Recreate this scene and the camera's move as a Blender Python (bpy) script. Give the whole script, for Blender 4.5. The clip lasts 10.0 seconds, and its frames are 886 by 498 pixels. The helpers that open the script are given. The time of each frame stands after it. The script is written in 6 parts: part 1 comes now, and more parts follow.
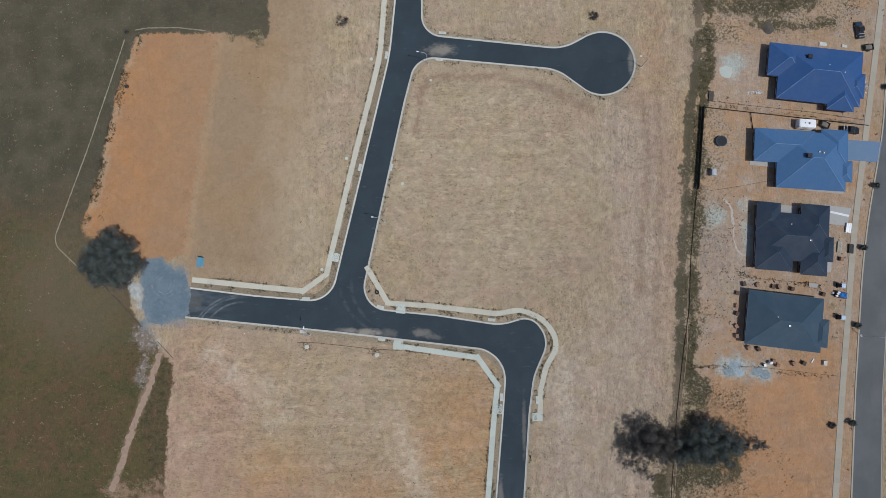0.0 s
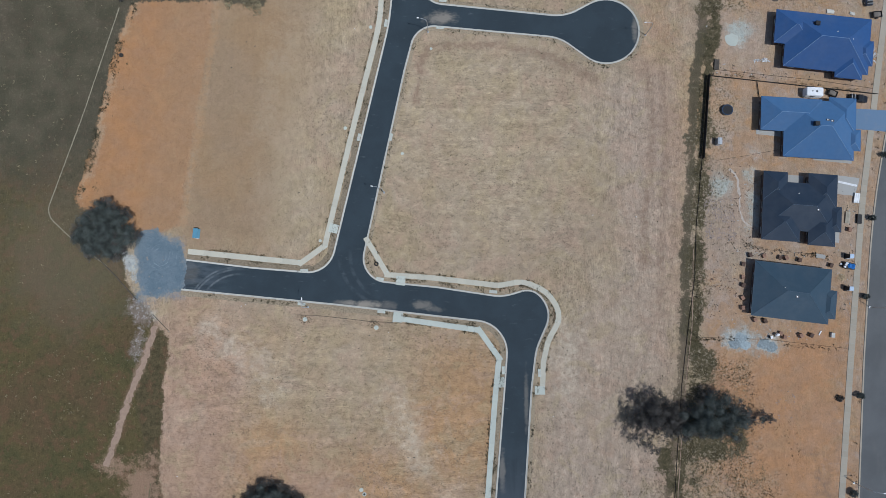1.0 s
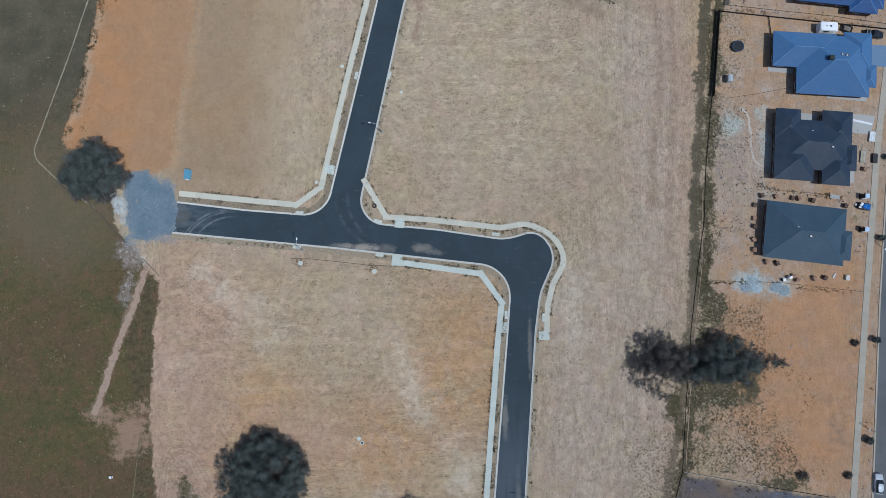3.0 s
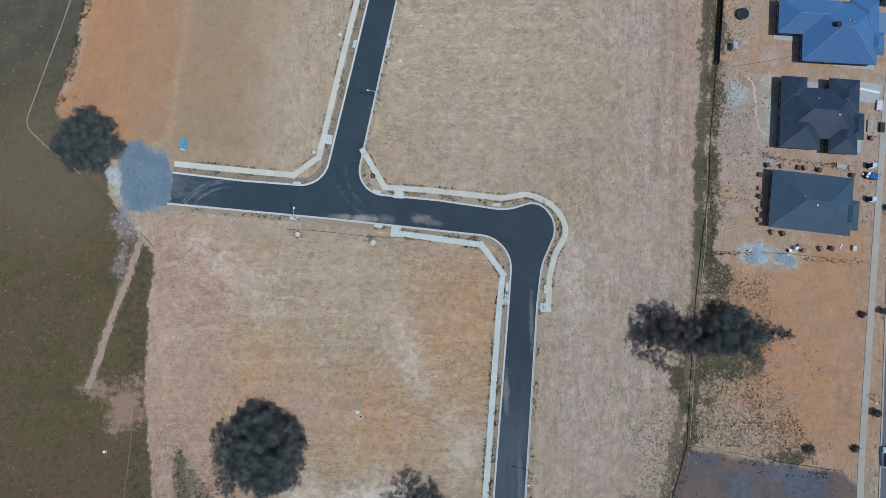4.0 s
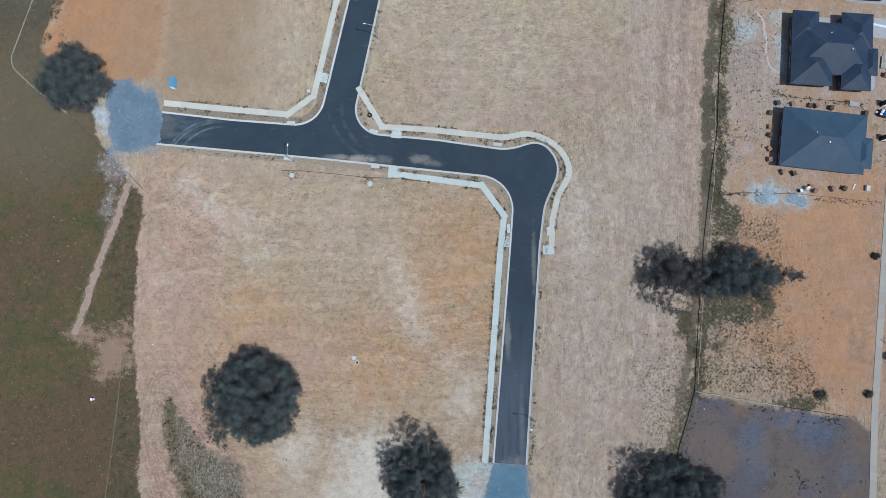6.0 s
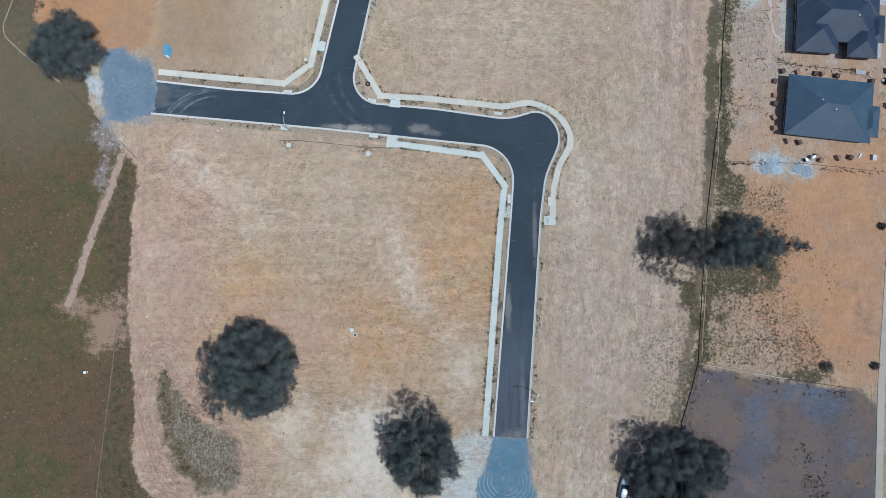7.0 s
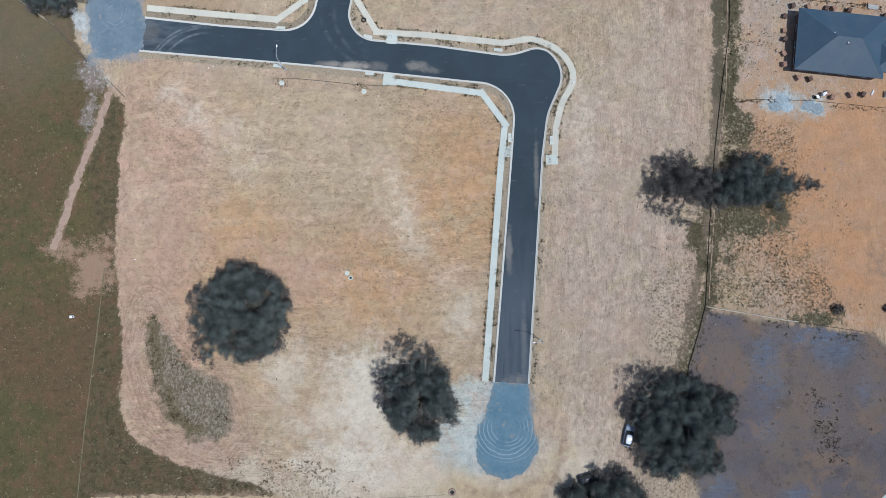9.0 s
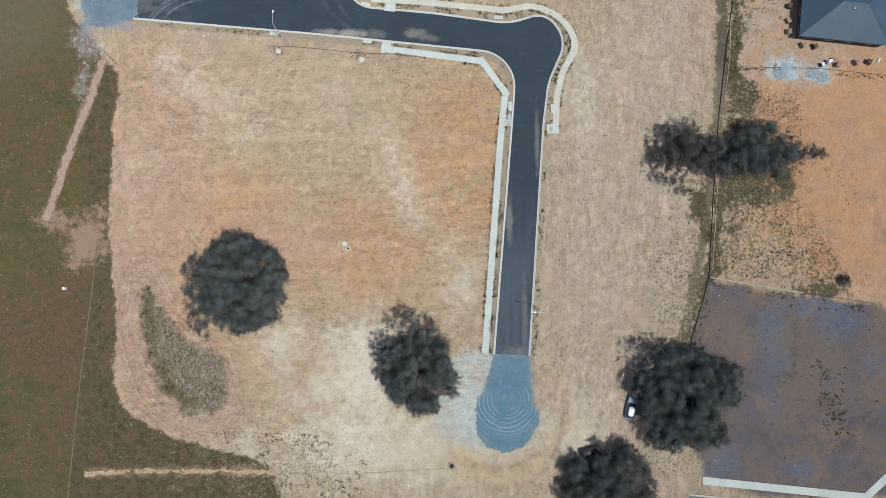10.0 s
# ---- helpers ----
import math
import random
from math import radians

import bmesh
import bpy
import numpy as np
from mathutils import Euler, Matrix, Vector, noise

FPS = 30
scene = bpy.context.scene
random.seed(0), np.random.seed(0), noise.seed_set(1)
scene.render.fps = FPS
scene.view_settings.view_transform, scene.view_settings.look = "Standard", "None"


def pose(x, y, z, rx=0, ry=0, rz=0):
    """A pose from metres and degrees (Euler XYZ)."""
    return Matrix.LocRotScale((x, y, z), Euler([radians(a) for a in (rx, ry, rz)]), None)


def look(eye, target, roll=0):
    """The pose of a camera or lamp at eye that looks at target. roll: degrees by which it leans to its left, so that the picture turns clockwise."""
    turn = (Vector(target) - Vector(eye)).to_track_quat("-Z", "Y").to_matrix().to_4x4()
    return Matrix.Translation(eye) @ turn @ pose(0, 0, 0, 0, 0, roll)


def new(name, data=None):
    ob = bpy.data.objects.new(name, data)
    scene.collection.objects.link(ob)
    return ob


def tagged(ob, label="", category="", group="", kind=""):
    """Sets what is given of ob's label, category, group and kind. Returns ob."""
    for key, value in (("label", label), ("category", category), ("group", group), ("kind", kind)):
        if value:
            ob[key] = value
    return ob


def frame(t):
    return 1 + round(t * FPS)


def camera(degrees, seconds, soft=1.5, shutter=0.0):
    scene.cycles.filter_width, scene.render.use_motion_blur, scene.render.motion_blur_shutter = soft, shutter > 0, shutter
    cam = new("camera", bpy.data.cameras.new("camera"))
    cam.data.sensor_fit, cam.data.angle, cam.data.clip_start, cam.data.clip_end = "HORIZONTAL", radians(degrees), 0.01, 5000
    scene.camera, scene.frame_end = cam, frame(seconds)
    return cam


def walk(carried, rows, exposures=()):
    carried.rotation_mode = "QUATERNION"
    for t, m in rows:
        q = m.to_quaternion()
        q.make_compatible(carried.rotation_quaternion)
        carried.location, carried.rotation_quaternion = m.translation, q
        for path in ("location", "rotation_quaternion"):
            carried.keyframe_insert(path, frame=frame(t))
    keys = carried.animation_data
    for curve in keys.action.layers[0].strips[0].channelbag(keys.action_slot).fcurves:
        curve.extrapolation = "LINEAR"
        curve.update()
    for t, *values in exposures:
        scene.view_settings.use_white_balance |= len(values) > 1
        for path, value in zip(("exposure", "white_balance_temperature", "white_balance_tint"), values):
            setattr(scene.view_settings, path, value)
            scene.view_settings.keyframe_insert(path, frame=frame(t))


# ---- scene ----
cam = camera(72, 10.0, soft=0.6)
ROWS = [
    (0, 0, 0, 154.155, 4.575, 1.305, 0),
    (0.5, -0.186, -3.416, 152.45, 4.538, 1.284, -0.009),
    (1, -0.352, -6.798, 150.78, 4.501, 1.263, -0.018),
    (1.5, -0.499, -10.148, 149.144, 4.464, 1.243, -0.028),
    (2, -0.629, -13.466, 147.541, 4.428, 1.222, -0.037),
    (2.5, -0.743, -16.752, 145.97, 4.391, 1.201, -0.046),
    (3, -0.84, -20.008, 144.428, 4.354, 1.18, -0.055),
    (3.5, -0.924, -23.234, 142.916, 4.317, 1.16, -0.065),
    (4, -0.994, -26.431, 141.43, 4.28, 1.139, -0.074),
    (4.5, -1.052, -29.6, 139.971, 4.244, 1.118, -0.083),
    (5, -1.099, -32.742, 138.537, 4.207, 1.097, -0.092),
    (5.5, -1.135, -35.856, 137.126, 4.17, 1.077, -0.102),
    (6, -1.163, -38.945, 135.737, 4.133, 1.056, -0.111),
    (6.5, -1.182, -42.008, 134.369, 4.097, 1.035, -0.12),
    (7, -1.194, -45.046, 133.02, 4.06, 1.014, -0.129),
    (7.5, -1.2, -48.061, 131.689, 4.023, 0.994, -0.139),
    (8, -1.201, -51.053, 130.375, 3.986, 0.973, -0.148),
    (8.5, -1.198, -54.022, 129.077, 3.949, 0.952, -0.157),
    (9, -1.193, -56.97, 127.792, 3.913, 0.931, -0.166),
    (9.5, -1.185, -59.897, 126.521, 3.876, 0.911, -0.176),
    (10, -1.177, -62.804, 125.26, 3.839, 0.89, -0.185),
]
EXPOSURES = [(0.0, -0.37, 5850, 8), (1.0, -0.35, 5580, 7), (2.5, -0.31, 5370, 6), (5.0, -0.19, 5230, 7), (7.0, -0.03, 5290, 7), (8.5, 0.01, 5450, 8), (9.5, 0.03, 5620, 8), (10.0, 0.05, 5860, 6)]
walk(cam, [(t, pose(x, y, z, rx, ry, rz)) for t, x, y, z, rx, ry, rz in ROWS], EXPOSURES)

# ---- world, sun, exposure ----
SUN_EL, SUN_AZ = 65.5, 125.0
world = bpy.data.worlds.new("sky")
scene.world = world
world.use_nodes = True
wn = world.node_tree.nodes
sky = wn.new("ShaderNodeTexSky")
sky.sky_type = "NISHITA"
sky.sun_disc = False
sky.sun_elevation, sky.sun_rotation = radians(SUN_EL), radians(SUN_AZ)
sky.dust_density = 1.5
wn["Background"].inputs["Strength"].default_value = 0.09
world.node_tree.links.new(sky.outputs[0], wn["Background"].inputs["Color"])
sun = new("sun", bpy.data.lights.new("sun", "SUN"))
sun.data.energy, sun.data.angle, sun.data.color = 3.8, radians(0.6), (1.0, 0.95, 0.88)
SUN_DIR = Vector((math.sin(radians(SUN_AZ)) * math.cos(radians(SUN_EL)), math.cos(radians(SUN_AZ)) * math.cos(radians(SUN_EL)), math.sin(radians(SUN_EL))))
sun.matrix_world = look(SUN_DIR * 300, (0, 0, 0))


# ---- material helpers ----
class Nodes:
    """Short words for building a node tree."""

    def __init__(self, name, rough=0.9, metal=0.0, spec=0.3):
        self.mat = bpy.data.materials.new(name)
        self.mat.use_nodes = True
        self.t = self.mat.node_tree
        self.bsdf = self.t.nodes["Principled BSDF"]
        self.bsdf.inputs["Roughness"].default_value = rough
        self.bsdf.inputs["Metallic"].default_value = metal
        self.bsdf.inputs["Specular IOR Level"].default_value = spec
        self.bsdf.inputs["Diffuse Roughness"].default_value = 0.8
        self.pos = self.node("ShaderNodeTexCoord").outputs["Object"]

    def node(self, kind):
        return self.t.nodes.new(kind)

    def put(self, socket, value):
        if isinstance(value, bpy.types.NodeSocket):
            self.t.links.new(value, socket)
        elif isinstance(value, (tuple, list)) and len(value) == 3 and socket.type == "RGBA":
            socket.default_value = (*value, 1)
        else:
            socket.default_value = value

    def math(self, op, a, b=0.0, clamp=False):
        n = self.node("ShaderNodeMath")
        n.operation, n.use_clamp = op, clamp
        self.put(n.inputs[0], a), self.put(n.inputs[1], b)
        return n.outputs[0]

    def step(self, v, lo, hi):
        n = self.node("ShaderNodeMapRange")
        n.interpolation_type = "SMOOTHSTEP"
        self.put(n.inputs["Value"], v)
        n.inputs["From Min"].default_value, n.inputs["From Max"].default_value = lo, hi
        return n.outputs[0]

    def noise(self, scale, detail=3.0, rough=0.55, stretch=None, turn=0.0, shift=0.0, bend=0.0):
        vec = self.pos
        if stretch or shift or turn:
            m = self.node("ShaderNodeMapping")
            m.inputs["Location"].default_value = (shift, shift * 0.7, 0)
            m.inputs["Rotation"].default_value = (0, 0, radians(turn))
            m.inputs["Scale"].default_value = stretch or (1, 1, 1)
            self.put(m.inputs["Vector"], self.pos)
            vec = m.outputs[0]
        n = self.node("ShaderNodeTexNoise")
        n.inputs["Scale"].default_value, n.inputs["Detail"].default_value, n.inputs["Roughness"].default_value = scale, detail, rough
        n.inputs["Distortion"].default_value = bend
        self.put(n.inputs["Vector"], vec)
        return n.outputs[0]

    def cells(self, scale, out="Distance", shift=0.0):
        n = self.node("ShaderNodeTexVoronoi")
        n.inputs["Scale"].default_value = scale
        m = self.node("ShaderNodeMapping")
        m.inputs["Location"].default_value = (shift, shift, 0)
        self.put(m.inputs["Vector"], self.pos)
        self.put(n.inputs["Vector"], m.outputs[0])
        return n.outputs[out]

    def mix(self, f, a, b, mode="MIX"):
        n = self.node("ShaderNodeMix")
        n.data_type, n.blend_type = "RGBA", mode
        self.put(n.inputs[0], f), self.put(n.inputs[6], a), self.put(n.inputs[7], b)
        return n.outputs[2]

    def scale(self, colour, value):
        n = self.node("ShaderNodeVectorMath")
        n.operation = "SCALE"
        self.put(n.inputs[0], colour), self.put(n.inputs["Scale"], value)
        return n.outputs[0]

    def attr(self, name):
        n = self.node("ShaderNodeAttribute")
        n.attribute_name = name
        return n.outputs["Fac"]

    def random(self):
        return self.node("ShaderNodeObjectInfo").outputs["Random"]

    def island(self):
        return self.node("ShaderNodeNewGeometry").outputs["Random Per Island"]

    def ring(self, x, y):
        """Distance from an upright axis at x, y."""
        n = self.node("ShaderNodeVectorMath")
        n.operation = "DISTANCE"
        flat = self.node("ShaderNodeVectorMath")
        flat.operation = "MULTIPLY"
        self.put(flat.inputs[0], self.pos)
        flat.inputs[1].default_value = (1, 1, 0)
        self.put(n.inputs[0], flat.outputs[0])
        n.inputs[1].default_value = (x, y, 0)
        return n.outputs["Value"]

    def bump(self, height, strength=0.5, distance=0.05):
        n = self.node("ShaderNodeBump")
        n.inputs["Strength"].default_value, n.inputs["Distance"].default_value = strength, distance
        self.put(n.inputs["Height"], height)
        self.put(self.bsdf.inputs["Normal"], n.outputs[0])

    def done(self, colour, rough=None):
        self.put(self.bsdf.inputs["Base Color"], colour)
        if rough is not None:
            self.put(self.bsdf.inputs["Roughness"], rough)
        return self.mat


def worn(name, colour, rough=0.8, metal=0.0, amount=0.25, size=1.0, spec=0.3):
    """A plain finish with grain, stains and a little tone from piece to piece."""
    n = Nodes(name, rough, metal, spec)
    grain = n.noise(14 / size, 4)
    stain = n.noise(1.3 / size, 4, shift=5.0)
    tone = n.math("ADD", n.math("MULTIPLY", n.math("SUBTRACT", grain, 0.5), amount), n.math("MULTIPLY", n.math("SUBTRACT", stain, 0.5), amount * 1.6))
    tone = n.math("ADD", tone, n.math("MULTIPLY", n.math("SUBTRACT", n.random(), 0.5), amount * 0.5))
    n.bump(grain, 0.2, 0.02)
    return n.done(n.scale(colour, n.math("ADD", 1.0, tone)), n.math("ADD", rough - 0.06, n.math("MULTIPLY", stain, 0.12)))


# ---- materials: ground ----
def ground_material():
    n = Nodes("earth", 0.95, 0.0, 0.1)
    wide, mid, small, fine = n.noise(0.035, 4), n.noise(0.16, 5, shift=9.0), n.noise(0.75, 4, 0.6, shift=3.0), n.noise(3.2, 4, 0.65)
    edge = n.math("MULTIPLY", n.math("SUBTRACT", n.math("ADD", small, n.math("ADD", n.math("MULTIPLY", mid, 1.3), n.math("MULTIPLY", fine, 0.7))), 1.5), 3.4)

    def zone(name, soft=0.3, ragged=1.0):
        v = n.math("ADD", n.attr(name), n.math("MULTIPLY", edge, ragged))
        return n.step(v, -soft, soft)

    soil = n.mix(n.step(mid, 0.35, 0.65), (0.386, 0.300, 0.208), (0.348, 0.273, 0.193))
    soil = n.mix(n.step(wide, 0.42, 0.62), soil, (0.380, 0.300, 0.190))
    soil = n.mix(n.math("MULTIPLY", zone("warm", 4.0, 2.0), 0.75), soil, n.mix(n.step(mid, 0.35, 0.65), (0.380, 0.270, 0.162), (0.350, 0.255, 0.160)))
    # the orange fill and the graded brown pads
    orange = n.mix(n.step(mid, 0.35, 0.65), (0.376, 0.202, 0.094), (0.338, 0.192, 0.100))
    brown = n.mix(n.step(wide, 0.4, 0.6), (0.318, 0.214, 0.122), (0.304, 0.216, 0.134))
    soil = n.mix(n.math("MULTIPLY", zone("rust", 6.0, 3.0), 0.76), soil, (0.430, 0.262, 0.130))
    soil = n.mix(zone("brown", 7.0, 2.0), soil, brown)
    soil = n.mix(zone("orange", 0.8, 0.35), soil, n.mix(n.math("MULTIPLY", n.step(n.attr("fade"), -6.0, 6.0), 0.62), orange, (0.330, 0.212, 0.122)))
    soil = n.mix(n.math("MULTIPLY", zone("ridge", 0.7, 0.9), 0.60), soil, (0.40, 0.250, 0.135))
    soil = n.mix(n.math("MULTIPLY", zone("fringe", 1.2, 1.6), 0.4), soil, (0.43, 0.355, 0.245))
    soil = n.mix(n.math("MULTIPLY", zone("lots", 2.0, 1.5), 0.8), soil, n.mix(n.step(mid, 0.4, 0.62), (0.415, 0.275, 0.172), (0.405, 0.305, 0.222)))
    yard = n.noise(0.22, 6, 0.68, shift=270.0, bend=0.9)
    soil = n.mix(n.math("MULTIPLY", n.math("MULTIPLY", zone("lots", 2.0, 1.5), n.step(yard, 0.54, 0.62)), 0.55), soil, (0.440, 0.262, 0.128))
    soil = n.mix(n.math("MULTIPLY", n.math("MULTIPLY", zone("lots", 2.0, 1.5), n.math("SUBTRACT", 1.0, n.step(yard, 0.38, 0.46))), 0.60), soil, (0.430, 0.345, 0.285))
    soil = n.mix(n.math("MULTIPLY", zone("ochre", 5.0, 3.0), 0.80), soil, n.mix(n.step(mid, 0.38, 0.62), (0.472, 0.258, 0.124), (0.435, 0.248, 0.130)))
    soil = n.mix(n.math("MULTIPLY", zone("sage", 7.0, 3.0), 0.62), soil, n.mix(n.step(mid, 0.38, 0.62), (0.405, 0.322, 0.214), (0.428, 0.342, 0.234)))
    soil = n.mix(n.math("MULTIPLY", zone("pink", 6.0, 2.5), 0.85), soil, n.mix(n.step(mid, 0.38, 0.62), (0.405, 0.266, 0.182), (0.365, 0.246, 0.172)))
    soil = n.mix(n.math("MULTIPLY", zone("mauve", 6.0, 2.0), 0.8), soil, n.mix(n.step(small, 0.3, 0.7), (0.390, 0.310, 0.238), (0.428, 0.334, 0.258)))
    soil = n.mix(n.math("MULTIPLY", zone("pale", 6.0, 4.0), 0.8), soil, (0.55, 0.475, 0.365))
    soil = n.mix(n.math("MULTIPLY", zone("chalk", 1.6, 1.6), 0.92), soil, (0.42, 0.445, 0.405))
    soil = n.mix(n.math("MULTIPLY", zone("bleach", 4.0, 3.0), 0.7), soil, (0.58, 0.52, 0.425))
    soil = n.mix(n.math("MULTIPLY", zone("amber", 3.0, 2.0), 0.8), soil, (0.435, 0.330, 0.190))
    soil = n.mix(n.math("MULTIPLY", zone("lime", 1.2, 1.4), 0.8), soil, (0.44, 0.475, 0.475))
    # the worn track looping round the island
    ring = n.attr("isle")
    loop = n.math("MULTIPLY", n.step(ring, -8.0, -4.5), n.step(n.attr("loop"), -2.0, 2.0))
    both = n.node("ShaderNodeCombineXYZ")
    n.put(both.inputs[0], n.math("MULTIPLY", ring, 2.6)), n.put(both.inputs[1], n.math("MULTIPLY", mid, 6.0)), n.put(both.inputs[2], n.math("MULTIPLY", small, 1.2))
    tread = n.node("ShaderNodeTexNoise")
    tread.inputs["Scale"].default_value, tread.inputs["Detail"].default_value, tread.inputs["Roughness"].default_value = 1.0, 5.0, 0.7
    n.put(tread.inputs["Vector"], both.outputs[0])
    line = tread.outputs[0]
    soil = n.mix(n.math("MULTIPLY", loop, 0.80), soil, n.mix(n.step(line, 0.40, 0.60), (0.266, 0.174, 0.120), (0.392, 0.266, 0.188)))
    # torn patches, mower streaks and clods
    lie = n.step(n.attr("across"), -3.0, 3.0)
    smooth = n.math("MAXIMUM", n.math("MULTIPLY", zone("pale", 5.0, 3.0), 0.75), n.math("MAXIMUM", n.math("MULTIPLY", zone("ochre", 5.0, 2.0), 0.85), n.math("MULTIPLY", zone("lots", 2.0, 1.5), 0.55)))
    quiet = n.math("SUBTRACT", 1.0, n.math("MULTIPLY", n.math("MAXIMUM", smooth, n.math("MAXIMUM", zone("orange", 1.3, 0.8), zone("brown", 7.0, 2.0))), 0.80))
    vigour = n.math("MULTIPLY", n.math("ADD", 0.30, n.math("MULTIPLY", n.step(n.noise(0.055, 5, 0.65, shift=160.0), 0.38, 0.60), 0.90)), quiet)
    bold = n.math("ADD", 0.30, n.math("MULTIPLY", quiet, 0.70))

    def lying(sx, sy, detail, shift, turn=5, bend=0.6, rough=0.68):
        return n.mix(lie, n.noise(1.0, detail, rough, stretch=(sx, sy, 1), turn=turn, shift=shift, bend=bend), n.noise(1.0, detail, rough, stretch=(sy, sx, 1), turn=-turn - 1, shift=shift + 5.0, bend=bend))

    def shade(colour, mask, amount, by, level):
        return n.mix(n.math("MULTIPLY", n.math("MULTIPLY", mask, amount), level), colour, n.scale(colour, by) if not isinstance(by, tuple) else by)

    def above(v, lo, hi):
        return n.step(v, lo, hi)

    def below(v, lo, hi):
        return n.math("SUBTRACT", 1.0, n.step(v, lo, hi))

    torn = n.noise(0.115, 7, 0.66, shift=180.0, bend=0.9)
    hue = n.noise(0.16, 5, 0.62, shift=260.0, bend=0.7)
    rag = n.noise(0.42, 5, 0.62, shift=101.0, bend=1.2)
    soil = shade(soil, above(torn, 0.50, 0.64), 0.26, (0.455, 0.375, 0.280), quiet)
    soil = shade(soil, below(torn, 0.36, 0.50), 0.26, (0.385, 0.265, 0.170), quiet)
    soil = shade(soil, above(hue, 0.52, 0.62), 0.38, (0.392, 0.312, 0.184), quiet)
    soil = shade(soil, below(hue, 0.38, 0.48), 0.38, (0.424, 0.298, 0.214), quiet)
    soil = shade(soil, above(rag, 0.54, 0.58), 0.66, 0.82, bold)
    soil = shade(soil, below(rag, 0.42, 0.46), 0.66, 1.16, bold)
    lane = lying(0.42, 0.03, 3, 170.0, 4, 0.3, 0.6)
    soil = n.scale(soil, n.math("ADD", 1.0, n.math("MULTIPLY", n.math("MULTIPLY", n.math("SUBTRACT", lane, 0.5), 0.32), quiet)))
    # dashes left by the mower, in drifts
    swath = lying(1.05, 0.30, 3, 80.0, 7, 0.8, 0.55)
    soil = shade(soil, above(swath, 0.55, 0.59), 0.46, 0.80, vigour)
    soil = shade(soil, below(swath, 0.41, 0.45), 0.50, 1.17, vigour)
    scratch = lying(2.3, 0.75, 3, 230.0, 9, 1.0, 0.55)
    soil = shade(soil, above(scratch, 0.595, 0.635), 0.58, 0.64, vigour)
    soil = shade(soil, below(scratch, 0.35, 0.39), 0.55, 1.24, vigour)
    crust = n.noise(1.35, 4, 0.62, shift=220.0, bend=1.4)
    soil = shade(soil, above(crust, 0.59, 0.63), 0.70, 0.64, bold)
    soil = shade(soil, below(crust, 0.37, 0.41), 0.58, 1.22, bold)
    hatch = n.math("MULTIPLY", n.math("MULTIPLY", n.math("SUBTRACT", fine, 0.5), 0.30), bold)
    soil = n.scale(soil, n.math("ADD", 1.0, hatch))
    straw = lying(2.6, 0.5, 4, 2.0)
    # dark clods and stubble in drifts
    drift = n.math("MULTIPLY", above(n.noise(0.07, 5, 0.65, shift=140.0), 0.46, 0.62), quiet)
    soil = shade(soil, below(n.cells(0.95, shift=4.0), 0.16, 0.30), 0.55, (0.20, 0.155, 0.105), drift)
    tufts = above(n.noise(1.1, 4, 0.65, shift=20.0), 0.60, 0.65)
    soil = shade(soil, tufts, 0.55, (0.19, 0.148, 0.095), drift)
    # old haul tracks
    haul = n.math("MULTIPLY", zone("haul", 0.8, 0.7), n.math("ADD", 0.3, n.math("MULTIPLY", above(small, 0.35, 0.65), 0.5)))
    soil = n.mix(haul, soil, (0.265, 0.185, 0.130))
    # dry paddock grass
    grass = n.mix(n.step(mid, 0.38, 0.62), (0.132, 0.106, 0.048), (0.104, 0.094, 0.043))
    grass = n.mix(n.step(wide, 0.45, 0.62), grass, (0.136, 0.096, 0.052))
    lush = n.mix(n.step(small, 0.35, 0.65), (0.088, 0.072, 0.038), (0.126, 0.100, 0.053))
    lush = n.mix(zone("north", 12.0, 5.0), n.scale(lush, 1.08), lush)
    grass = n.mix(zone("lush", 0.7, 0.7), grass, lush)
    seed = n.step(n.noise(2.4, 5, 0.7, shift=13.0), 0.60, 0.72)
    grass = n.mix(n.math("MULTIPLY", seed, 0.45), grass, (0.22, 0.17, 0.085))
    grass = n.mix(n.math("MULTIPLY", n.step(n.noise(0.8, 6, 0.78, shift=110.0), 0.50, 0.60), 0.6), grass, n.scale(grass, 0.62))
    grass = n.mix(n.math("MULTIPLY", n.step(n.noise(0.3, 5, 0.7, shift=120.0), 0.50, 0.60), 0.65), grass, (0.165, 0.100, 0.058))
    grass = n.mix(n.math("MULTIPLY", n.step(n.noise(5.0, 3, 0.7, shift=125.0), 0.60, 0.68), 0.35), grass, (0.24, 0.19, 0.10))
    grass = n.mix(n.math("MULTIPLY", zone("north", 12.0, 5.0), 0.8), grass, n.mix(n.step(mid, 0.35, 0.65), (0.128, 0.113, 0.080), (0.092, 0.083, 0.058)))
    grass = n.mix(n.math("MULTIPLY", n.step(n.noise(1.1, 6, 0.75, shift=210.0), 0.55, 0.62), 0.5), grass, n.scale(grass, 1.7))
    grass = n.scale(grass, n.math("ADD", 0.50, n.math("MULTIPLY", fine, 0.95)))
    # weeds along the drain and on the rough island; also tree shade painted by the fence
    weed = n.mix(n.step(small, 0.35, 0.65), (0.066, 0.058, 0.031), (0.112, 0.092, 0.052))
    weed = n.mix(n.math("MULTIPLY", n.step(n.noise(0.5, 5, 0.7, shift=40.0), 0.54, 0.66), 0.5), weed, (0.235, 0.185, 0.125))
    weed = n.mix(n.math("MULTIPLY", n.step(n.noise(1.3, 6, 0.78, shift=44.0), 0.52, 0.62), 0.5), weed, n.scale(weed, 0.55))
    weed = n.scale(weed, n.math("ADD", 0.55, n.math("MULTIPLY", fine, 0.9)))
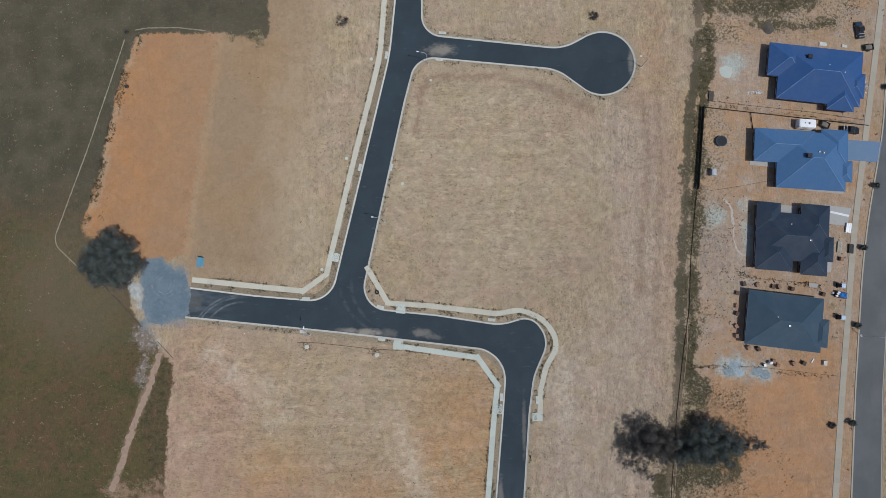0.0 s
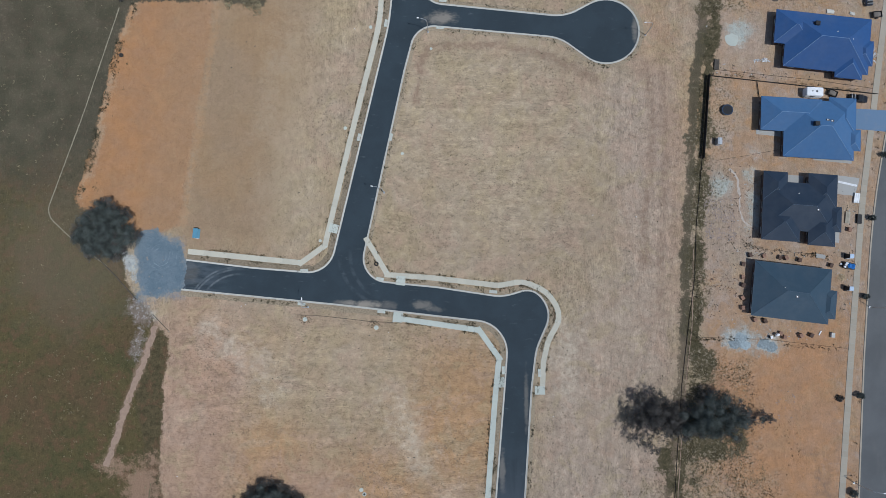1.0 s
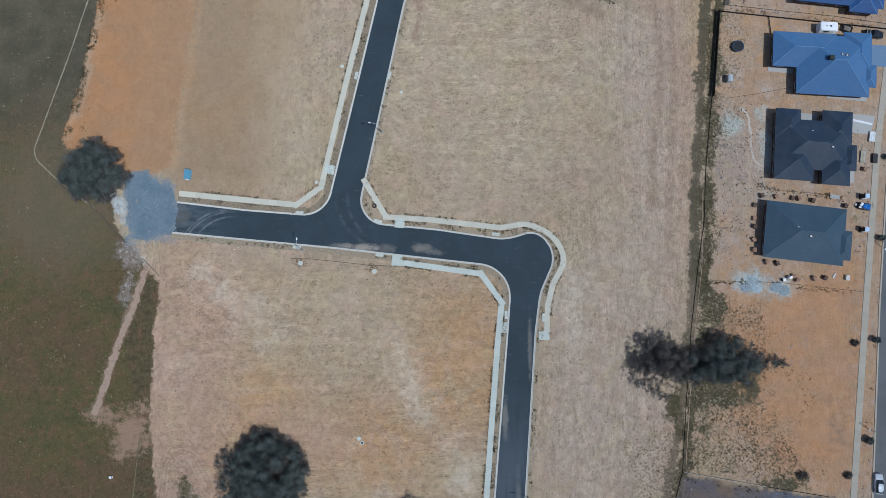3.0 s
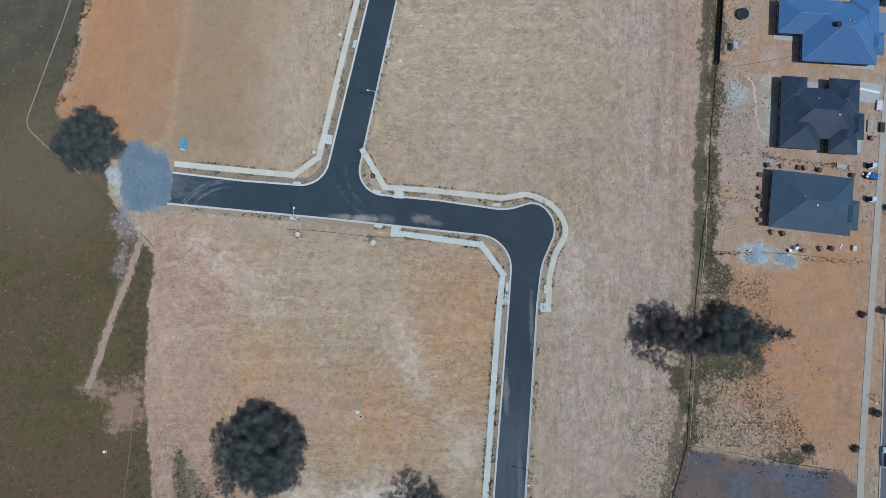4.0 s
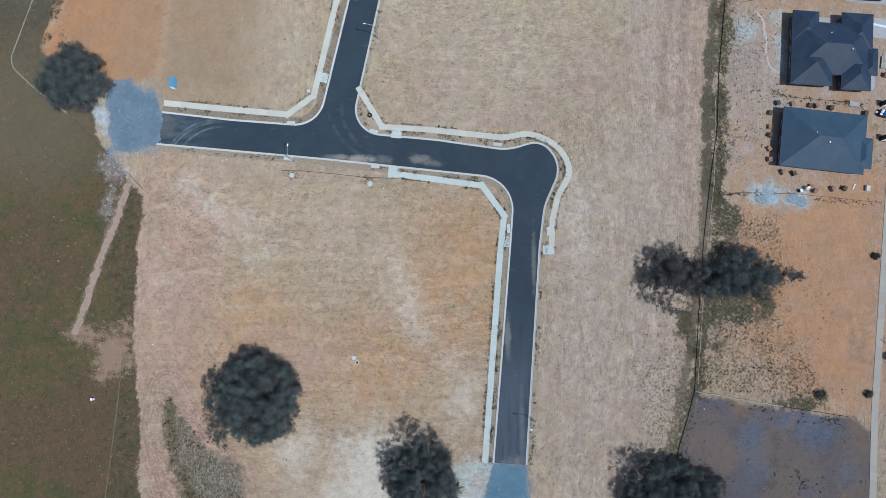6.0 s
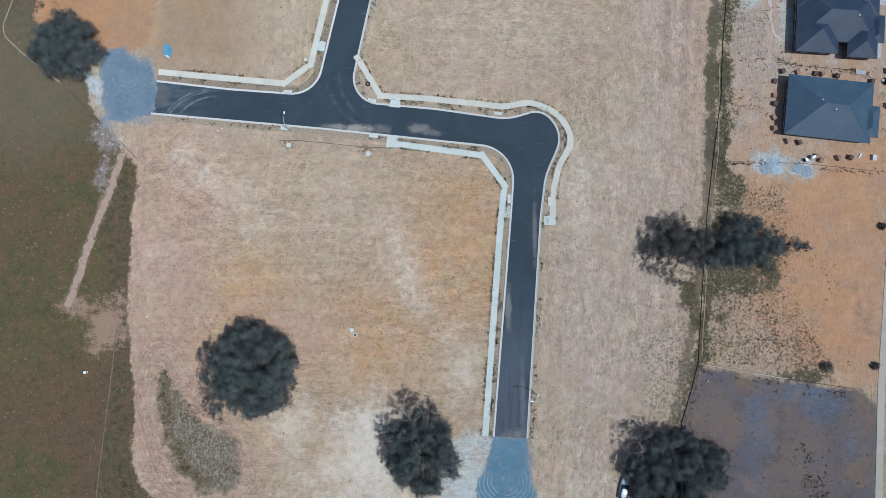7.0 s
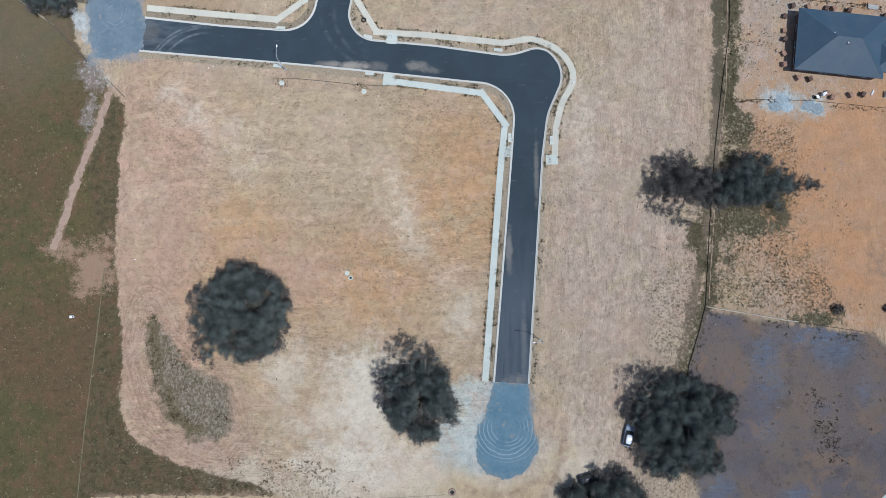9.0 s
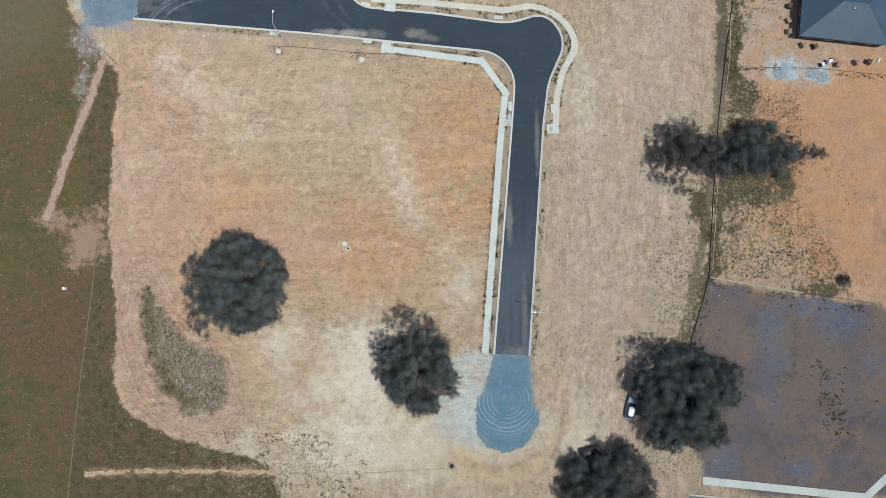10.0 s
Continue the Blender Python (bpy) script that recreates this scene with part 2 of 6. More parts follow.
    isle = n.mix(n.step(n.noise(1.6, 6, 0.78, stretch=(1.2, 0.7, 1), turn=50, shift=150.0, bend=1.2), 0.46, 0.60), (0.118, 0.098, 0.062), (0.285, 0.245, 0.190))
    isle = n.scale(isle, n.math("ADD", 0.5, n.math("MULTIPLY", fine, 1.0)))
    dark = n.mix(n.step(mid, 0.38, 0.62), (0.136, 0.110, 0.100), (0.112, 0.097, 0.095))
    dark = n.mix(n.math("MULTIPLY", zone("umber", 2.5, 1.8), 0.75), dark, (0.168, 0.128, 0.104))
    dark = n.mix(n.math("MULTIPLY", n.step(n.noise(0.09, 6, 0.65, shift=250.0), 0.46, 0.58), 0.6), dark, (0.172, 0.128, 0.092))
    dark = n.mix(n.math("MULTIPLY", n.step(n.noise(0.16, 6, 0.7, shift=255.0), 0.54, 0.62), 0.5), dark, n.scale(dark, 0.62))
    dark = n.mix(n.math("MULTIPLY", n.step(n.noise(0.10, 5, 0.62, shift=55.0, bend=0.6), 0.50, 0.62), 0.6), dark, (0.118, 0.108, 0.120))
    dark = n.mix(n.math("MULTIPLY", n.step(n.noise(0.13, 5, 0.62, shift=61.0, bend=0.6), 0.54, 0.64), 0.6), dark, (0.205, 0.138, 0.092))
    streak = n.noise(1.0, 5, 0.7, stretch=(0.45, 1.7, 1), turn=-6, shift=190.0, bend=0.7)
    dark = n.mix(n.math("MULTIPLY", n.math("MULTIPLY", zone("ash", 2.5, 1.6), n.math("ADD", 0.35, n.math("MULTIPLY", n.step(streak, 0.40, 0.60), 0.65))), 0.54), dark, (0.112, 0.162, 0.228))
    dark = n.mix(n.math("MULTIPLY", n.math("MULTIPLY", zone("ash", 2.0, 2.0), n.step(streak, 0.62, 0.68)), 0.5), dark, (0.29, 0.31, 0.34))
    dark = n.mix(n.math("MULTIPLY", n.step(n.noise(0.45, 6, 0.75, shift=130.0), 0.54, 0.66), 0.5), dark, (0.165, 0.128, 0.085))
    dark = n.mix(n.math("MULTIPLY", n.step(n.noise(0.9, 5, 0.68, shift=135.0), 0.57, 0.64), 0.45), dark, (0.065, 0.060, 0.052))
    dark = n.scale(dark, n.math("ADD", 0.80, n.math("MULTIPLY", fine, 0.55)))
    grass = n.scale(n.mix(n.math("MULTIPLY", zone("dry", 9.0, 4.0), 0.5), grass, (0.185, 0.150, 0.098)), 0.82)
    colour = n.mix(zone("grass", 0.35, 0.75), soil, grass)
    colour = n.mix(n.math("MULTIPLY", zone("bare", 2.0, 3.0), 0.68), colour, n.scale((0.36, 0.235, 0.16), n.math("ADD", 0.7, n.math("MULTIPLY", fine, 0.6))))
    colour = n.mix(n.math("MULTIPLY", zone("trod", 0.7, 0.5), 0.65), colour, n.scale((0.33, 0.225, 0.155), n.math("ADD", 0.7, n.math("MULTIPLY", fine, 0.6))))
    colour = n.mix(n.math("MULTIPLY", zone("isle", 0.9, 1.4), 0.9), colour, isle)
    mud = n.mix(above(mid, 0.4, 0.6), (0.165, 0.125, 0.085), (0.110, 0.088, 0.062))
    colour = n.mix(n.math("MULTIPLY", zone("gully", 0.18, 0.9), 0.88), colour, n.scale(mud, n.math("ADD", 0.7, n.math("MULTIPLY", small, 0.6))))
    colour = n.mix(n.math("MULTIPLY", zone("sump", 0.5, 1.3), 0.70), colour, n.scale((0.092, 0.082, 0.050), n.math("ADD", 0.6, n.math("MULTIPLY", small, 0.7))))
    colour = n.mix(zone("weedy", 0.6, 1.7), colour, weed)
    colour = n.mix(n.math("MULTIPLY", zone("rim", 1.4, 2.2), 0.7), colour, n.scale((0.125, 0.098, 0.048), n.math("ADD", 0.5, n.math("MULTIPLY", fine, 1.0))))
    rubble = n.noise(1.2, 5, 0.72, shift=71.0, bend=0.6)
    colour = n.mix(n.math("MULTIPLY", zone("rubble", 1.2, 1.8), 0.8), colour, n.mix(above(rubble, 0.50, 0.62), (0.215, 0.172, 0.140), (0.40, 0.365, 0.335)))
    # coarse weeds and bleached stubble on the rough lots
    rough = n.math("MULTIPLY", zone("scrub", 4.0, 4.0), above(n.noise(0.11, 5, 0.65, shift=77.0), 0.34, 0.56))
    grain = n.noise(1.7, 4, 0.66, shift=73.0, bend=0.3)
    colour = shade(colour, below(grain, 0.42, 0.47), 0.60, (0.430, 0.355, 0.255), rough)
    colour = shade(colour, above(grain, 0.53, 0.58), 0.78, (0.125, 0.102, 0.058), rough)
    colour = shade(colour, below(n.cells(1.25, shift=14.0), 0.24, 0.36), 0.55, (0.150, 0.118, 0.070), rough)
    colour = n.mix(zone("charred", 0.9, 0.5), colour, dark)
    colour = n.mix(n.math("MULTIPLY", zone("stone", 1.5, 1.3), 0.7), colour, n.scale((0.155, 0.212, 0.262), n.math("ADD", 0.62, n.math("MULTIPLY", fine, 0.75))))
    n.bump(n.math("ADD", n.math("MULTIPLY", small, 1.2), n.math("ADD", fine, n.math("MULTIPLY", n.math("ADD", straw, scratch), n.math("MULTIPLY", quiet, n.math("SUBTRACT", 1.0, zone("charred", 0.9, 0.5)))))), 0.8, 0.2)
    return n.done(colour)


def gravel_material(name, a, b):
    n = Nodes(name, 0.95, 0.0, 0.15)
    stone, patch, fine = n.cells(5.0, "Color"), n.noise(0.3, 5, shift=4.0), n.noise(4.0, 4, 0.7)
    colour = n.mix(n.step(patch, 0.35, 0.65), a, b)
    colour = n.mix(n.math("MULTIPLY", n.step(n.noise(1.1, 6, 0.72, shift=40.0), 0.50, 0.62), 0.35), colour, (0.20, 0.25, 0.275))
    colour = n.mix(n.math("MULTIPLY", n.step(n.noise(1.4, 6, 0.75, shift=47.0), 0.55, 0.63), 0.45), colour, n.scale(colour, 0.6))
    d = n.math("ADD", n.ring(9.6, -85.0), n.math("MULTIPLY", n.noise(0.35, 3), 1.2))
    wave = n.math("SINE", n.math("MULTIPLY", d, 7.5))
    rut = n.math("MULTIPLY", n.step(wave, 0.55, 1.0), n.math("MULTIPLY", n.step(d, 2.5, 3.6), n.step(n.noise(0.22, 3, shift=17.0), 0.30, 0.50)))
    rut = n.math("MULTIPLY", n.math("MULTIPLY", rut, n.step(n.ring(9.6, -78.5), 5.0, 8.0)), n.math("SUBTRACT", 1.0, n.step(d, 7.2, 8.2)))
    d2 = n.math("ADD", n.ring(-74.4, 3.2), n.math("MULTIPLY", n.noise(0.4, 3, shift=3.0), 1.4))
    rut2 = n.math("MULTIPLY", n.step(n.math("SINE", n.math("MULTIPLY", d2, 7.0)), 0.6, 1.0), n.math("MULTIPLY", n.step(d2, 1.4, 2.2), n.math("SUBTRACT", 1.0, n.step(d2, 4.4, 5.2))))
    rut = n.math("MAXIMUM", rut, n.math("MULTIPLY", rut2, n.math("MULTIPLY", n.step(n.noise(0.5, 4, shift=8.0), 0.48, 0.66), 0.5)))
    colour = n.mix(n.math("MULTIPLY", rut, 0.6), colour, (0.34, 0.41, 0.44))
    colour = n.mix(n.math("MULTIPLY", n.step(n.noise(0.4, 5, shift=23.0), 0.62, 0.70), 0.6), colour, (0.36, 0.28, 0.21))
    rim = n.math("ADD", n.attr("depth"), n.math("MULTIPLY", n.math("SUBTRACT", n.noise(0.9, 6, 0.72, shift=60.0), 0.5), 5.0))
    colour = n.mix(n.math("MULTIPLY", n.math("SUBTRACT", 1.0, n.step(rim, -0.6, 1.2)), 0.42), colour, (0.31, 0.285, 0.240))
    n.bump(n.math("ADD", fine, n.math("MULTIPLY", rut, -0.8)), 0.5, 0.05)
    return n.done(n.scale(colour, n.math("ADD", 0.74, n.math("MULTIPLY", fine, 0.5))))


def asphalt_material(name, colour, old=0.0):
    n = Nodes(name, 0.85, 0.0, 0.3)
    patch, fine, lane = n.noise(0.12, 5), n.noise(7.0, 4, 0.7), n.noise(0.5, 4, shift=6.0)
    dab = n.noise(1.6, 5, 0.7, stretch=(0.5, 1.5, 1), turn=-7, shift=16.0)
    c = n.mix(n.step(patch, 0.35, 0.65), colour, tuple(v * 1.22 for v in colour))
    if not old:
        # earth washed on to the seal from the verges
        for x, y, rx, ry, k in ((-22.8, -8.7, 4.6, 1.2, 0.75), (-27.5, -8.2, 3.4, 0.8, 0.45), (-17.5, -8.9, 3.0, 1.3, 0.25), (-9.0, -8.8, 3.0, 1.3, 0.42), (-5.5, -9.8, 2.6, 0.8, 0.25), (-4.2, 64.3, 4.4, 2.0, 0.6), (10.6, -48.5, 0.9, 6.0, 0.45), (45.0, 61.0, 0.9, 4.0, 0.4), (13.5, -68.0, 0.7, 9.0, 0.4), (11.5, -75.5, 3.5, 1.6, 0.45), (-67.0, -1.0, 3.0, 3.4, 0.18), (16.5, -32.0, 0.6, 8.0, 0.3)):
            m = n.node("ShaderNodeMapping")
            m.vector_type = "POINT"
            m.inputs["Scale"].default_value = (1 / rx, 1 / ry, 0)
            m.inputs["Location"].default_value = (-x / rx, -y / ry, 0)
            n.put(m.inputs["Vector"], n.pos)
            le = n.node("ShaderNodeVectorMath")
            le.operation = "LENGTH"
            n.put(le.inputs[0], m.outputs[0])
            v = n.math("ADD", le.outputs["Value"], n.math("ADD", n.math("MULTIPLY", n.math("SUBTRACT", lane, 0.5), 1.3), n.math("MULTIPLY", n.math("SUBTRACT", dab, 0.5), 1.0)))
            c = n.mix(n.math("MULTIPLY", n.math("SUBTRACT", 1.0, n.step(v, 0.25, 1.15)), k), c, (0.37, 0.325, 0.265))
        pale_lane = n.math("MULTIPLY", n.math("SUBTRACT", 1.0, n.step(n.ring(11.5, -72.0), 8.0, 34.0)), n.step(n.noise(0.35, 4, stretch=(1.6, 0.15, 1), turn=-5, shift=50.0), 0.28, 0.58))
        c = n.mix(n.math("MULTIPLY", pale_lane, 0.75), c, (0.088, 0.104, 0.122))
        for x, y, r in ((-15.5, 3.5, 11.2), (-16.5, 4.0, 13.0), (-45.0, 9.0, 12.6)):
            d = n.math("ABSOLUTE", n.math("SUBTRACT", n.ring(x, y), r))
            arc = n.math("MULTIPLY", n.math("SUBTRACT", 1.0, n.step(d, 0.1, 0.7)), n.step(lane, 0.36, 0.62))
            arc = n.math("MULTIPLY", arc, n.math("SUBTRACT", 1.0, n.step(n.ring(-28.0, -4.0), 5.0, 11.0)))
            c = n.mix(n.math("MULTIPLY", arc, 0.16), c, (0.20, 0.22, 0.24))
        # dusty tyre arcs where trucks turn off the gravel
        for x, y, r in ((-55.5, -11.5, 12.0), (-54.2, -11.7, 10.6), (-54.6, -12.5, 12.6)):
            d = n.math("ABSOLUTE", n.math("SUBTRACT", n.ring(x, y), r))
            arc = n.math("MULTIPLY", n.math("SUBTRACT", 1.0, n.step(d, 0.05, 0.38)), n.math("ADD", 0.25, n.math("MULTIPLY", n.step(lane, 0.38, 0.62), 0.75)))
            arc = n.math("MULTIPLY", arc, n.math("SUBTRACT", 1.0, n.step(n.ring(-66.0, -3.5), 7.0, 15.0)))
            c = n.mix(n.math("MULTIPLY", arc, 0.36), c, (0.34, 0.36, 0.37))
        veil = n.math("MULTIPLY", n.math("SUBTRACT", 1.0, n.step(n.ring(-66.5, -1.0), 3.0, 13.0)), n.step(n.noise(0.5, 5, 0.65, stretch=(0.4, 1.5, 1), turn=-5, shift=90.0), 0.36, 0.66))
        c = n.mix(n.math("MULTIPLY", veil, 0.42), c, (0.125, 0.145, 0.165))
        dust = n.math("MULTIPLY", n.step(n.noise(0.8, 5, 0.7, stretch=(0.35, 1.4, 1), shift=33.0), 0.60, 0.74), 0.30)
        c = n.mix(dust, c, (0.20, 0.21, 0.22))
    else:
        c = n.mix(n.math("MULTIPLY", n.step(n.noise(0.25, 4, stretch=(1, 0.2, 1)), 0.5, 0.7), 0.4), c, (0.21, 0.20, 0.185))
    n.bump(fine, 0.35, 0.02)
    return n.done(n.scale(c, n.math("ADD", 0.8, n.math("MULTIPLY", fine, 0.4))))


def concrete_material(name, colour, stain=0.35):
    n = Nodes(name, 0.85, 0.0, 0.25)
    fine, spot = n.noise(6.0, 4, 0.65), n.noise(0.55, 5, shift=3.0)
    c = n.scale(colour, n.math("ADD", 0.94, n.math("MULTIPLY", n.random(), 0.09)))
    c = n.mix(n.math("MULTIPLY", n.step(spot, 0.52, 0.72), stain), c, (0.40, 0.33, 0.25))
    n.bump(fine, 0.25, 0.02)
    return n.done(n.scale(c, n.math("ADD", 0.86, n.math("MULTIPLY", fine, 0.28))))


def roof_material(name, colour, gloss):
    n = Nodes(name, 0.50, 0.0, gloss)
    fine, dust = n.noise(1.2, 4), n.noise(0.22, 4, shift=2.0)
    c = n.mix(n.math("MULTIPLY", n.step(dust, 0.4, 0.7), 0.07), colour, (0.26, 0.25, 0.24))
    return n.done(n.scale(c, n.math("ADD", 0.9, n.math("MULTIPLY", fine, 0.2))))


def leaf_material(name, a, b):
    n = Nodes(name, 0.6, 0.0, 0.25)
    r = n.island()
    c = n.mix(r, a, b)
    tone = n.math("ADD", n.math("MULTIPLY", n.step(n.noise(0.55, 4), 0.36, 0.64), 0.75), n.math("MULTIPLY", n.noise(0.22, 2, shift=5.0), 0.5))
    c = n.scale(c, n.math("ADD", 0.42, tone))
    # thin blades let part of the light through
    glow, both = n.node("ShaderNodeBsdfTranslucent"), n.node("ShaderNodeMixShader")
    n.put(glow.inputs["Color"], c)
    both.inputs[0].default_value = 0.36
    n.put(both.inputs[1], n.bsdf.outputs[0]), n.put(both.inputs[2], glow.outputs[0])
    n.put(n.t.nodes["Material Output"].inputs["Surface"], both.outputs[0])
    return n.done(c)


EARTH, GRAVEL = ground_material(), gravel_material("crushed_blue_gravel", (0.110, 0.190, 0.238), (0.146, 0.224, 0.268))
GREY_GRAVEL = gravel_material("crushed_grey_gravel", (0.128, 0.172, 0.206), (0.160, 0.202, 0.234))
ASPHALT = asphalt_material("new_asphalt", (0.031, 0.044, 0.054))
OLD_ASPHALT = asphalt_material("old_asphalt", (0.125, 0.128, 0.128), 1.0)
CONCRETE = concrete_material("pale_concrete", (0.52, 0.54, 0.48), 0.16)
WARM_CONCRETE = concrete_material("beige_concrete", (0.53, 0.50, 0.41), 0.22)
KERB = concrete_material("kerb_concrete", (0.51, 0.495, 0.445), 0.30)
OLD_CONCRETE = concrete_material("old_concrete", (0.44, 0.39, 0.31), 0.5)
BED = concrete_material("joint_filler", (0.42, 0.42, 0.36), 0.5)
SLAB = concrete_material("house_slab", (0.43, 0.42, 0.395), 0.5)
DRIVE = concrete_material("coloured_concrete", (0.165, 0.245, 0.355), 0.15)
DRY = worn("dry_grass_line", (0.17, 0.14, 0.08), 0.95, amount=0.6)
PALE_DUST = worn("pale_dust", (0.47, 0.41, 0.35), 0.95, amount=0.5)
PALE_GRAVEL = worn("pale_spread_gravel", (0.33, 0.375, 0.385), 0.95, amount=0.7, size=0.6)
VERGE = worn("dry_verge_earth", (0.285, 0.230, 0.158), 0.95, amount=0.9, size=0.5)
PALE_DRY = worn("bleached_grass_line", (0.27, 0.235, 0.165), 0.95, amount=0.8)
STRAW = worn("bare_straw_earth", (0.40, 0.305, 0.185), 0.95, amount=1.0, size=0.6)
TRACK = worn("bare_track_earth", (0.33, 0.235, 0.172), 0.95, amount=0.4)
ROOFS = {k: roof_material("roof_" + k, c, 0.06 if "blue" in k else 0.20) for k, c in (("blue", (0.042, 0.098, 0.240)), ("pale_blue", (0.076, 0.158, 0.300)), ("slate", (0.028, 0.043, 0.068)), ("grey", (0.050, 0.083, 0.116)))}
# paler capping colours that paint sunlight on to the sun-facing roof lines
LIT_CAP = worn("pale_ridge_cap", (0.20, 0.30, 0.46), 0.45)
LIT_DARK_CAP = worn("dark_ridge_cap", (0.075, 0.105, 0.145), 0.45)
BRICK = worn("brown_brick", (0.13, 0.085, 0.065), 0.9, amount=0.5)
RENDER = worn("pale_render", (0.62, 0.60, 0.55), 0.85)
GLASS = worn("dark_window_glass", (0.03, 0.035, 0.04), 0.08, 0.0, 0.05, spec=0.6)
FRAME = worn("window_frame", (0.10, 0.10, 0.11), 0.5)
STEEL = worn("galvanised_steel", (0.50, 0.51, 0.52), 0.5, 0.7)
DARK_STEEL = worn("dark_fence_sheet", (0.030, 0.028, 0.028), 0.55, 0.0, 0.3)
PALE_WOOD = worn("grey_weathered_timber", (0.42, 0.38, 0.30), 0.9, amount=0.5)
SILT = worn("black_silt_cloth", (0.045, 0.038, 0.032), 0.9, 0.0, 0.4)
WHITE = worn("white_paint", (0.78, 0.78, 0.78), 0.5)
SKY_BLUE = worn("light_blue_panel", (0.12, 0.28, 0.38), 0.5)
PALE_PANEL = worn("pale_blue_plastic", (0.52, 0.62, 0.74), 0.5)
BLUE = worn("blue_tarpaulin", (0.03, 0.16, 0.48), 0.5, amount=0.5)
BLACK = worn("black_rubber", (0.02, 0.02, 0.022), 0.7)
CAR_DARK = worn("dark_car_paint", (0.018, 0.02, 0.026), 0.3, 0.0, 0.05, spec=0.35)
CAR_NAVY = worn("navy_car_paint", (0.03, 0.05, 0.085), 0.25, 0.0, 0.05, spec=0.6)
CAR_WHITE = worn("white_car_paint", (0.50, 0.52, 0.55), 0.3, 0.0, 0.05, spec=0.6)
SPOIL = worn("lilac_spoil", (0.30, 0.245, 0.215), 0.95, amount=0.7)
TIMBER = worn("fresh_timber", (0.50, 0.38, 0.23), 0.85, amount=0.4)
CLAY = worn("stacked_bricks", (0.33, 0.20, 0.14), 0.9, amount=0.6)
DARK_BARK = worn("dark_twig_bark", (0.10, 0.085, 0.07), 0.9, amount=0.5)
BARK = worn("pale_gum_bark", (0.205, 0.178, 0.150), 0.9, amount=0.5)
LEAF = leaf_material("gum_leaves", (0.098, 0.112, 0.102), (0.112, 0.127, 0.116))
CAR_SILVER = worn("silver_car_paint", (0.26, 0.31, 0.38), 0.3, 0.0, 0.05, spec=0.5)
LEAF_BROWN = leaf_material("dull_gum_leaves", (0.092, 0.085, 0.077), (0.114, 0.104, 0.093))
TUFT_PALE = leaf_material("bleached_tufts", (0.20, 0.17, 0.10), (0.36, 0.30, 0.19))
TUFT = leaf_material("dry_tufts", (0.06, 0.055, 0.028), (0.17, 0.135, 0.07))
TUFT_OLIVE = leaf_material("olive_weeds", (0.066, 0.056, 0.028), (0.140, 0.110, 0.058))
TUFT_DARK = leaf_material("dark_tufts", (0.04, 0.04, 0.022), (0.10, 0.085, 0.05))


# ---- mesh helpers ----
def mesh_object(name, bm, material, parent=None, smooth=False):
    me = bpy.data.meshes.new(name)
    bmesh.ops.recalc_face_normals(bm, faces=bm.faces)
    bm.to_mesh(me)
    bm.free()
    for m in material if isinstance(material, (list, tuple)) else (material,):
        me.materials.append(m)
    if smooth:
        me.shade_smooth()
    ob = new(name, me)
    ob.parent = parent
    return ob


def data_object(name, verts, faces, material, parent=None):
    me = bpy.data.meshes.new(name)
    me.from_pydata([tuple(v) for v in verts], [], faces)
    me.materials.append(material)
    ob = new(name, me)
    ob.parent = parent
    return ob


def part(name, bm, material, parent, label="", smooth=False):
    ob = mesh_object(name, bm, material, parent, smooth)
    return tagged(ob, label)


def thing(name, x, y, turn, label, category, group="", kind="", z=0.0):
    ob = new(name)
    ob.matrix_world = pose(x, y, z, 0, 0, turn)
    return tagged(ob, label, category, group, kind)


def add_box(bm, x0, y0, z0, x1, y1, z1, bevel=0.0, turn=None):
    m = Matrix.LocRotScale(((x0 + x1) / 2, (y0 + y1) / 2, (z0 + z1) / 2), None, (abs(x1 - x0), abs(y1 - y0), abs(z1 - z0)))
    made = bmesh.ops.create_cube(bm, size=1, matrix=(turn @ m) if turn else m)["verts"]
    if bevel:
        edges = {e for v in made for e in v.link_edges}
        bmesh.ops.bevel(bm, geom=list(edges), offset=bevel, segments=1, affect="EDGES", profile=0.5)
    return bm


def box(x0, y0, z0, x1, y1, z1, bevel=0.0):
    return add_box(bmesh.new(), x0, y0, z0, x1, y1, z1, bevel)


def add_tube(bm, points, radii, sides=8):
    rings = []
    pts = [Vector(p) for p in points]
    for i, p in enumerate(pts):
        ahead = (pts[min(i + 1, len(pts) - 1)] - pts[max(i - 1, 0)]).normalized()
        side = ahead.orthogonal().normalized() if not rings else (last - ahead * last.dot(ahead)).normalized()
        last, up = side, ahead.cross(side)
        r = radii[i] if isinstance(radii, (list, tuple)) else radii
        rings.append([bm.verts.new(p + r * (side * math.cos(a) + up * math.sin(a))) for a in (2 * math.pi * k / sides for k in range(sides))])
    for a, b in zip(rings, rings[1:]):
        for k in range(sides):
            bm.faces.new((a[k], a[(k + 1) % sides], b[(k + 1) % sides], b[k]))
    bm.faces.new(rings[0][::-1]), bm.faces.new(rings[-1])
    return bm


def tube(points, radii, sides=8):
    return add_tube(bmesh.new(), points, radii, sides)


def disc(r, z0, z1, sides=24, x=0.0, y=0.0, top=None):
    bm = bmesh.new()
    bmesh.ops.create_cone(bm, cap_ends=True, segments=sides, radius1=r, radius2=r if top is None else top, depth=z1 - z0, matrix=Matrix.Translation((x, y, (z0 + z1) / 2)))
    return bm


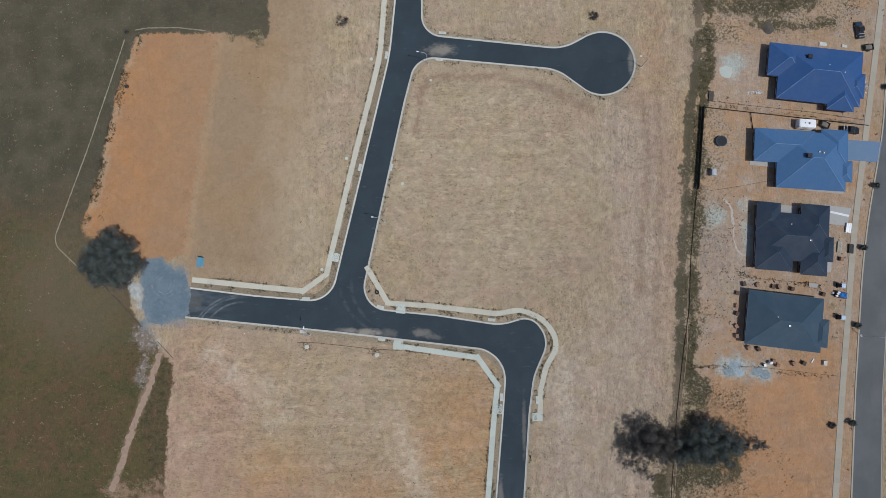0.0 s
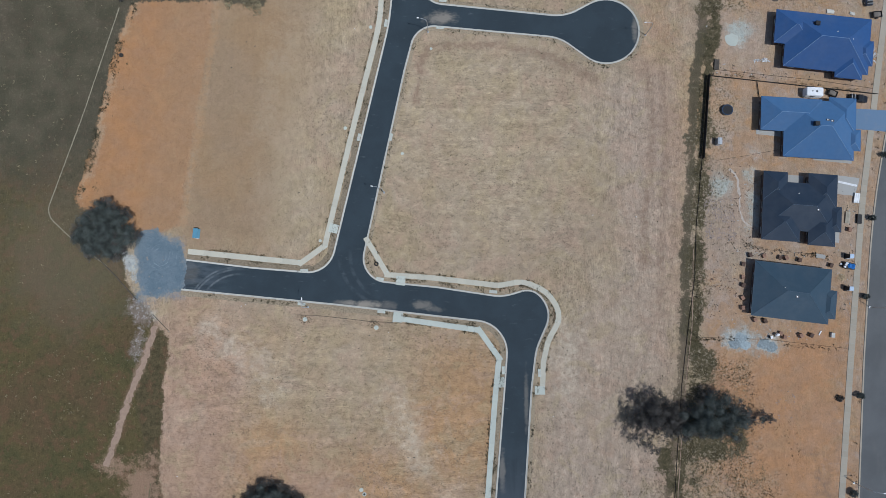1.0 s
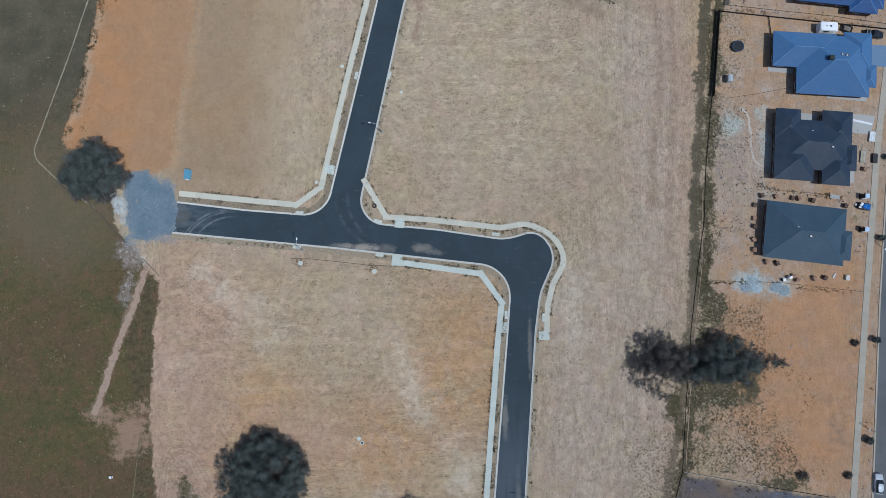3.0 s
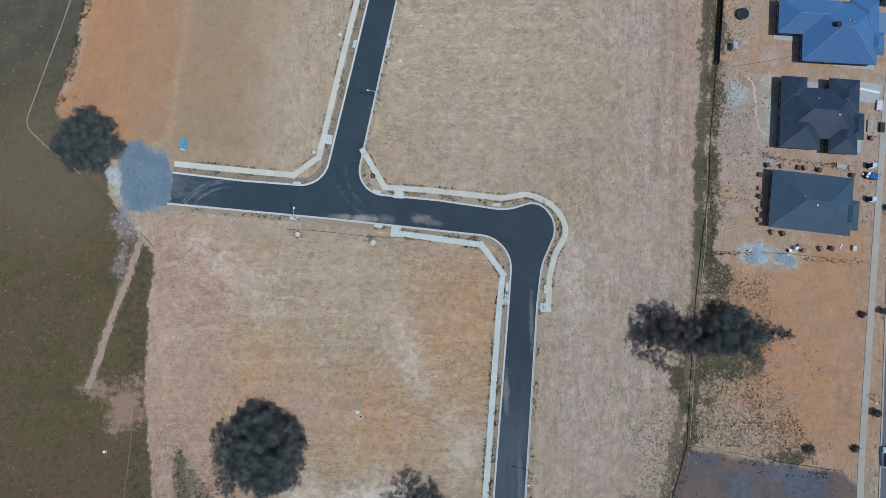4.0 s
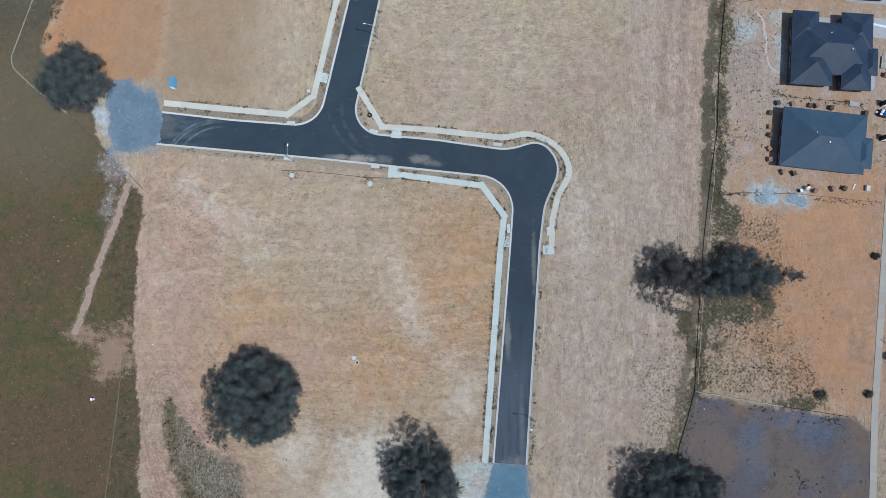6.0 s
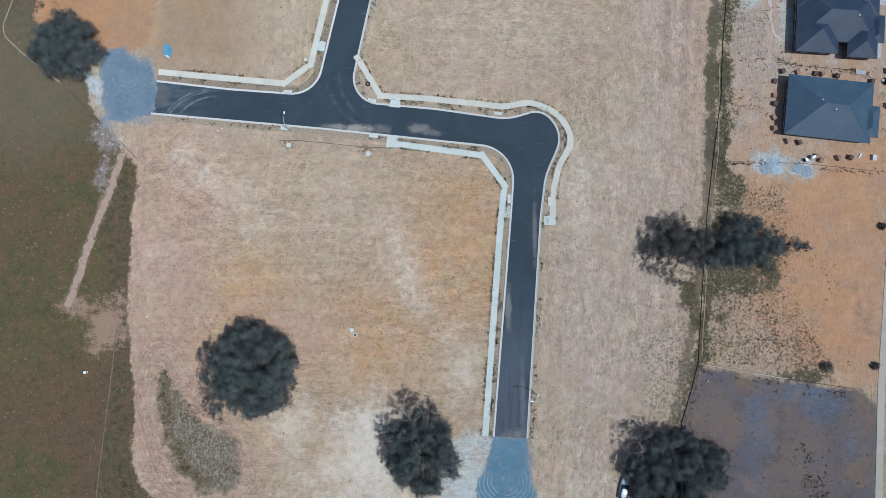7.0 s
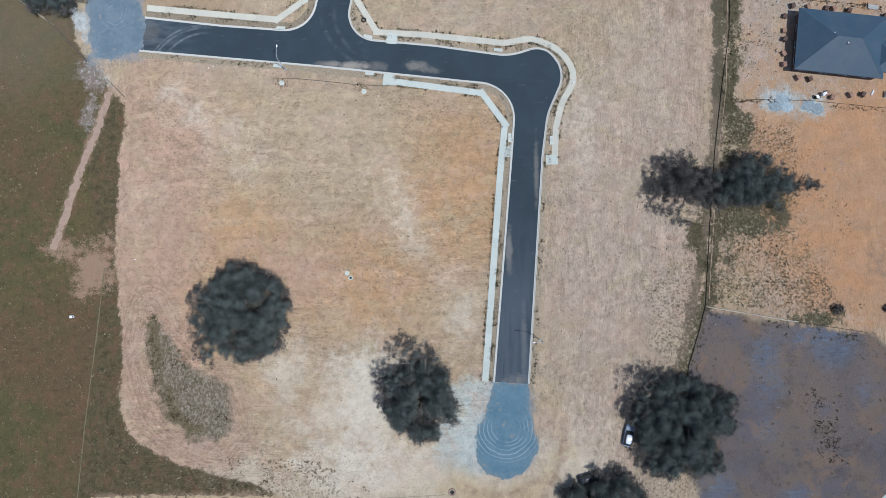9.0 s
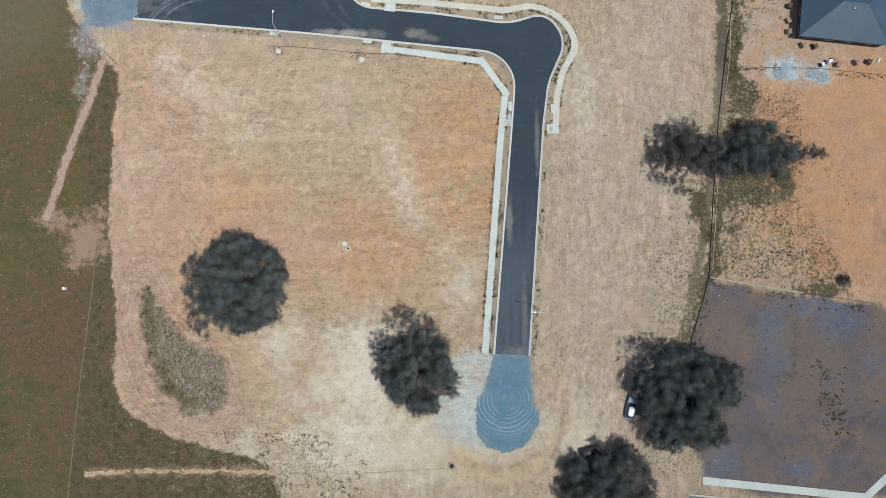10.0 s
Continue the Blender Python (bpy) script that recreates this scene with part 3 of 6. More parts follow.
def fillet(corners, step=0.7):
    """A line through corners (x, y, radius), each rounded by its radius."""
    out = []
    pts = [Vector(c[:2]) for c in corners]
    for i, c in enumerate(corners):
        r = c[2] if len(c) > 2 else 0
        if i in (0, len(corners) - 1) or r <= 0:
            out.append(pts[i])
            continue
        a, b = (pts[i - 1] - pts[i]).normalized(), (pts[i + 1] - pts[i]).normalized()
        half = math.acos(max(-1, min(1, a.dot(b)))) / 2
        if half > 1.55:
            out.append(pts[i])
            continue
        cut = min(r / math.tan(half), 0.49 * (pts[i - 1] - pts[i]).length if i > 1 else 1e9, 0.49 * (pts[i + 1] - pts[i]).length if i < len(pts) - 2 else 1e9)
        r = cut * math.tan(half)
        mid = pts[i] + (a + b).normalized() * (r / math.sin(half))
        p, q = pts[i] + a * cut - mid, pts[i] + b * cut - mid
        ang = math.atan2(p.x * q.y - p.y * q.x, p.dot(q))
        count = max(3, int(abs(ang) * r / step))
        for k in range(count + 1):
            t = ang * k / count
            out.append(mid + Vector((p.x * math.cos(t) - p.y * math.sin(t), p.x * math.sin(t) + p.y * math.cos(t))))
    return out


def normals_of(line):
    out = []
    for i, p in enumerate(line):
        a = (p - line[i - 1]).normalized() if i else (line[1] - p).normalized()
        b = (line[i + 1] - p).normalized() if i < len(line) - 1 else a
        na, nb = Vector((-a.y, a.x)), Vector((-b.y, b.x))
        m = (na + nb).normalized()
        out.append(m / max(0.5, m.dot(na)))
    return out


def sweep(line, profile):
    """A solid along a line: profile of (offset to the left, height), going round."""
    bm = bmesh.new()
    rings = [[bm.verts.new((p.x + n.x * o, p.y + n.y * o, z)) for o, z in profile] for p, n in zip(line, normals_of(line))]
    k = len(profile)
    for a, b in zip(rings, rings[1:]):
        for i in range(k):
            bm.faces.new((a[i], a[(i + 1) % k], b[(i + 1) % k], b[i]))
    bm.faces.new(rings[0]), bm.faces.new(rings[-1][::-1])
    return bm


def ragged(line, half, z, amount=0.4, seed=1.0):
    """A flat strip with uneven edges along a line."""
    bm, rows = bmesh.new(), []
    fine = []
    for a, b in zip(line, line[1:]):
        k = max(1, int((b - a).length / 0.6))
        fine += [a.lerp(b, i / k) for i in range(k)]
    fine.append(line[-1])
    for i, (p, n) in enumerate(zip(fine, normals_of(fine))):
        w = [half * (1 + amount * noise.noise((p.x * 0.9, p.y * 0.9, seed + s)) + amount * 0.7 * noise.noise((p.x * 3, p.y * 3, seed + s))) for s in (0, 9)]
        rows.append([bm.verts.new((p.x + n.x * o, p.y + n.y * o, z)) for o in (w[0], w[0] * 0.3, -w[1] * 0.3, -w[1])])
    for a, b in zip(rows, rows[1:]):
        for i in range(3):
            bm.faces.new((a[i], a[i + 1], b[i + 1], b[i]))
    return bm


# ---- ground: one sheet, with the distance into each zone kept on its points ----
def inside(points, corners):
    """Metres inside a closed outline (minus: outside)."""
    p = np.array([c[:2] for c in corners], float)
    q = np.roll(p, -1, 0)
    best, odd = np.full(len(points), 1e9), np.zeros(len(points), bool)
    for a, b in zip(p, q):
        ab = b - a
        t = np.clip(((points - a) @ ab) / (ab @ ab), 0, 1)
        best = np.minimum(best, np.hypot(*(points - a - t[:, None] * ab).T))
        cross = (a[1] > points[:, 1]) != (b[1] > points[:, 1])
        with np.errstate(divide="ignore", invalid="ignore"):
            odd ^= cross & (points[:, 0] < (b[0] - a[0]) * (points[:, 1] - a[1]) / (b[1] - a[1]) + a[0])
    return np.where(odd, best, -best)


def beside(points, line, half):
    best = np.full(len(points), 1e9)
    p = np.array(line, float)
    for a, b in zip(p, p[1:]):
        ab = b - a
        t = np.clip(((points - a) @ ab) / (ab @ ab), 0, 1)
        best = np.minimum(best, np.hypot(*(points - a - t[:, None] * ab).T))
    return half - best


def blob(points, x, y, rx, ry):
    return (1 - np.hypot((points[:, 0] - x) / rx, (points[:, 1] - y) / ry)) * min(rx, ry)


far = [160, 200, 260, 400, 700, 1300, 2500]
xs = [-f for f in far[::-1]] + list(np.arange(-130, 130.1, 1.0)) + far
ys = [-f for f in far[::-1]] + list(np.arange(-135, 110.1, 1.0)) + far
gx, gy = np.meshgrid(xs, ys)
P = np.stack([gx.ravel(), gy.ravel()], 1)
W, H = len(xs), len(ys)
quads = [(j * W + i, j * W + i + 1, (j + 1) * W + i + 1, (j + 1) * W + i) for j in range(H - 1) for i in range(W - 1)]
ground = data_object("ground", [(x, y, 0.0) for x, y in P], quads, EARTH)
tagged(ground, "tan mown earth, orange fill and dry brown paddock grass", "ground", kind="structure")

DRAIN = [(64.5, 110), (64.3, 75), (63.5, 60), (61.6, 50), (60.2, 40), (59.5, 30), (58.6, 18), (57.6, 5), (57, -5), (56.6, -15), (56, -25), (53.5, -40), (51, -55), (48.6, -66), (45.5, -78), (43, -92)]
GRASS = [(-2600, 2600), (-49.1, 2600), (-49.4, 68), (-63.7, 69.3), (-84, 69.8), (-88, 57.3), (-90.5, 45), (-94, 27.3), (-96.7, 18.5), (-95.8, 15.6), (-88, 14.0), (-84, 3), (-81.6, -5), (-74.8, -13.9), (-71.5, -16.5), (-72.2, -27), (-73, -47),
         (-71.5, -58.7), (-70.6, -68), (-70.7, -81.8), (-67, -88.6), (-57.6, -92.6), (-47.2, -95.4), (-37.9, -98.7), (-35.6, -104.5), (-34, -2600), (-2600, -2600)]
ZONES = {
    "grass": [inside(P, GRASS)],
    "lush": [inside(P, [(-49, 120), (-49, 68), (-84, 69), (-90, 45), (-96, 18), (-88, 14), (-80, -6), (-88, 1), (-97, 8), (-104, 14), (-95.5, 40.7), (-87, 70.5), (-80, 120)]),
             inside(P, [(-75, -14), (-80, -30), (-76, -48), (-76, -66), (-77.7, -83), (-79.5, -105), (-36, -105), (-40, -97), (-57, -92), (-67, -88), (-70, -80), (-70, -68), (-72, -45), (-71, -17)])],
    "bare": [inside(P, [(-86, -47.5), (-74.6, -47.3), (-73, -52), (-74.4, -57), (-79.5, -57.5), (-82, -52)])],
    "orange": [inside(P, [(-84, 72), (-62.9, 72), (-63.5, 60), (-65.2, 48), (-67.6, 28.7), (-69.9, 11), (-80, 7), (-96, 13), (-100, 20), (-88, 60)])],
    "brown": [inside(P, [(-66, 90), (-36, 90), (-37, 50), (-41, 25), (-44, 10), (-46, 4), (-72, 4), (-72, 12)])],
    "fade": [inside(P, [(-73, 100), (-50, 100), (-50, 0), (-82, 0), (-78, 28)])],
    "rust": [blob(P, 73.4, 68.4, 4, 3) + 1, blob(P, -1, -36, 13, 17), blob(P, 80, 40, 26, 20), blob(P, -46, -50, 10, 14), blob(P, 82, -42, 19, 25), blob(P, -60, -66, 8, 14), blob(P, 52, 30, 4, 30), inside(P, [(91.4, -5), (95, -5), (94.2, -19), (86, -18.6), (88, -15)]) + 2.5, inside(P, [(62.5, 46), (74, 45), (73, 30), (62, 29)]), blob(P, 101, 49, 4, 3.5), blob(P, 90, 4.6, 6, 2), blob(P, -20, -55, 14, 10), blob(P, 56, -55, 5, 6)],
    "lots": [inside(P, [(64, 80), (112, 80), (96, -66), (86, -66), (52, -61), (58, -30), (60, 20)])],
    "mauve": [inside(P, [(47, 50), (54, 52), (54, 10), (50, -50), (40, -100), (18, -100), (22, -20), (38, 0)]), inside(P, [(34, 50), (54, 52), (54, -4), (36, -4)]) - 3, blob(P, 66, 13, 8, 11) + 1, inside(P, [(90, 25), (99, 24), (97, 6), (91, 6)]), inside(P, [(66, 66), (80, 62), (78, 51), (65, 51)])],
    "pink": [blob(P, -66, -42, 12, 40), blob(P, -62, -80, 9, 16), blob(P, -38, -53, 24, 12) - 6, blob(P, -58, -22, 9, 12) - 1, blob(P, 50.5, 25, 5, 32) - 1, blob(P, 48, -50, 4, 16) - 1],
    "sage": [blob(P, -30, -25, 20, 11), blob(P, 8, 32, 27, 26), blob(P, -42, 30, 6, 26)],
    "pale": [blob(P, -19, -81, 13, 10), beside(P, [(-14.9, -33.4), (-11.2, -40.9), (-7.5, -48.1)], 3.2) - 1.9, beside(P, [(-60.6, -15.3), (-51.1, -21.9), (-47.2, -29.6)], 3.4) - 3.2, blob(P, -10, -95, 30, 7), blob(P, -36, -74, 6, 7) - 2, blob(P, 22, -93, 8, 8) - 1, blob(P, 0, -62, 4, 8) - 2, blob(P, 27, -22, 4, 8) - 3],
    "chalk": [inside(P, [(0.6, -77.5), (7, -76.6), (4, -85), (4, -93), (-2, -92), (-2, -83)]) + 2.0, blob(P, 71, 60, 4, 4) - 1.2, blob(P, 65.6, 20.5, 2.6, 2.4), blob(P, 72.6, 17, 1.2, 7) - 0.3,
              blob(P, 68.6, -17.6, 3.2, 2.4), blob(P, 74.8, -18.6, 3.0, 2.2), blob(P, -78, -17, 2.5, 6)],
    "lime": [inside(P, [(-86, 4.5), (-79.8, 4.9), (-79.8, -3.0), (-81.8, -2.0), (-84.6, 1.4)]) + 0.2, blob(P, 68.2, -17.2, 2.4, 1.6), blob(P, 75, -18.4, 2.0, 1.4)],
    "bleach": [blob(P, -18.5, -79, 6, 11) - 0.5, blob(P, -21, -92, 9, 4) - 1],
    "warm": [inside(P, [(-68, -10), (12, -16), (7, -76), (-2, -98), (-45, -95), (-66, -84)])],
    "trod": [beside(P, [(-75.1, -13.9), (-77.4, -21.7), (-80.8, -31.0), (-86, -48)], 0.9), beside(P, [(-75.0, -99.7), (-58.6, -99.1), (-36.2, -99.4)], 0.7)],
    "haul": [beside(P, [(-10.5, 42.4), (-9.4, 53.0), (-7.2, 56.8), (11.3, 57.1), (22.3, 54.3), (29.6, 51.1), (35.4, 47.7)], 0.9), beside(P, [(47.5, 52), (49, 36), (46.5, 14), (45.5, 0)], 0.7), beside(P, [(51.5, 50), (52, 30), (50, 6), (49, -12)], 0.6),
             beside(P, [(18.5, -97), (21, -91), (21.5, -84)], 0.6), beside(P, [(86.4, -44), (87.8, -47.5), (86.6, -53.5)], 0.3), beside(P, [(84.8, -44.6), (85.8, -48), (84.8, -53)], 0.3), beside(P, [(82.8, -44), (85.2, -43.4), (87.6, -44.4), (88.6, -47.5), (88.0, -54)], 0.25), beside(P, [(1.0, -97.5), (6, -98.6), (11, -98.4), (16, -95.6)], 0.4), beside(P, [(7, -103), (14, -101.4), (19.4, -97)], 0.4)],
    "amber": [inside(P, [(-2, -92), (3, -95), (9, -97), (16, -95), (20, -88), (17, -80), (21, -79), (23, -90), (17, -101), (4, -103), (-4, -98)]) - 0.5, blob(P, 56, -57, 4, 3.5)],
    "dry": [blob(P, -97, 3, 17, 17), blob(P, -55, 67.5, 6, 3)],
    "ochre": [inside(P, [(60, -20), (94, -12), (90, -64), (72, -62), (62, -50)])],
    "ridge": [beside(P, [(-62.0, 72), (-62.7, 60), (-64.4, 48), (-66.8, 28.7), (-69.1, 11)], 0.7)],
    "fringe": [beside(P, [(-84, 69), (-87.4, 57.3), (-89.8, 45), (-93.3, 27.3), (-95.5, 19.0)], 0.9)],
    "north": [inside(P, [(-400, 400), (-40, 400), (-40, 24), (-400, 14)])],
    "loop": [inside(P, [(-73, -50), (-62, -54), (-58, -64), (-53, -70), (-47, -75), (-42, -85), (-42, -97), (-70, -97)])],
    "rim": [inside(P, [(-64.6, -62), (-62.9, -66), (-61.4, -72), (-59.2, -78), (-56, -83), (-52.5, -86), (-55.5, -87), (-60.5, -83.5), (-63.8, -75), (-65.4, -68)]) - 0.2],
    "across": [inside(P, [(-70, -8), (14, -14), (8, -75), (-2, -97), (-70, -97)]), inside(P, [(-22, 6), (-14, 58), (10, 60), (30, 54), (34, 6), (20, 0), (-10, 0)])],
    "isle": [inside(P, [(-64.8, -60.5), (-60.8, -67), (-55, -73), (-48.5, -77), (-46.5, -84), (-50, -88), (-55.5, -87), (-60.5, -83.5), (-63.8, -75), (-65.6, -68)])],
    "gully": [beside(P, [(x - 1.3, y) for x, y in DRAIN], 1.3)],
    "sump": [beside(P, [(x - 1.1, y) for x, y in DRAIN if -20 < y < 62], 1.2)],
    "rubble": [inside(P, [(-82, -6.6), (-76.5, -8), (-76.2, -13.4), (-78.6, -22), (-80.6, -21), (-81, -13)]) - 0.8],
    # blobs at (58.5, -39) and (61, -43): weeds plus painted shade below the trees
    "weedy": [blob(P, 83, 70.2, 8, 2.2) - 0.8, blob(P, 94, 70.2, 4, 2.6) - 0.8, blob(P, 63.5, 67, 2.4, 5) - 0.4, blob(P, 80, 76, 16, 4) - 0.6, beside(P, [(x + 1.3, y) for x, y in DRAIN], 1.5), blob(P, 58.5, -39, 6, 8) - 0.7, inside(P, [(46.6, -39.5), (53, -39.5), (51.8, -58), (49.6, -61), (48.2, -52)]) - 0.9, inside(P, [(56.5, -14), (59.5, -14), (63.4, -23), (62.4, -29), (55, -29)]) - 1.3, blob(P, 66.5, -39, 3.5, 6) - 0.4, blob(P, 56.5, -48, 2, 7) - 0.8, blob(P, 74, -63.2, 6, 1.6), blob(P, 61, -43, 7, 4) - 0.8, inside(P, [(52, -61), (70, -64.6), (85, -66.6), (84, -68), (60, -66), (53, -66)]) - 0.4],
    "scrub": [blob(P, 67, 76, 8, 6), inside(P, [(56, -20), (72, -22), (70, -45), (80, -62), (52, -60), (53, -40)]), inside(P, [(64, 64), (104, 68), (104, 90), (64, 90)]), inside(P, [(40, -55), (50, -50), (50, -100), (36, -100)]), blob(P, -40, -97, 12, 7), inside(P, [(58, 30), (64, 48), (70, 46), (66, 10), (62, -10), (58, -10)])],
    "ash": [blob(P, 76.5, -67.8, 4.5, 4.0), blob(P, 71.0, -66.6, 3.0, 1.6), blob(P, 63.5, -72.5, 2.6, 6.0), blob(P, 64.5, -79.5, 1.6, 4.0) - 1.2, blob(P, 52.5, -97, 3.0, 3.6), blob(P, 67.5, -99, 3.0, 2.0) - 0.6, blob(P, 63, -86, 2.2, 3) - 0.4, blob(P, 83, -77, 1.6, 3.4) - 1.0],
    "stone": [inside(P, [(-81, 8.6), (-76, 9.3), (-69.2, 7.2), (-67.6, -4.9), (-73, -6.6), (-79.2, -6.6), (-80, 1)]) + 0.5, inside(P, [(7.0, -75.7), (14.5, -76.0), (15.0, -81), (16.0, -88), (13.6, -93.6), (9.5, -95.4), (4.6, -93.6), (3.2, -88), (5.6, -81)]) - 0.2],
    "umber": [blob(P, 55.5, -71.5, 5.5, 5), blob(P, 69.5, -70.5, 2.6, 4.5), blob(P, 74, -81, 5, 9) - 0.6, blob(P, 84, -76, 3, 8) - 0.6, blob(P, 60, -65.6, 8, 1.6)],
    "charred": [inside(P, [(51.4, -61.2), (70, -64.1), (85.2, -66.2), (89.0, -69.5), (88.6, -77.4), (86, -104), (60, -104), (49, -100), (47, -92), (45, -85), (46.5, -77), (49.8, -66)])],
}
for name, parts in ZONES.items():
    a = ground.data.attributes.new(name, "FLOAT", "POINT")
    a.data.foreach_set("value", np.clip(np.max(parts, 0), -25, 25).astype(np.float32))


# ---- roads ----
WEST_KERB = fillet([(-14.9, 130), (-15.9, 78), (-17.3, 63, 60), (-24.4, 31.5), (-31.9, -1.3, 6.8), (-51.4, 0.3), (-67.9, 2.3)])
SOUTH_KERB = fillet([(-68.9, -4.7), (-29.7, -8.5), (12.7, -13.3, 11.0), (11.5, -28.9), (7.4, -75.8)])
TURN_X, TURN_Y, TURN_R = 37.7, 60.4, 8.15
TURNING = [Vector((TURN_X + TURN_R * math.cos(radians(a)), TURN_Y + TURN_R * math.sin(radians(a)))) for a in range(238, 481, 6)]
EAST_KERB = (fillet([(14.2, -76.2), (17.7, -28.5), (18.9, -19.5, 14), (22.9, -10.5, 7.0), (18.6, -4.7, 4.2), (11.0, -7.0, 12), (-5, -4.6), (-24.9, -2.6, 6.2), (-13.8, 50.2), (-10.6, 62.9, 6.0), (26.0, 59.1, 11), tuple(TURNING[0])])
             + TURNING[1:-1] + fillet([tuple(TURNING[-1]), (27.5, 64.2, 11), (-9.2, 68.4, 5.8), (-9.3, 82), (-8.0, 130)]))


def road_surface(name, rings, material, label, z=0.02):
    bm = bmesh.new()
    face = bm.faces.new([bm.verts.new((p.x, p.y, z)) for p in rings])
    face.normal_update()
    bmesh.ops.triangulate(bm, faces=[face])
    ob = mesh_object(name, bm, material)
    if ob.data.polygons[0].normal.z < 0:
        ob.data.flip_normals()
    return tagged(ob, label, "road", kind="structure")


road_surface("road_new", WEST_KERB + SOUTH_KERB + EAST_KERB, ASPHALT, "fresh dark asphalt street with dusty tyre marks")


def kerb(name, line, side, label, material=None):
    s = side
    prof = [(-0.02 * s, -0.02), (-0.02 * s, 0.035), (0.20 * s, 0.045), (0.27 * s, 0.14), (0.39 * s, 0.15), (0.41 * s, -0.02)]
    ob = mesh_object(name, sweep(line, prof), material or KERB)
    return tagged(ob, label, "kerb", kind="structure")


kerb("kerb_west", WEST_KERB, -1, "pale concrete kerb and gutter along the new street")
kerb("kerb_south", SOUTH_KERB, -1, "pale concrete kerb and gutter along the new street")
kerb("kerb_east", EAST_KERB, -1, "pale concrete kerb and gutter along the new street")

EAST_ROAD_W = fillet([(115.5, 110), (108.3, 42.5, 120), (101.9, 13.7, 250), (97.9, -22.5), (93.6, -70), (90.6, -107.6, 8.0), (46, -103.9)])
EAST_ROAD_E = fillet([(40, -110.8), (97.5, -115.4), (101.5, -60), (104.2, -22.5), (108.4, 13.7, 250), (115.0, 42.5, 120), (122.2, 110)])
road_surface("road_old", EAST_ROAD_W + EAST_ROAD_E, OLD_ASPHALT, "worn grey asphalt street past the houses")
kerb("kerb_old", EAST_ROAD_W, -1, "weathered concrete kerb beside the grey street", OLD_CONCRETE)
kerb("kerb_far", EAST_ROAD_E, -1, "weathered concrete kerb beside the grey street", OLD_CONCRETE)


def footpath(name, corners, width, slab, material, label, gap=0.012, top=0.094, under=None):
    """A path of cast slabs on a bed; each slab is a piece of its own."""
    line = fillet(corners, 0.8)
    bed = sweep(line, [(-width / 2, -0.02), (-width / 2, top), (width / 2, top), (width / 2, -0.02)])
    ob = tagged(mesh_object(name, bed, under or CONCRETE), label, "footpath", kind="structure")
    dist = [0.0]
    for a, b in zip(line, line[1:]):
        dist.append(dist[-1] + (b - a).length)
    total, i = dist[-1], 0
    count = max(1, round(total / slab))
    size = total / count
    bm = box(-size / 2 + gap, -width / 2, 0, size / 2 - gap, width / 2, 0.10, 0.012)
    piece = mesh_object("slab", bm, material, ob)
    for k in range(count):
        d = (k + 0.5) * size
        while dist[i + 1] < d:
            i += 1
        f = (d - dist[i]) / (dist[i + 1] - dist[i])
        p = line[i].lerp(line[i + 1], f)
        lo = line[max(i - 1, 0)] if f < 0.5 else line[i]
        a = line[i + 1] - line[i]
        one = piece if k == 0 else new("slab", piece.data)
        one.parent = ob
        one.matrix_world = pose(p.x, p.y, 0.004 * noise.noise((p.x, p.y, 3)), 0, 0, math.degrees(math.atan2(a.y, a.x)))
    return ob


def apron(name, x0, y0, x1, y1, turn, label, material=None):
    """A short concrete crossing cast between path and kerb."""
    bm = box(-(x1 - x0) / 2, -(y1 - y0) / 2, -0.02, (x1 - x0) / 2, (y1 - y0) / 2, 0.106, 0.012)
    ob = mesh_object(name, bm, material or CONCRETE)
    ob.matrix_world = pose((x0 + x1) / 2, (y0 + y1) / 2, 0, 0, 0, turn)
    return tagged(ob, label, "ramp", kind="structure")


footpath("pavement_west", [(-17.6, 130), (-18.7, 82), (-19.9, 63, 60), (-27.4, 31.5), (-33.1, 6.0, 0), (-39.0, 1.7, 0), (-53.0, 3.1), (-67.5, 4.6)], 1.35, 2.0, WARM_CONCRETE, "clean pale concrete footpath along the new street")
footpath("pavement_middle", [(-23.0, 8.0), (-17.4, -1.3, 0), (-7.0, -2.0), (10.1, -4.0, 8), (16.0, -2.9, 7), (21.8, -5.4, 8), (25.6, -11.2, 8), (22.0, -17.4, 10), (20.8, -22.5), (20.4, -30.0)], 1.3, 2.0, WARM_CONCRETE, "clean pale concrete footpath round the street bend")
footpath("pavement_south", [(-15.2, -12.0), (5.2, -14.9, 0), (10.0, -21.6, 0), (8.9, -32), (5.4, -75.7)], 1.35, 2.0, CONCRETE, "clean pale concrete footpath along the lower street")
apron("ramp_1", -15.3, -3.9, -13.0, -1.6, -6, "pale concrete crossing from footpath to kerb")
apron("ramp_2", -16.0, -13.0, -13.6, -10.6, -6, "pale concrete crossing from footpath to kerb")
apron("ramp_3", 18.6, -30.4, 21.1, -28.4, 0, "pale concrete crossing from footpath to kerb")
apron("ramp_4", 9.6, -28.7, 11.3, -26.3, 4, "pale concrete crossing from footpath to kerb")
apron("ramp_5", -32.2, 9.2, -29.9, 11.4, -13, "pale concrete crossing from footpath to kerb")
footpath("pavement_old", [(112.0, 90), (106.4, 57.2, 100), (99.2, 15.1, 250), (94.4, -23.9), (89.6, -65.1), (87.4, -94)], 1.5, 1.5, OLD_CONCRETE, "weathered concrete footpath of square slabs before the houses", 0.035, 0.07, BED)
footpath("pavement_corner", [(48.6, -100.9), (80.6, -104.1), (86.8, -98.6), (87.5, -93.6)], 1.5, 1.5, CONCRETE, "pale concrete footpath round the dark lot")

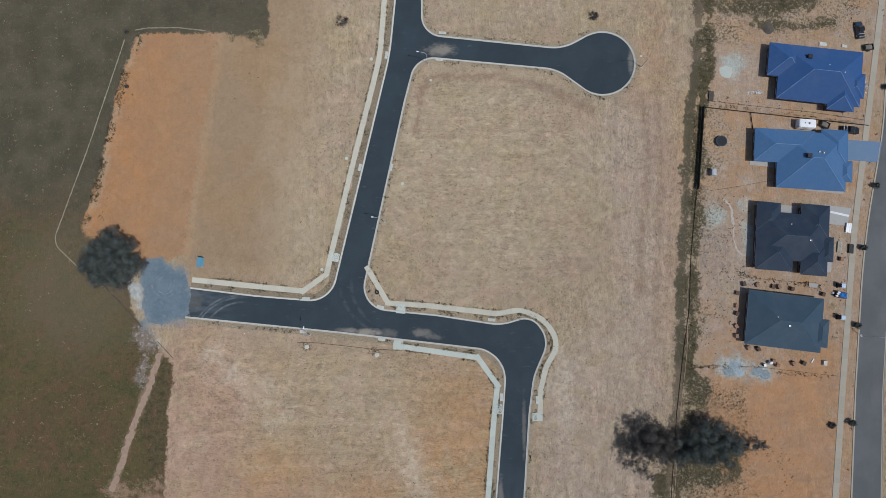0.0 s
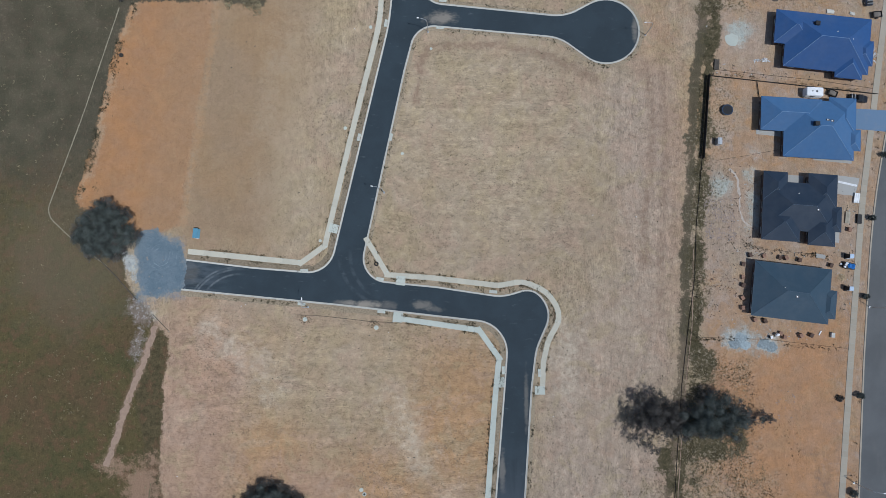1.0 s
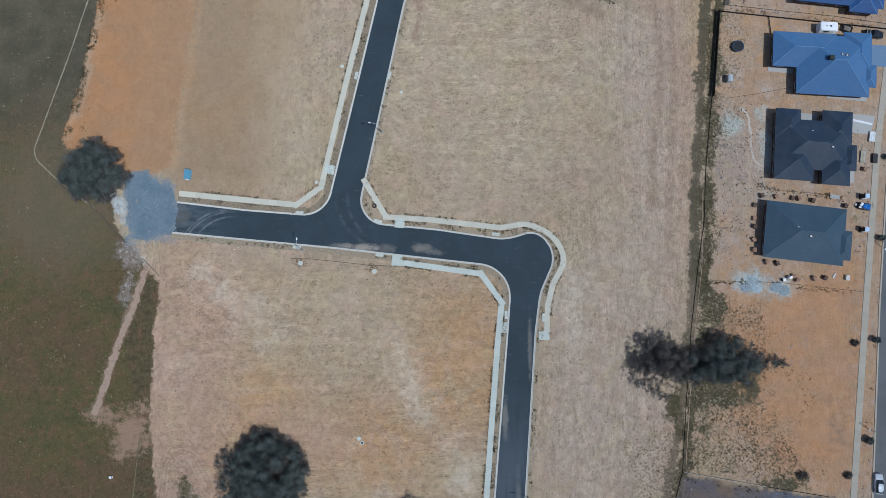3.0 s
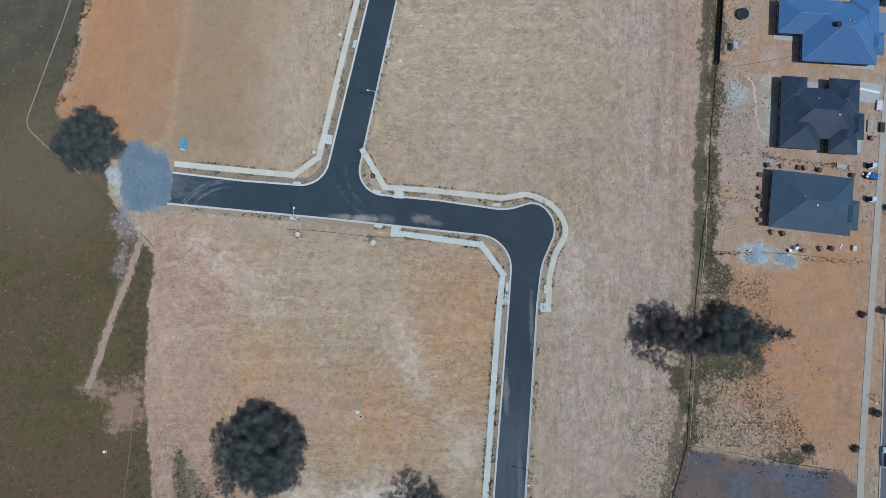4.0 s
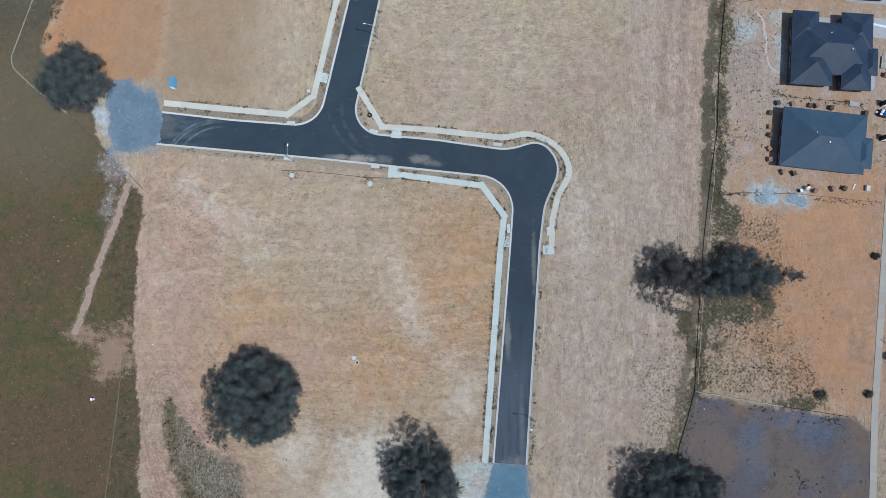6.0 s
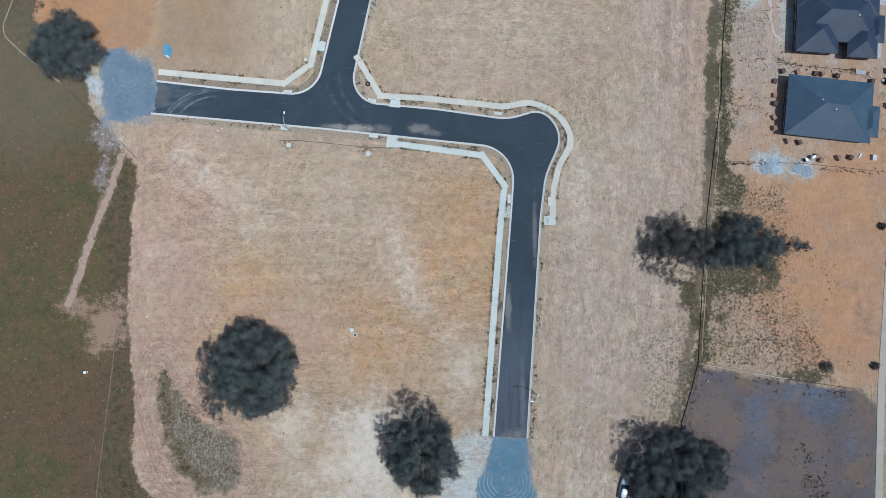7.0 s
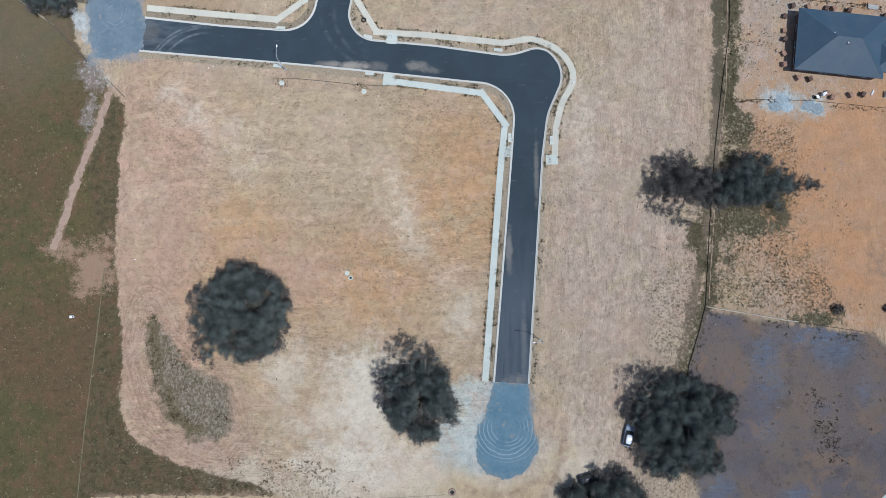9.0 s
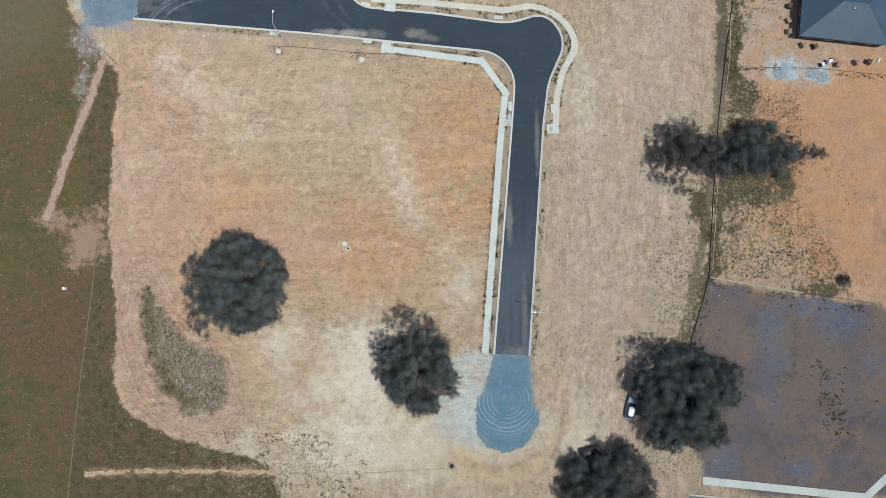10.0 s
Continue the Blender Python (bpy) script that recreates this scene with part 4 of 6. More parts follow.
def ragged_pad(name, corners, z, wobble, seed, material, label, cell=0.3):
    """Spread gravel: a thin sheet with a crumbling edge; its points keep their distance from the rim."""
    c = np.array(corners, float)
    gx, gy = np.meshgrid(np.arange(c[:, 0].min() - 2, c[:, 0].max() + 2, cell), np.arange(c[:, 1].min() - 2, c[:, 1].max() + 2, cell))
    q = np.stack([gx.ravel(), gy.ravel()], 1)
    d = inside(q, corners)
    d += np.array([wobble * (noise.noise((x * 0.3, y * 0.3, seed)) + 0.7 * noise.noise((x * 1.1, y * 1.1, seed)) + 0.5 * noise.noise((x * 2.7, y * 2.7, seed))) for x, y in q])
    wide = gx.shape[1]
    keep, verts, depth, faces = {}, [], [], []

    def at(k):
        if k not in keep:
            keep[k] = len(verts)
            rise = min(1.0, max(0.0, d[k] / 0.6))
            verts.append((q[k][0], q[k][1], z * (0.35 + 0.65 * rise) + 0.012 * noise.noise((q[k][0] * 1.5, q[k][1] * 1.5, seed))))
            depth.append(d[k])
        return keep[k]

    for j in range(gx.shape[0] - 1):
        for i in range(wide - 1):
            k = j * wide + i
            if d[[k, k + 1, k + wide, k + wide + 1]].mean() > 0:
                faces.append((at(k), at(k + 1), at(k + wide + 1), at(k + wide)))
    ob = data_object(name, verts, faces, material)
    a = ob.data.attributes.new("depth", "FLOAT", "POINT")
    a.data.foreach_set("value", np.array(depth, np.float32))
    return tagged(ob, label, "gravel", kind="structure")


ragged_pad("gravel_west", [(-81.2, 8.4), (-79, 10.4), (-75.5, 10.2), (-74.5, 8.4), (-69.8, 7.2), (-68.2, 3), (-67.6, -4.9), (-72.5, -6.4), (-78.5, -6.8), (-79.8, -3), (-80, 1)], 0.04, 0.7, 4.0, GREY_GRAVEL, "blue-grey crushed gravel turning pad at the street end")
ragged_pad("gravel_south", [(7.2, -75.7), (14.3, -76.0), (14.5, -80), (15.5, -86), (16.1, -89.5), (15.0, -92.4), (12.8, -94.4), (9.4, -95.4), (5.6, -94.5), (3.6, -92), (3.2, -87), (5.4, -82)], 0.038, 0.55, 8.0, GRAVEL, "blue-grey crushed gravel turning circle with tyre rings", 0.16)


def strip(name, corners, half, material, label, z=0.012, amount=0.5, category="track"):
    line = fillet([(*c, 4) for c in corners], 1.0)
    return tagged(mesh_object(name, ragged(line, half, z, amount, corners[0][0]), material), label, category, kind="structure")


strip("track", [(-75.1, -13.9), (-77.4, -21.7), (-80.8, -31.0), (-86, -48)], 0.72, TRACK, "bare earth foot track through dry grass", amount=0.9)
strip("fence_line_track", [(-87.6, 68.0), (-95.5, 40.7), (-104.1, 14.1), (-96.9, 7.6), (-88, 1)], 0.14, PALE_DRY, "thin bleached straw line across the paddock")
strip("pad_top_line", [(-84.8, 70.6), (-81.5, 71.1), (-73.6, 71.1), (-65.9, 70.1)], 0.14, PALE_DRY, "thin bleached line above the orange fill", amount=0.8)
strip("straw_track", [(-76.0, -99.8), (-58.6, -99.1), (-36.2, -99.4)], 0.40, STRAW, "bleached straw strip across dark grass", amount=1.5)
strip("straw_trail", [(-36.2, -99.4), (-19.6, -99.6), (-3, -98.6)], 0.09, PALE_DRY, "thin worn trail to the sunken pit", amount=1.2)
strip("paddock_line", [(-74.9, -52), (-76.0, -65.7), (-77.7, -82.9), (-79.2, -104.4), (-83, -140)], 0.12, DRY, "thin pale line worn in paddock grass", amount=0.7)
strip("lot_track", [(67.3, 24.8), (69.2, 23.3), (69.3, 20.5), (69.9, 18.0), (69.5, 14.9), (70.0, 12.0), (72.3, 10.4)], 0.24, PALE_DUST, "pale wheel track on the building lot", amount=1.5)


def verge_strip(name, line, lo, hi, label):
    """Dry verge earth along a kerb."""
    shifted = [p + n * ((lo + hi) / 2) for p, n in zip(line, normals_of(line))]
    return tagged(mesh_object(name, ragged(shifted, abs(hi - lo) / 2, 0.008, 0.35, lo), VERGE), label, "verge", kind="structure")


verge_strip("verge_south", SOUTH_KERB, -1.75, -0.45, "dry weedy verge between kerb and footpath")
verge_strip("verge_west", WEST_KERB, -1.85, -0.45, "dry weedy verge between kerb and footpath")
verge_strip("verge_east", EAST_KERB, -1.35, -0.45, "dry weedy verge behind the kerb")


# ---- houses ----
def hip_mesh(bm, u0, v0, u1, v1, eave, pitch=25.0):
    """A hipped block over a rectangle; returns the ridge and hip lines."""
    u0, u1, v0, v1 = min(u0, u1), max(u0, u1), min(v0, v1), max(v0, v1)
    a, b = u1 - u0, v1 - v0
    rise = min(a, b) / 2 * math.tan(radians(pitch))
    if a >= b:
        r = ((u0 + b / 2, (v0 + v1) / 2), (u1 - b / 2, (v0 + v1) / 2))
        if a - b < 0.05:
            r = (r[0], (r[0][0] + 0.05, r[0][1]))
    else:
        r = (((u0 + u1) / 2, v0 + a / 2), ((u0 + u1) / 2, v1 - a / 2))
    c = [(u0, v0), (u1, v0), (u1, v1), (u0, v1)]
    base = [bm.verts.new((*p, eave)) for p in c]
    top = [bm.verts.new((*p, eave + rise)) for p in r]
    if a >= b:
        sides = ((base[0], base[1], top[1], top[0]), (base[1], base[2], top[1]), (base[2], base[3], top[0], top[1]), (base[3], base[0], top[0]))
        hips = ((c[0], r[0]), (c[3], r[0]), (c[1], r[1]), (c[2], r[1]))
    else:
        sides = ((base[0], base[1], top[0]), (base[1], base[2], top[1], top[0]), (base[2], base[3], top[1]), (base[3], base[0], top[0], top[1]))
        hips = ((c[0], r[0]), (c[1], r[0]), (c[2], r[1]), (c[3], r[1]))
    for s in sides:
        bm.faces.new(s)
    bm.faces.new(base[::-1])
    lines = [(Vector((*r[0], eave + rise)), Vector((*r[1], eave + rise)))]
    lines += [(Vector((*p, eave)), Vector((*q, eave + rise))) for p, q in hips]
    return lines


def window_unit(parent, x, y, turn, w, h, sill):
    """A framed window on a wall; its outward side is local -y."""
    fr = part("window", add_box(add_box(add_box(add_box(bmesh.new(), -w / 2, -0.03, sill, -w / 2 + 0.06, 0.05, sill + h), w / 2 - 0.06, -0.03, sill, w / 2, 0.05, sill + h), -w / 2, -0.03, sill, w / 2, 0.05, sill + 0.06), -w / 2, -0.03, sill + h - 0.06, w / 2, 0.05, sill + h), FRAME, parent, "dark aluminium window frame")
    fr.matrix_local = pose(x, y, 0, 0, 0, turn)
    part("pane", box(-w / 2 + 0.05, 0.0, sill + 0.05, w / 2 - 0.05, 0.03, sill + h - 0.05), GLASS, fr)
    part("sill", box(-w / 2 - 0.05, -0.08, sill - 0.08, w / 2 + 0.05, 0.05, sill - 0.003), RENDER, fr)


def house(x, y, turn, blocks, roof, wall, label, vents=(), coolers=(), eave=2.6, skylights=()):
    """blocks: (u0, v0, u1, v1) of the eaves; v runs down the lot."""
    h = thing("house", x, y, turn, label, "house", "houses in a row")
    over = 0.55
    for k, (u0, v0, u1, v1) in enumerate(blocks):
        lo, hi, s, t = min(u0, u1), max(u0, u1), min(v0, v1), max(v0, v1)
        lift = 0.012 * k
        w = part("wall", box(lo + over, s + over, 0.0, hi - over, t - over, eave - 0.10 + lift), wall, h)
        bm = bmesh.new()
        lines = hip_mesh(bm, lo, s, hi, t, eave + lift)
        part("roof", bm, ROOFS[roof], h, "hipped sheet metal roof")
        g = bmesh.new()
        for q in ((lo - 0.08, s - 0.08, hi + 0.08, s + 0.02), (lo - 0.08, t - 0.02, hi + 0.08, t + 0.08), (lo - 0.08, s + 0.02, lo + 0.02, t - 0.02), (hi - 0.02, s + 0.02, hi + 0.08, t - 0.02)):
            add_box(g, q[0], q[1], eave - 0.14 + lift, q[2], q[3], eave - 0.01 + lift)
        part("gutter", g, ROOFS[roof], h, "folded metal gutter")
        soffit = part("soffit", box(lo + 0.03, s + 0.03, eave - 0.09 + lift, hi - 0.03, t - 0.03, eave - 0.06 + lift), RENDER, h)
        for n, (a, b) in enumerate(lines):
            if (b - a).length > 0.4:
                # sunlight put into colour: sun-side cappings paler, the others as the roof
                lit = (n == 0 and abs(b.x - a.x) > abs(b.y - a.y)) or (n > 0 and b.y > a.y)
                pale = LIT_CAP if "blue" in roof else LIT_DARK_CAP
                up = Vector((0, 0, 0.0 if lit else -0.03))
                part("ridge_cap", tube([a + up, b + up], 0.05, 6), pale if lit else ROOFS[roof], h, "folded ridge capping coloured paler to look sunlit" if lit else "")
        for yy in np.arange(s + over + 1.8, t - over - 1.2, 3.6):
            window_unit(w, lo + over - 0.02, yy, -90, 1.6, 1.2, 0.95)
        for xx in np.arange(lo + over + 2.0, hi - over - 1.2, 4.2):
            window_unit(w, xx, s + over - 0.02, 0, 1.5, 1.1, 1.0)
    tanp = math.tan(radians(25.0))

    def height(u, v):
        best = 0
        for u0, v0, u1, v1 in blocks:
            d = min(u - min(u0, u1), max(u0, u1) - u, v - min(v0, v1), max(v0, v1) - v)
            best = max(best, d)
        return eave + best * tanp

    for u, v in vents:
        p = part("roof_vent", disc(0.09, 0, 0.2, 12, top=0.12), WHITE, h, "small round white roof vent")
        p.matrix_local = pose(u, v, height(u, v) - 0.05)
    for u, v in skylights:
        q = part("skylight", box(-0.36, -0.26, -0.2, 0.36, 0.26, 0.14, 0.03), FRAME, h, "small flat skylight in a dark frame")
        q.matrix_local = pose(u, v, height(u, v))
        part("pane", box(-0.26, -0.16, 0.141, 0.02, 0.16, 0.155), STEEL, q, "pale glazed half")
    for u, v in coolers:
        c = part("roof_cooler", box(-0.55, -0.5, -0.3, 0.55, 0.5, 0.75, 0.06), DARK_STEEL, h, "dark boxy roof air cooler")
        c.matrix_local = pose(u, v, height(u, v))
        part("grille", box(-0.4, -0.52, 0.05, 0.4, -0.49, 0.55), BLACK, c)
    return h


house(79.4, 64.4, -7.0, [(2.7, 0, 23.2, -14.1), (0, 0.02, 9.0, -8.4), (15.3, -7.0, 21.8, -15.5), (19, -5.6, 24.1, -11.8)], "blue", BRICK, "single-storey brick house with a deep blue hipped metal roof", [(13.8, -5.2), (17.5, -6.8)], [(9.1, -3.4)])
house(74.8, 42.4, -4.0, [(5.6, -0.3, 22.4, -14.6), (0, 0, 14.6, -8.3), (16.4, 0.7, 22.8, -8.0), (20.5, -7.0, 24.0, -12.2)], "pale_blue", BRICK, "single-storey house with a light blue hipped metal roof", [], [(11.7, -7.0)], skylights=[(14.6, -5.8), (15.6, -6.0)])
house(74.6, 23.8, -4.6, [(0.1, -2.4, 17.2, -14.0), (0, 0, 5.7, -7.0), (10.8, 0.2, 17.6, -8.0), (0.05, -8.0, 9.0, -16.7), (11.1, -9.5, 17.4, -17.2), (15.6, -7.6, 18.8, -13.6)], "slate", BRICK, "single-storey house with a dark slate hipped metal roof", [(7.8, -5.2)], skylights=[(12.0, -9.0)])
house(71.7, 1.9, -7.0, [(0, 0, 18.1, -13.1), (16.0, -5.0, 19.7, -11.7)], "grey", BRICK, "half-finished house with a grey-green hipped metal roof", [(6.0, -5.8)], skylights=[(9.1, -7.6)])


# ---- trees ----
def leaf_quads(rng, at, face, length, wide, jitter):
    """Leaves at points, lying across the direction that each one faces."""
    m = len(at)
    face = face + rng.normal(size=(m, 3)) * jitter
    face /= np.linalg.norm(face, axis=1)[:, None]
    ahead = np.cross(face, rng.normal(size=(m, 3)))
    ahead /= np.linalg.norm(ahead, axis=1)[:, None]
    side = np.cross(face, ahead)
    l, w = rng.uniform(*length, (m, 1)), rng.uniform(*wide, (m, 1))
    return np.stack([at - ahead * l, at - side * w, at + ahead * l, at + side * w], 1).reshape(-1, 3)


def tree(x, y, lobes, label, seed, leaf=None, density=1.0, bare=0.0, gaps=(), sparse=(), sprays=1.0):
    """lobes: (dx, dy, z, rx, ry, rz), the billows of the crown; limbs reach each one. gaps: (x, y, radius) left open."""
    rng = np.random.default_rng(seed)
    t = thing("tree", x, y, 0, label, "tree", "gum trees")
    trunk, limbs, twigs = bmesh.new(), bmesh.new(), bmesh.new()
    top = min(l[2] for l in lobes) * 0.7 + 0.6
    add_tube(trunk, [(0, 0, -0.1), (0.08, 0.05, 0.6), (0.15, -0.1, top * 0.6), (0.1, 0.1, top)], [0.62, 0.48, 0.40, 0.34], 10)
    quads, sprigs = [], []
    reach = max(math.hypot(l[0], l[1]) + 0.8 * max(l[3], l[4]) for l in lobes)

    def open_at(px, py):
        return any(math.hypot(px + x - gx, py + y - gy) < gr for gx, gy, gr in gaps)

    for lobe in (*lobes, *sparse):
        dx, dy, z, rx, ry, rz = lobe
        thin = lobe in sparse
        hub = Vector((dx * 0.8, dy * 0.8, z - rz * 0.3))
        mid = Vector((dx * 0.35 + rng.normal() * 0.3, dy * 0.35 + rng.normal() * 0.3, (top + hub.z) / 2 + 0.3))
        add_tube(limbs, [(0.1, 0.1, top - 0.3), mid, hub], [0.24, 0.16, 0.09], 6)
        # small domes of foliage over the billow
        for _ in range(int(density * (4 + 2.6 * rx * ry))):
            d = rng.normal(size=3)
            d /= np.linalg.norm(d)
            d[2] = abs(d[2]) if d[2] < -0.2 else d[2]
            wob = 1 + 0.26 * noise.noise((d[0] * 2.1 + seed, d[1] * 2.1, d[2] * 2.1 + dx))
            c = np.array((dx, dy, z)) + d * (rx, ry, rz) * rng.uniform(0.5, 0.92) * wob
            far_out = math.hypot(c[0], c[1]) / reach
            hollow = noise.noise((c[0] * 0.30 + seed, c[1] * 0.30, seed * 0.5)) + 0.45 * noise.noise((c[0] * 0.9 + seed, c[1] * 0.9, seed))
            if hollow > (0.24 if far_out < 0.7 else 0.34):
                continue
            c[2] = max(c[2], 1.0)
            if open_at(c[0], c[1]):
                continue
            if rng.random() < (0.35 if thin else 0.12):
                q = Vector(c) + Vector((d[0], d[1], 0.1)) * rng.uniform(0.2, 1.0)
                q.z += 0.55
                add_tube(twigs, [hub, hub.lerp(q, 0.5) + Vector(rng.normal(size=3) * 0.3) + Vector((0, 0, 0.3)), q], [0.07, 0.05, 0.02], 4)
            if rng.random() < (0.62 if thin else bare):
                continue
            r = rng.uniform(0.6, 1.35) * (0.52 if thin else 0.68 if far_out > 0.8 else 1.0)
            c[2] += rng.normal() * 0.55
            m = int(330 * r * r + 40)
            e = rng.normal(size=(m, 3))
            e /= np.linalg.norm(e, axis=1)[:, None]
            e[:, 2] = np.abs(e[:, 2]) * 0.9 - 0.1
            ragg = 1 + 0.22 * rng.normal(size=(m, 1))
            at = c + e * ragg * (r, r, r * 0.8)
            quads.append(leaf_quads(rng, at, e, (0.08, 0.17), (0.055, 0.10), 0.26))
        # leafy sprigs on twigs round the rim
        out = math.hypot(dx, dy) / reach
        for _ in range(int(sprays * (2 + 9 * out) * math.sqrt(rx * ry) * (0.5 if thin else 1.0))):
            a = math.atan2(dy, dx) + rng.normal() * (1.0 if out > 0.35 else 3.0)
            f = rng.uniform(0.85, 1.26)
            c = np.array((dx + math.cos(a) * rx * f, dy + math.sin(a) * ry * f, max(1.2, z - rz * rng.uniform(0.0, 0.5))))
            if open_at(c[0], c[1]):
                continue
            root = Vector((dx + math.cos(a) * rx * 0.5, dy + math.sin(a) * ry * 0.5, c[2] - 0.2))
            add_tube(twigs, [root, root.lerp(Vector(c), 0.55) + Vector(rng.normal(size=3) * 0.15), Vector(c)], [0.055, 0.04, 0.018], 4)
            for _ in range(int(rng.integers(1, 4))):
                m = int(rng.uniform(12, 34))
                at = c + rng.normal(size=3) * (0.35, 0.35, 0.15) + rng.normal(size=(m, 3)) * (0.24, 0.24, 0.16)
                sprigs.append(leaf_quads(rng, at, np.tile((0.0, 0.0, 1.0), (m, 1)), (0.09, 0.20), (0.05, 0.09), 0.6))
    # shaded leaves low inside the crown
    low = min(l[2] for l in lobes)
    for k in range(int(reach * 24 * density)):
        dx, dy, z, rx, ry, rz = lobes[k % len(lobes)]
        a, r = rng.uniform(0, 6.283), math.sqrt(rng.random()) * 0.9
        px, py = dx + math.cos(a) * rx * r, dy + math.sin(a) * ry * r
        if open_at(px, py):
            continue
        at = np.array((px, py, max(1.3, low * 0.7))) + rng.normal(size=(46, 3)) * (0.6, 0.6, 0.35)
        quads.append(leaf_quads(rng, at, np.tile((0.0, 0.0, 1.0), (46, 1)), (0.14, 0.24), (0.06, 0.10), 0.5))
    part("trunk", trunk, BARK, t, smooth=True)
    part("bough", limbs, DARK_BARK, t, "dark spreading limbs", smooth=True)
    tagged(part("twig", twigs, BARK, t, smooth=True), "fine bare pale twigs", kind="stuff")
    for name, some, material, words in (("crown", quads, leaf or LEAF, "ragged crown of small dull leaves"), ("fringe", sprigs, LEAF_BROWN, "thin brownish sprigs round the crown")):
        verts = np.concatenate(some)
        tagged(data_object(name, verts.tolist(), [(k, k + 1, k + 2, k + 3) for k in range(0, len(verts), 4)], material, t), words)
    return t


def billows(rx, ry, height, count, seed, core=0.5):
    """A crown of several billows over an oval of rx by ry."""
    rng = np.random.default_rng(seed)
    out = [(0, 0, height * 0.62, rx * 0.34, ry * 0.34, height * 0.34)]
    for ring, share, size, at in ((0.42, 0.7, 0.25, 0.52), (0.76, 1.3, 0.23, 0.30)):
        n = round(count * share)
        for k in range(n):
            a = 2 * math.pi * (k + 0.5 * rng.random()) / n
            s, q = rng.uniform(0.86, 1.1), rng.uniform(0.8, 1.25)
            out.append((math.cos(a) * rx * ring * s, math.sin(a) * ry * ring * s, height * at * rng.uniform(0.85, 1.15), rx * size * q, ry * size * q, height * rng.uniform(0.18, 0.27)))
    return out


tree(-44.1, -61.6, billows(9.0, 10.0, 8.4, 11, 3), "large round dark gum tree on bare earth", 3, None, 1.0, 0.0, (), [(-8.6, -2.0, 2.6, 2.6, 3.0, 1.2), (-7.4, -7.0, 2.4, 2.6, 2.4, 1.2), (-9.2, 3.0, 2.8, 2.0, 2.4, 1.2)])
tree(-8.0, -79.0, billows(7.3, 8.2, 9.0, 8, 5) + [(-4.6, 1.8, 3.8, 2.2, 2.4, 1.8)], "tall oval gum tree with thin brownish edges", 5, LEAF, 0.85, 0.0, (), [(-2.6, 9.2, 4.4, 2.6, 2.4, 1.8), (-6.0, 4.6, 4.0, 2.2, 2.4, 1.6), (1.6, 8.0, 4.2, 2.2, 2.0, 1.4), (-6.6, 0.4, 3.6, 1.8, 2.4, 1.4)])
tree(45.0, -84.0, billows(11.0, 10.2, 9.4, 10, 7)[:-1], "wide dark gum tree shading a parked car", 7, LEAF, 0.9, 0.04, [(33.6, -86.2, 2.6)], [(-8.4, 7.2, 3.4, 3.0, 2.8, 1.6), (-9.2, 3.2, 3.0, 2.2, 2.8, 1.4), (-4.6, 8.8, 3.6, 2.4, 2.0, 1.6)])
tree(28.9, -101.4, billows(9.2, 8.4, 8.4, 9, 9), "dark gum tree beside the gravel turning circle", 9, LEAF, 0.8, 0.04, [(25.0, -94.4, 2.3)])
tree(47.0, -35.2, [(0, 0, 4.4, 3.4, 3.4, 2.6), (-3.0, -0.8, 3.6, 2.6, 2.6, 1.6), (3.4, -1.4, 3.8, 3.0, 2.8, 2.2), (-1.0, 3.6, 3.6, 2.5, 2.2, 1.6), (3.2, 1.6, 3.4, 2.0, 2.0, 1.8)], "spreading gum tree over the boundary fence", 11, LEAF_BROWN, 0.44, 0.30, (), [(-4.2, 0.8, 3.4, 2.7, 2.8, 1.8), (-2.4, -3.6, 3.0, 2.7, 2.4, 1.6), (-5.4, -2.4, 2.8, 2.4, 2.8, 1.4), (-4.4, 3.2, 3.0, 2.2, 2.0, 1.4), (-1.0, -6.0, 2.6, 2.6, 1.8, 1.2)])
tree(60.0, -34.8, [(0, 0.6, 4.6, 3.8, 3.6, 2.6), (-4.6, -1.0, 4.0, 3.6, 3.4, 2.2), (4.2, 0.4, 4.0, 3.4, 3.2, 2.2), (0.5, 3.4, 3.8, 3.2, 2.2, 1.8), (7.4, -0.4, 3.2, 1.8, 1.3, 1.0), (-6.8, -2.6, 3.2, 2.8, 2.4, 1.6), (-2.0, -3.0, 3.0, 2.8, 1.8, 1.4), (2.0, -2.6, 3.4, 2.8, 1.8, 1.8)], "spreading gum tree with a long low limb", 13, LEAF, 0.56, 0.10, (), [(10.0, -0.5, 2.8, 2.4, 1.3, 1.0), (12.6, -0.9, 2.5, 1.5, 0.9, 0.8), (4.4, -4.2, 2.6, 2.2, 1.4, 1.2)])
tree(-86.8, 9.3, [(0, 0, 5.2, 3.6, 3.6, 2.6), (-0.6, 4.9, 4.0, 2.7, 2.7, 2.0), (3.2, 3.0, 4.2, 2.5, 2.5, 2.0), (-5.0, -1.0, 3.6, 2.9, 2.7, 1.9), (-2.6, -4.0, 3.6, 2.7, 2.4, 1.9), (2.2, -4.2, 3.6, 2.4, 2.4, 1.8), (5.2, -1.2, 3.4, 2.3, 2.4, 1.7), (-2.8, 2.2, 4.6, 2.4, 2.4, 2.0), (1.8, -0.8, 6.2, 2.4, 2.4, 1.8)], "dense dark gum tree beside the gravel pad", 17)


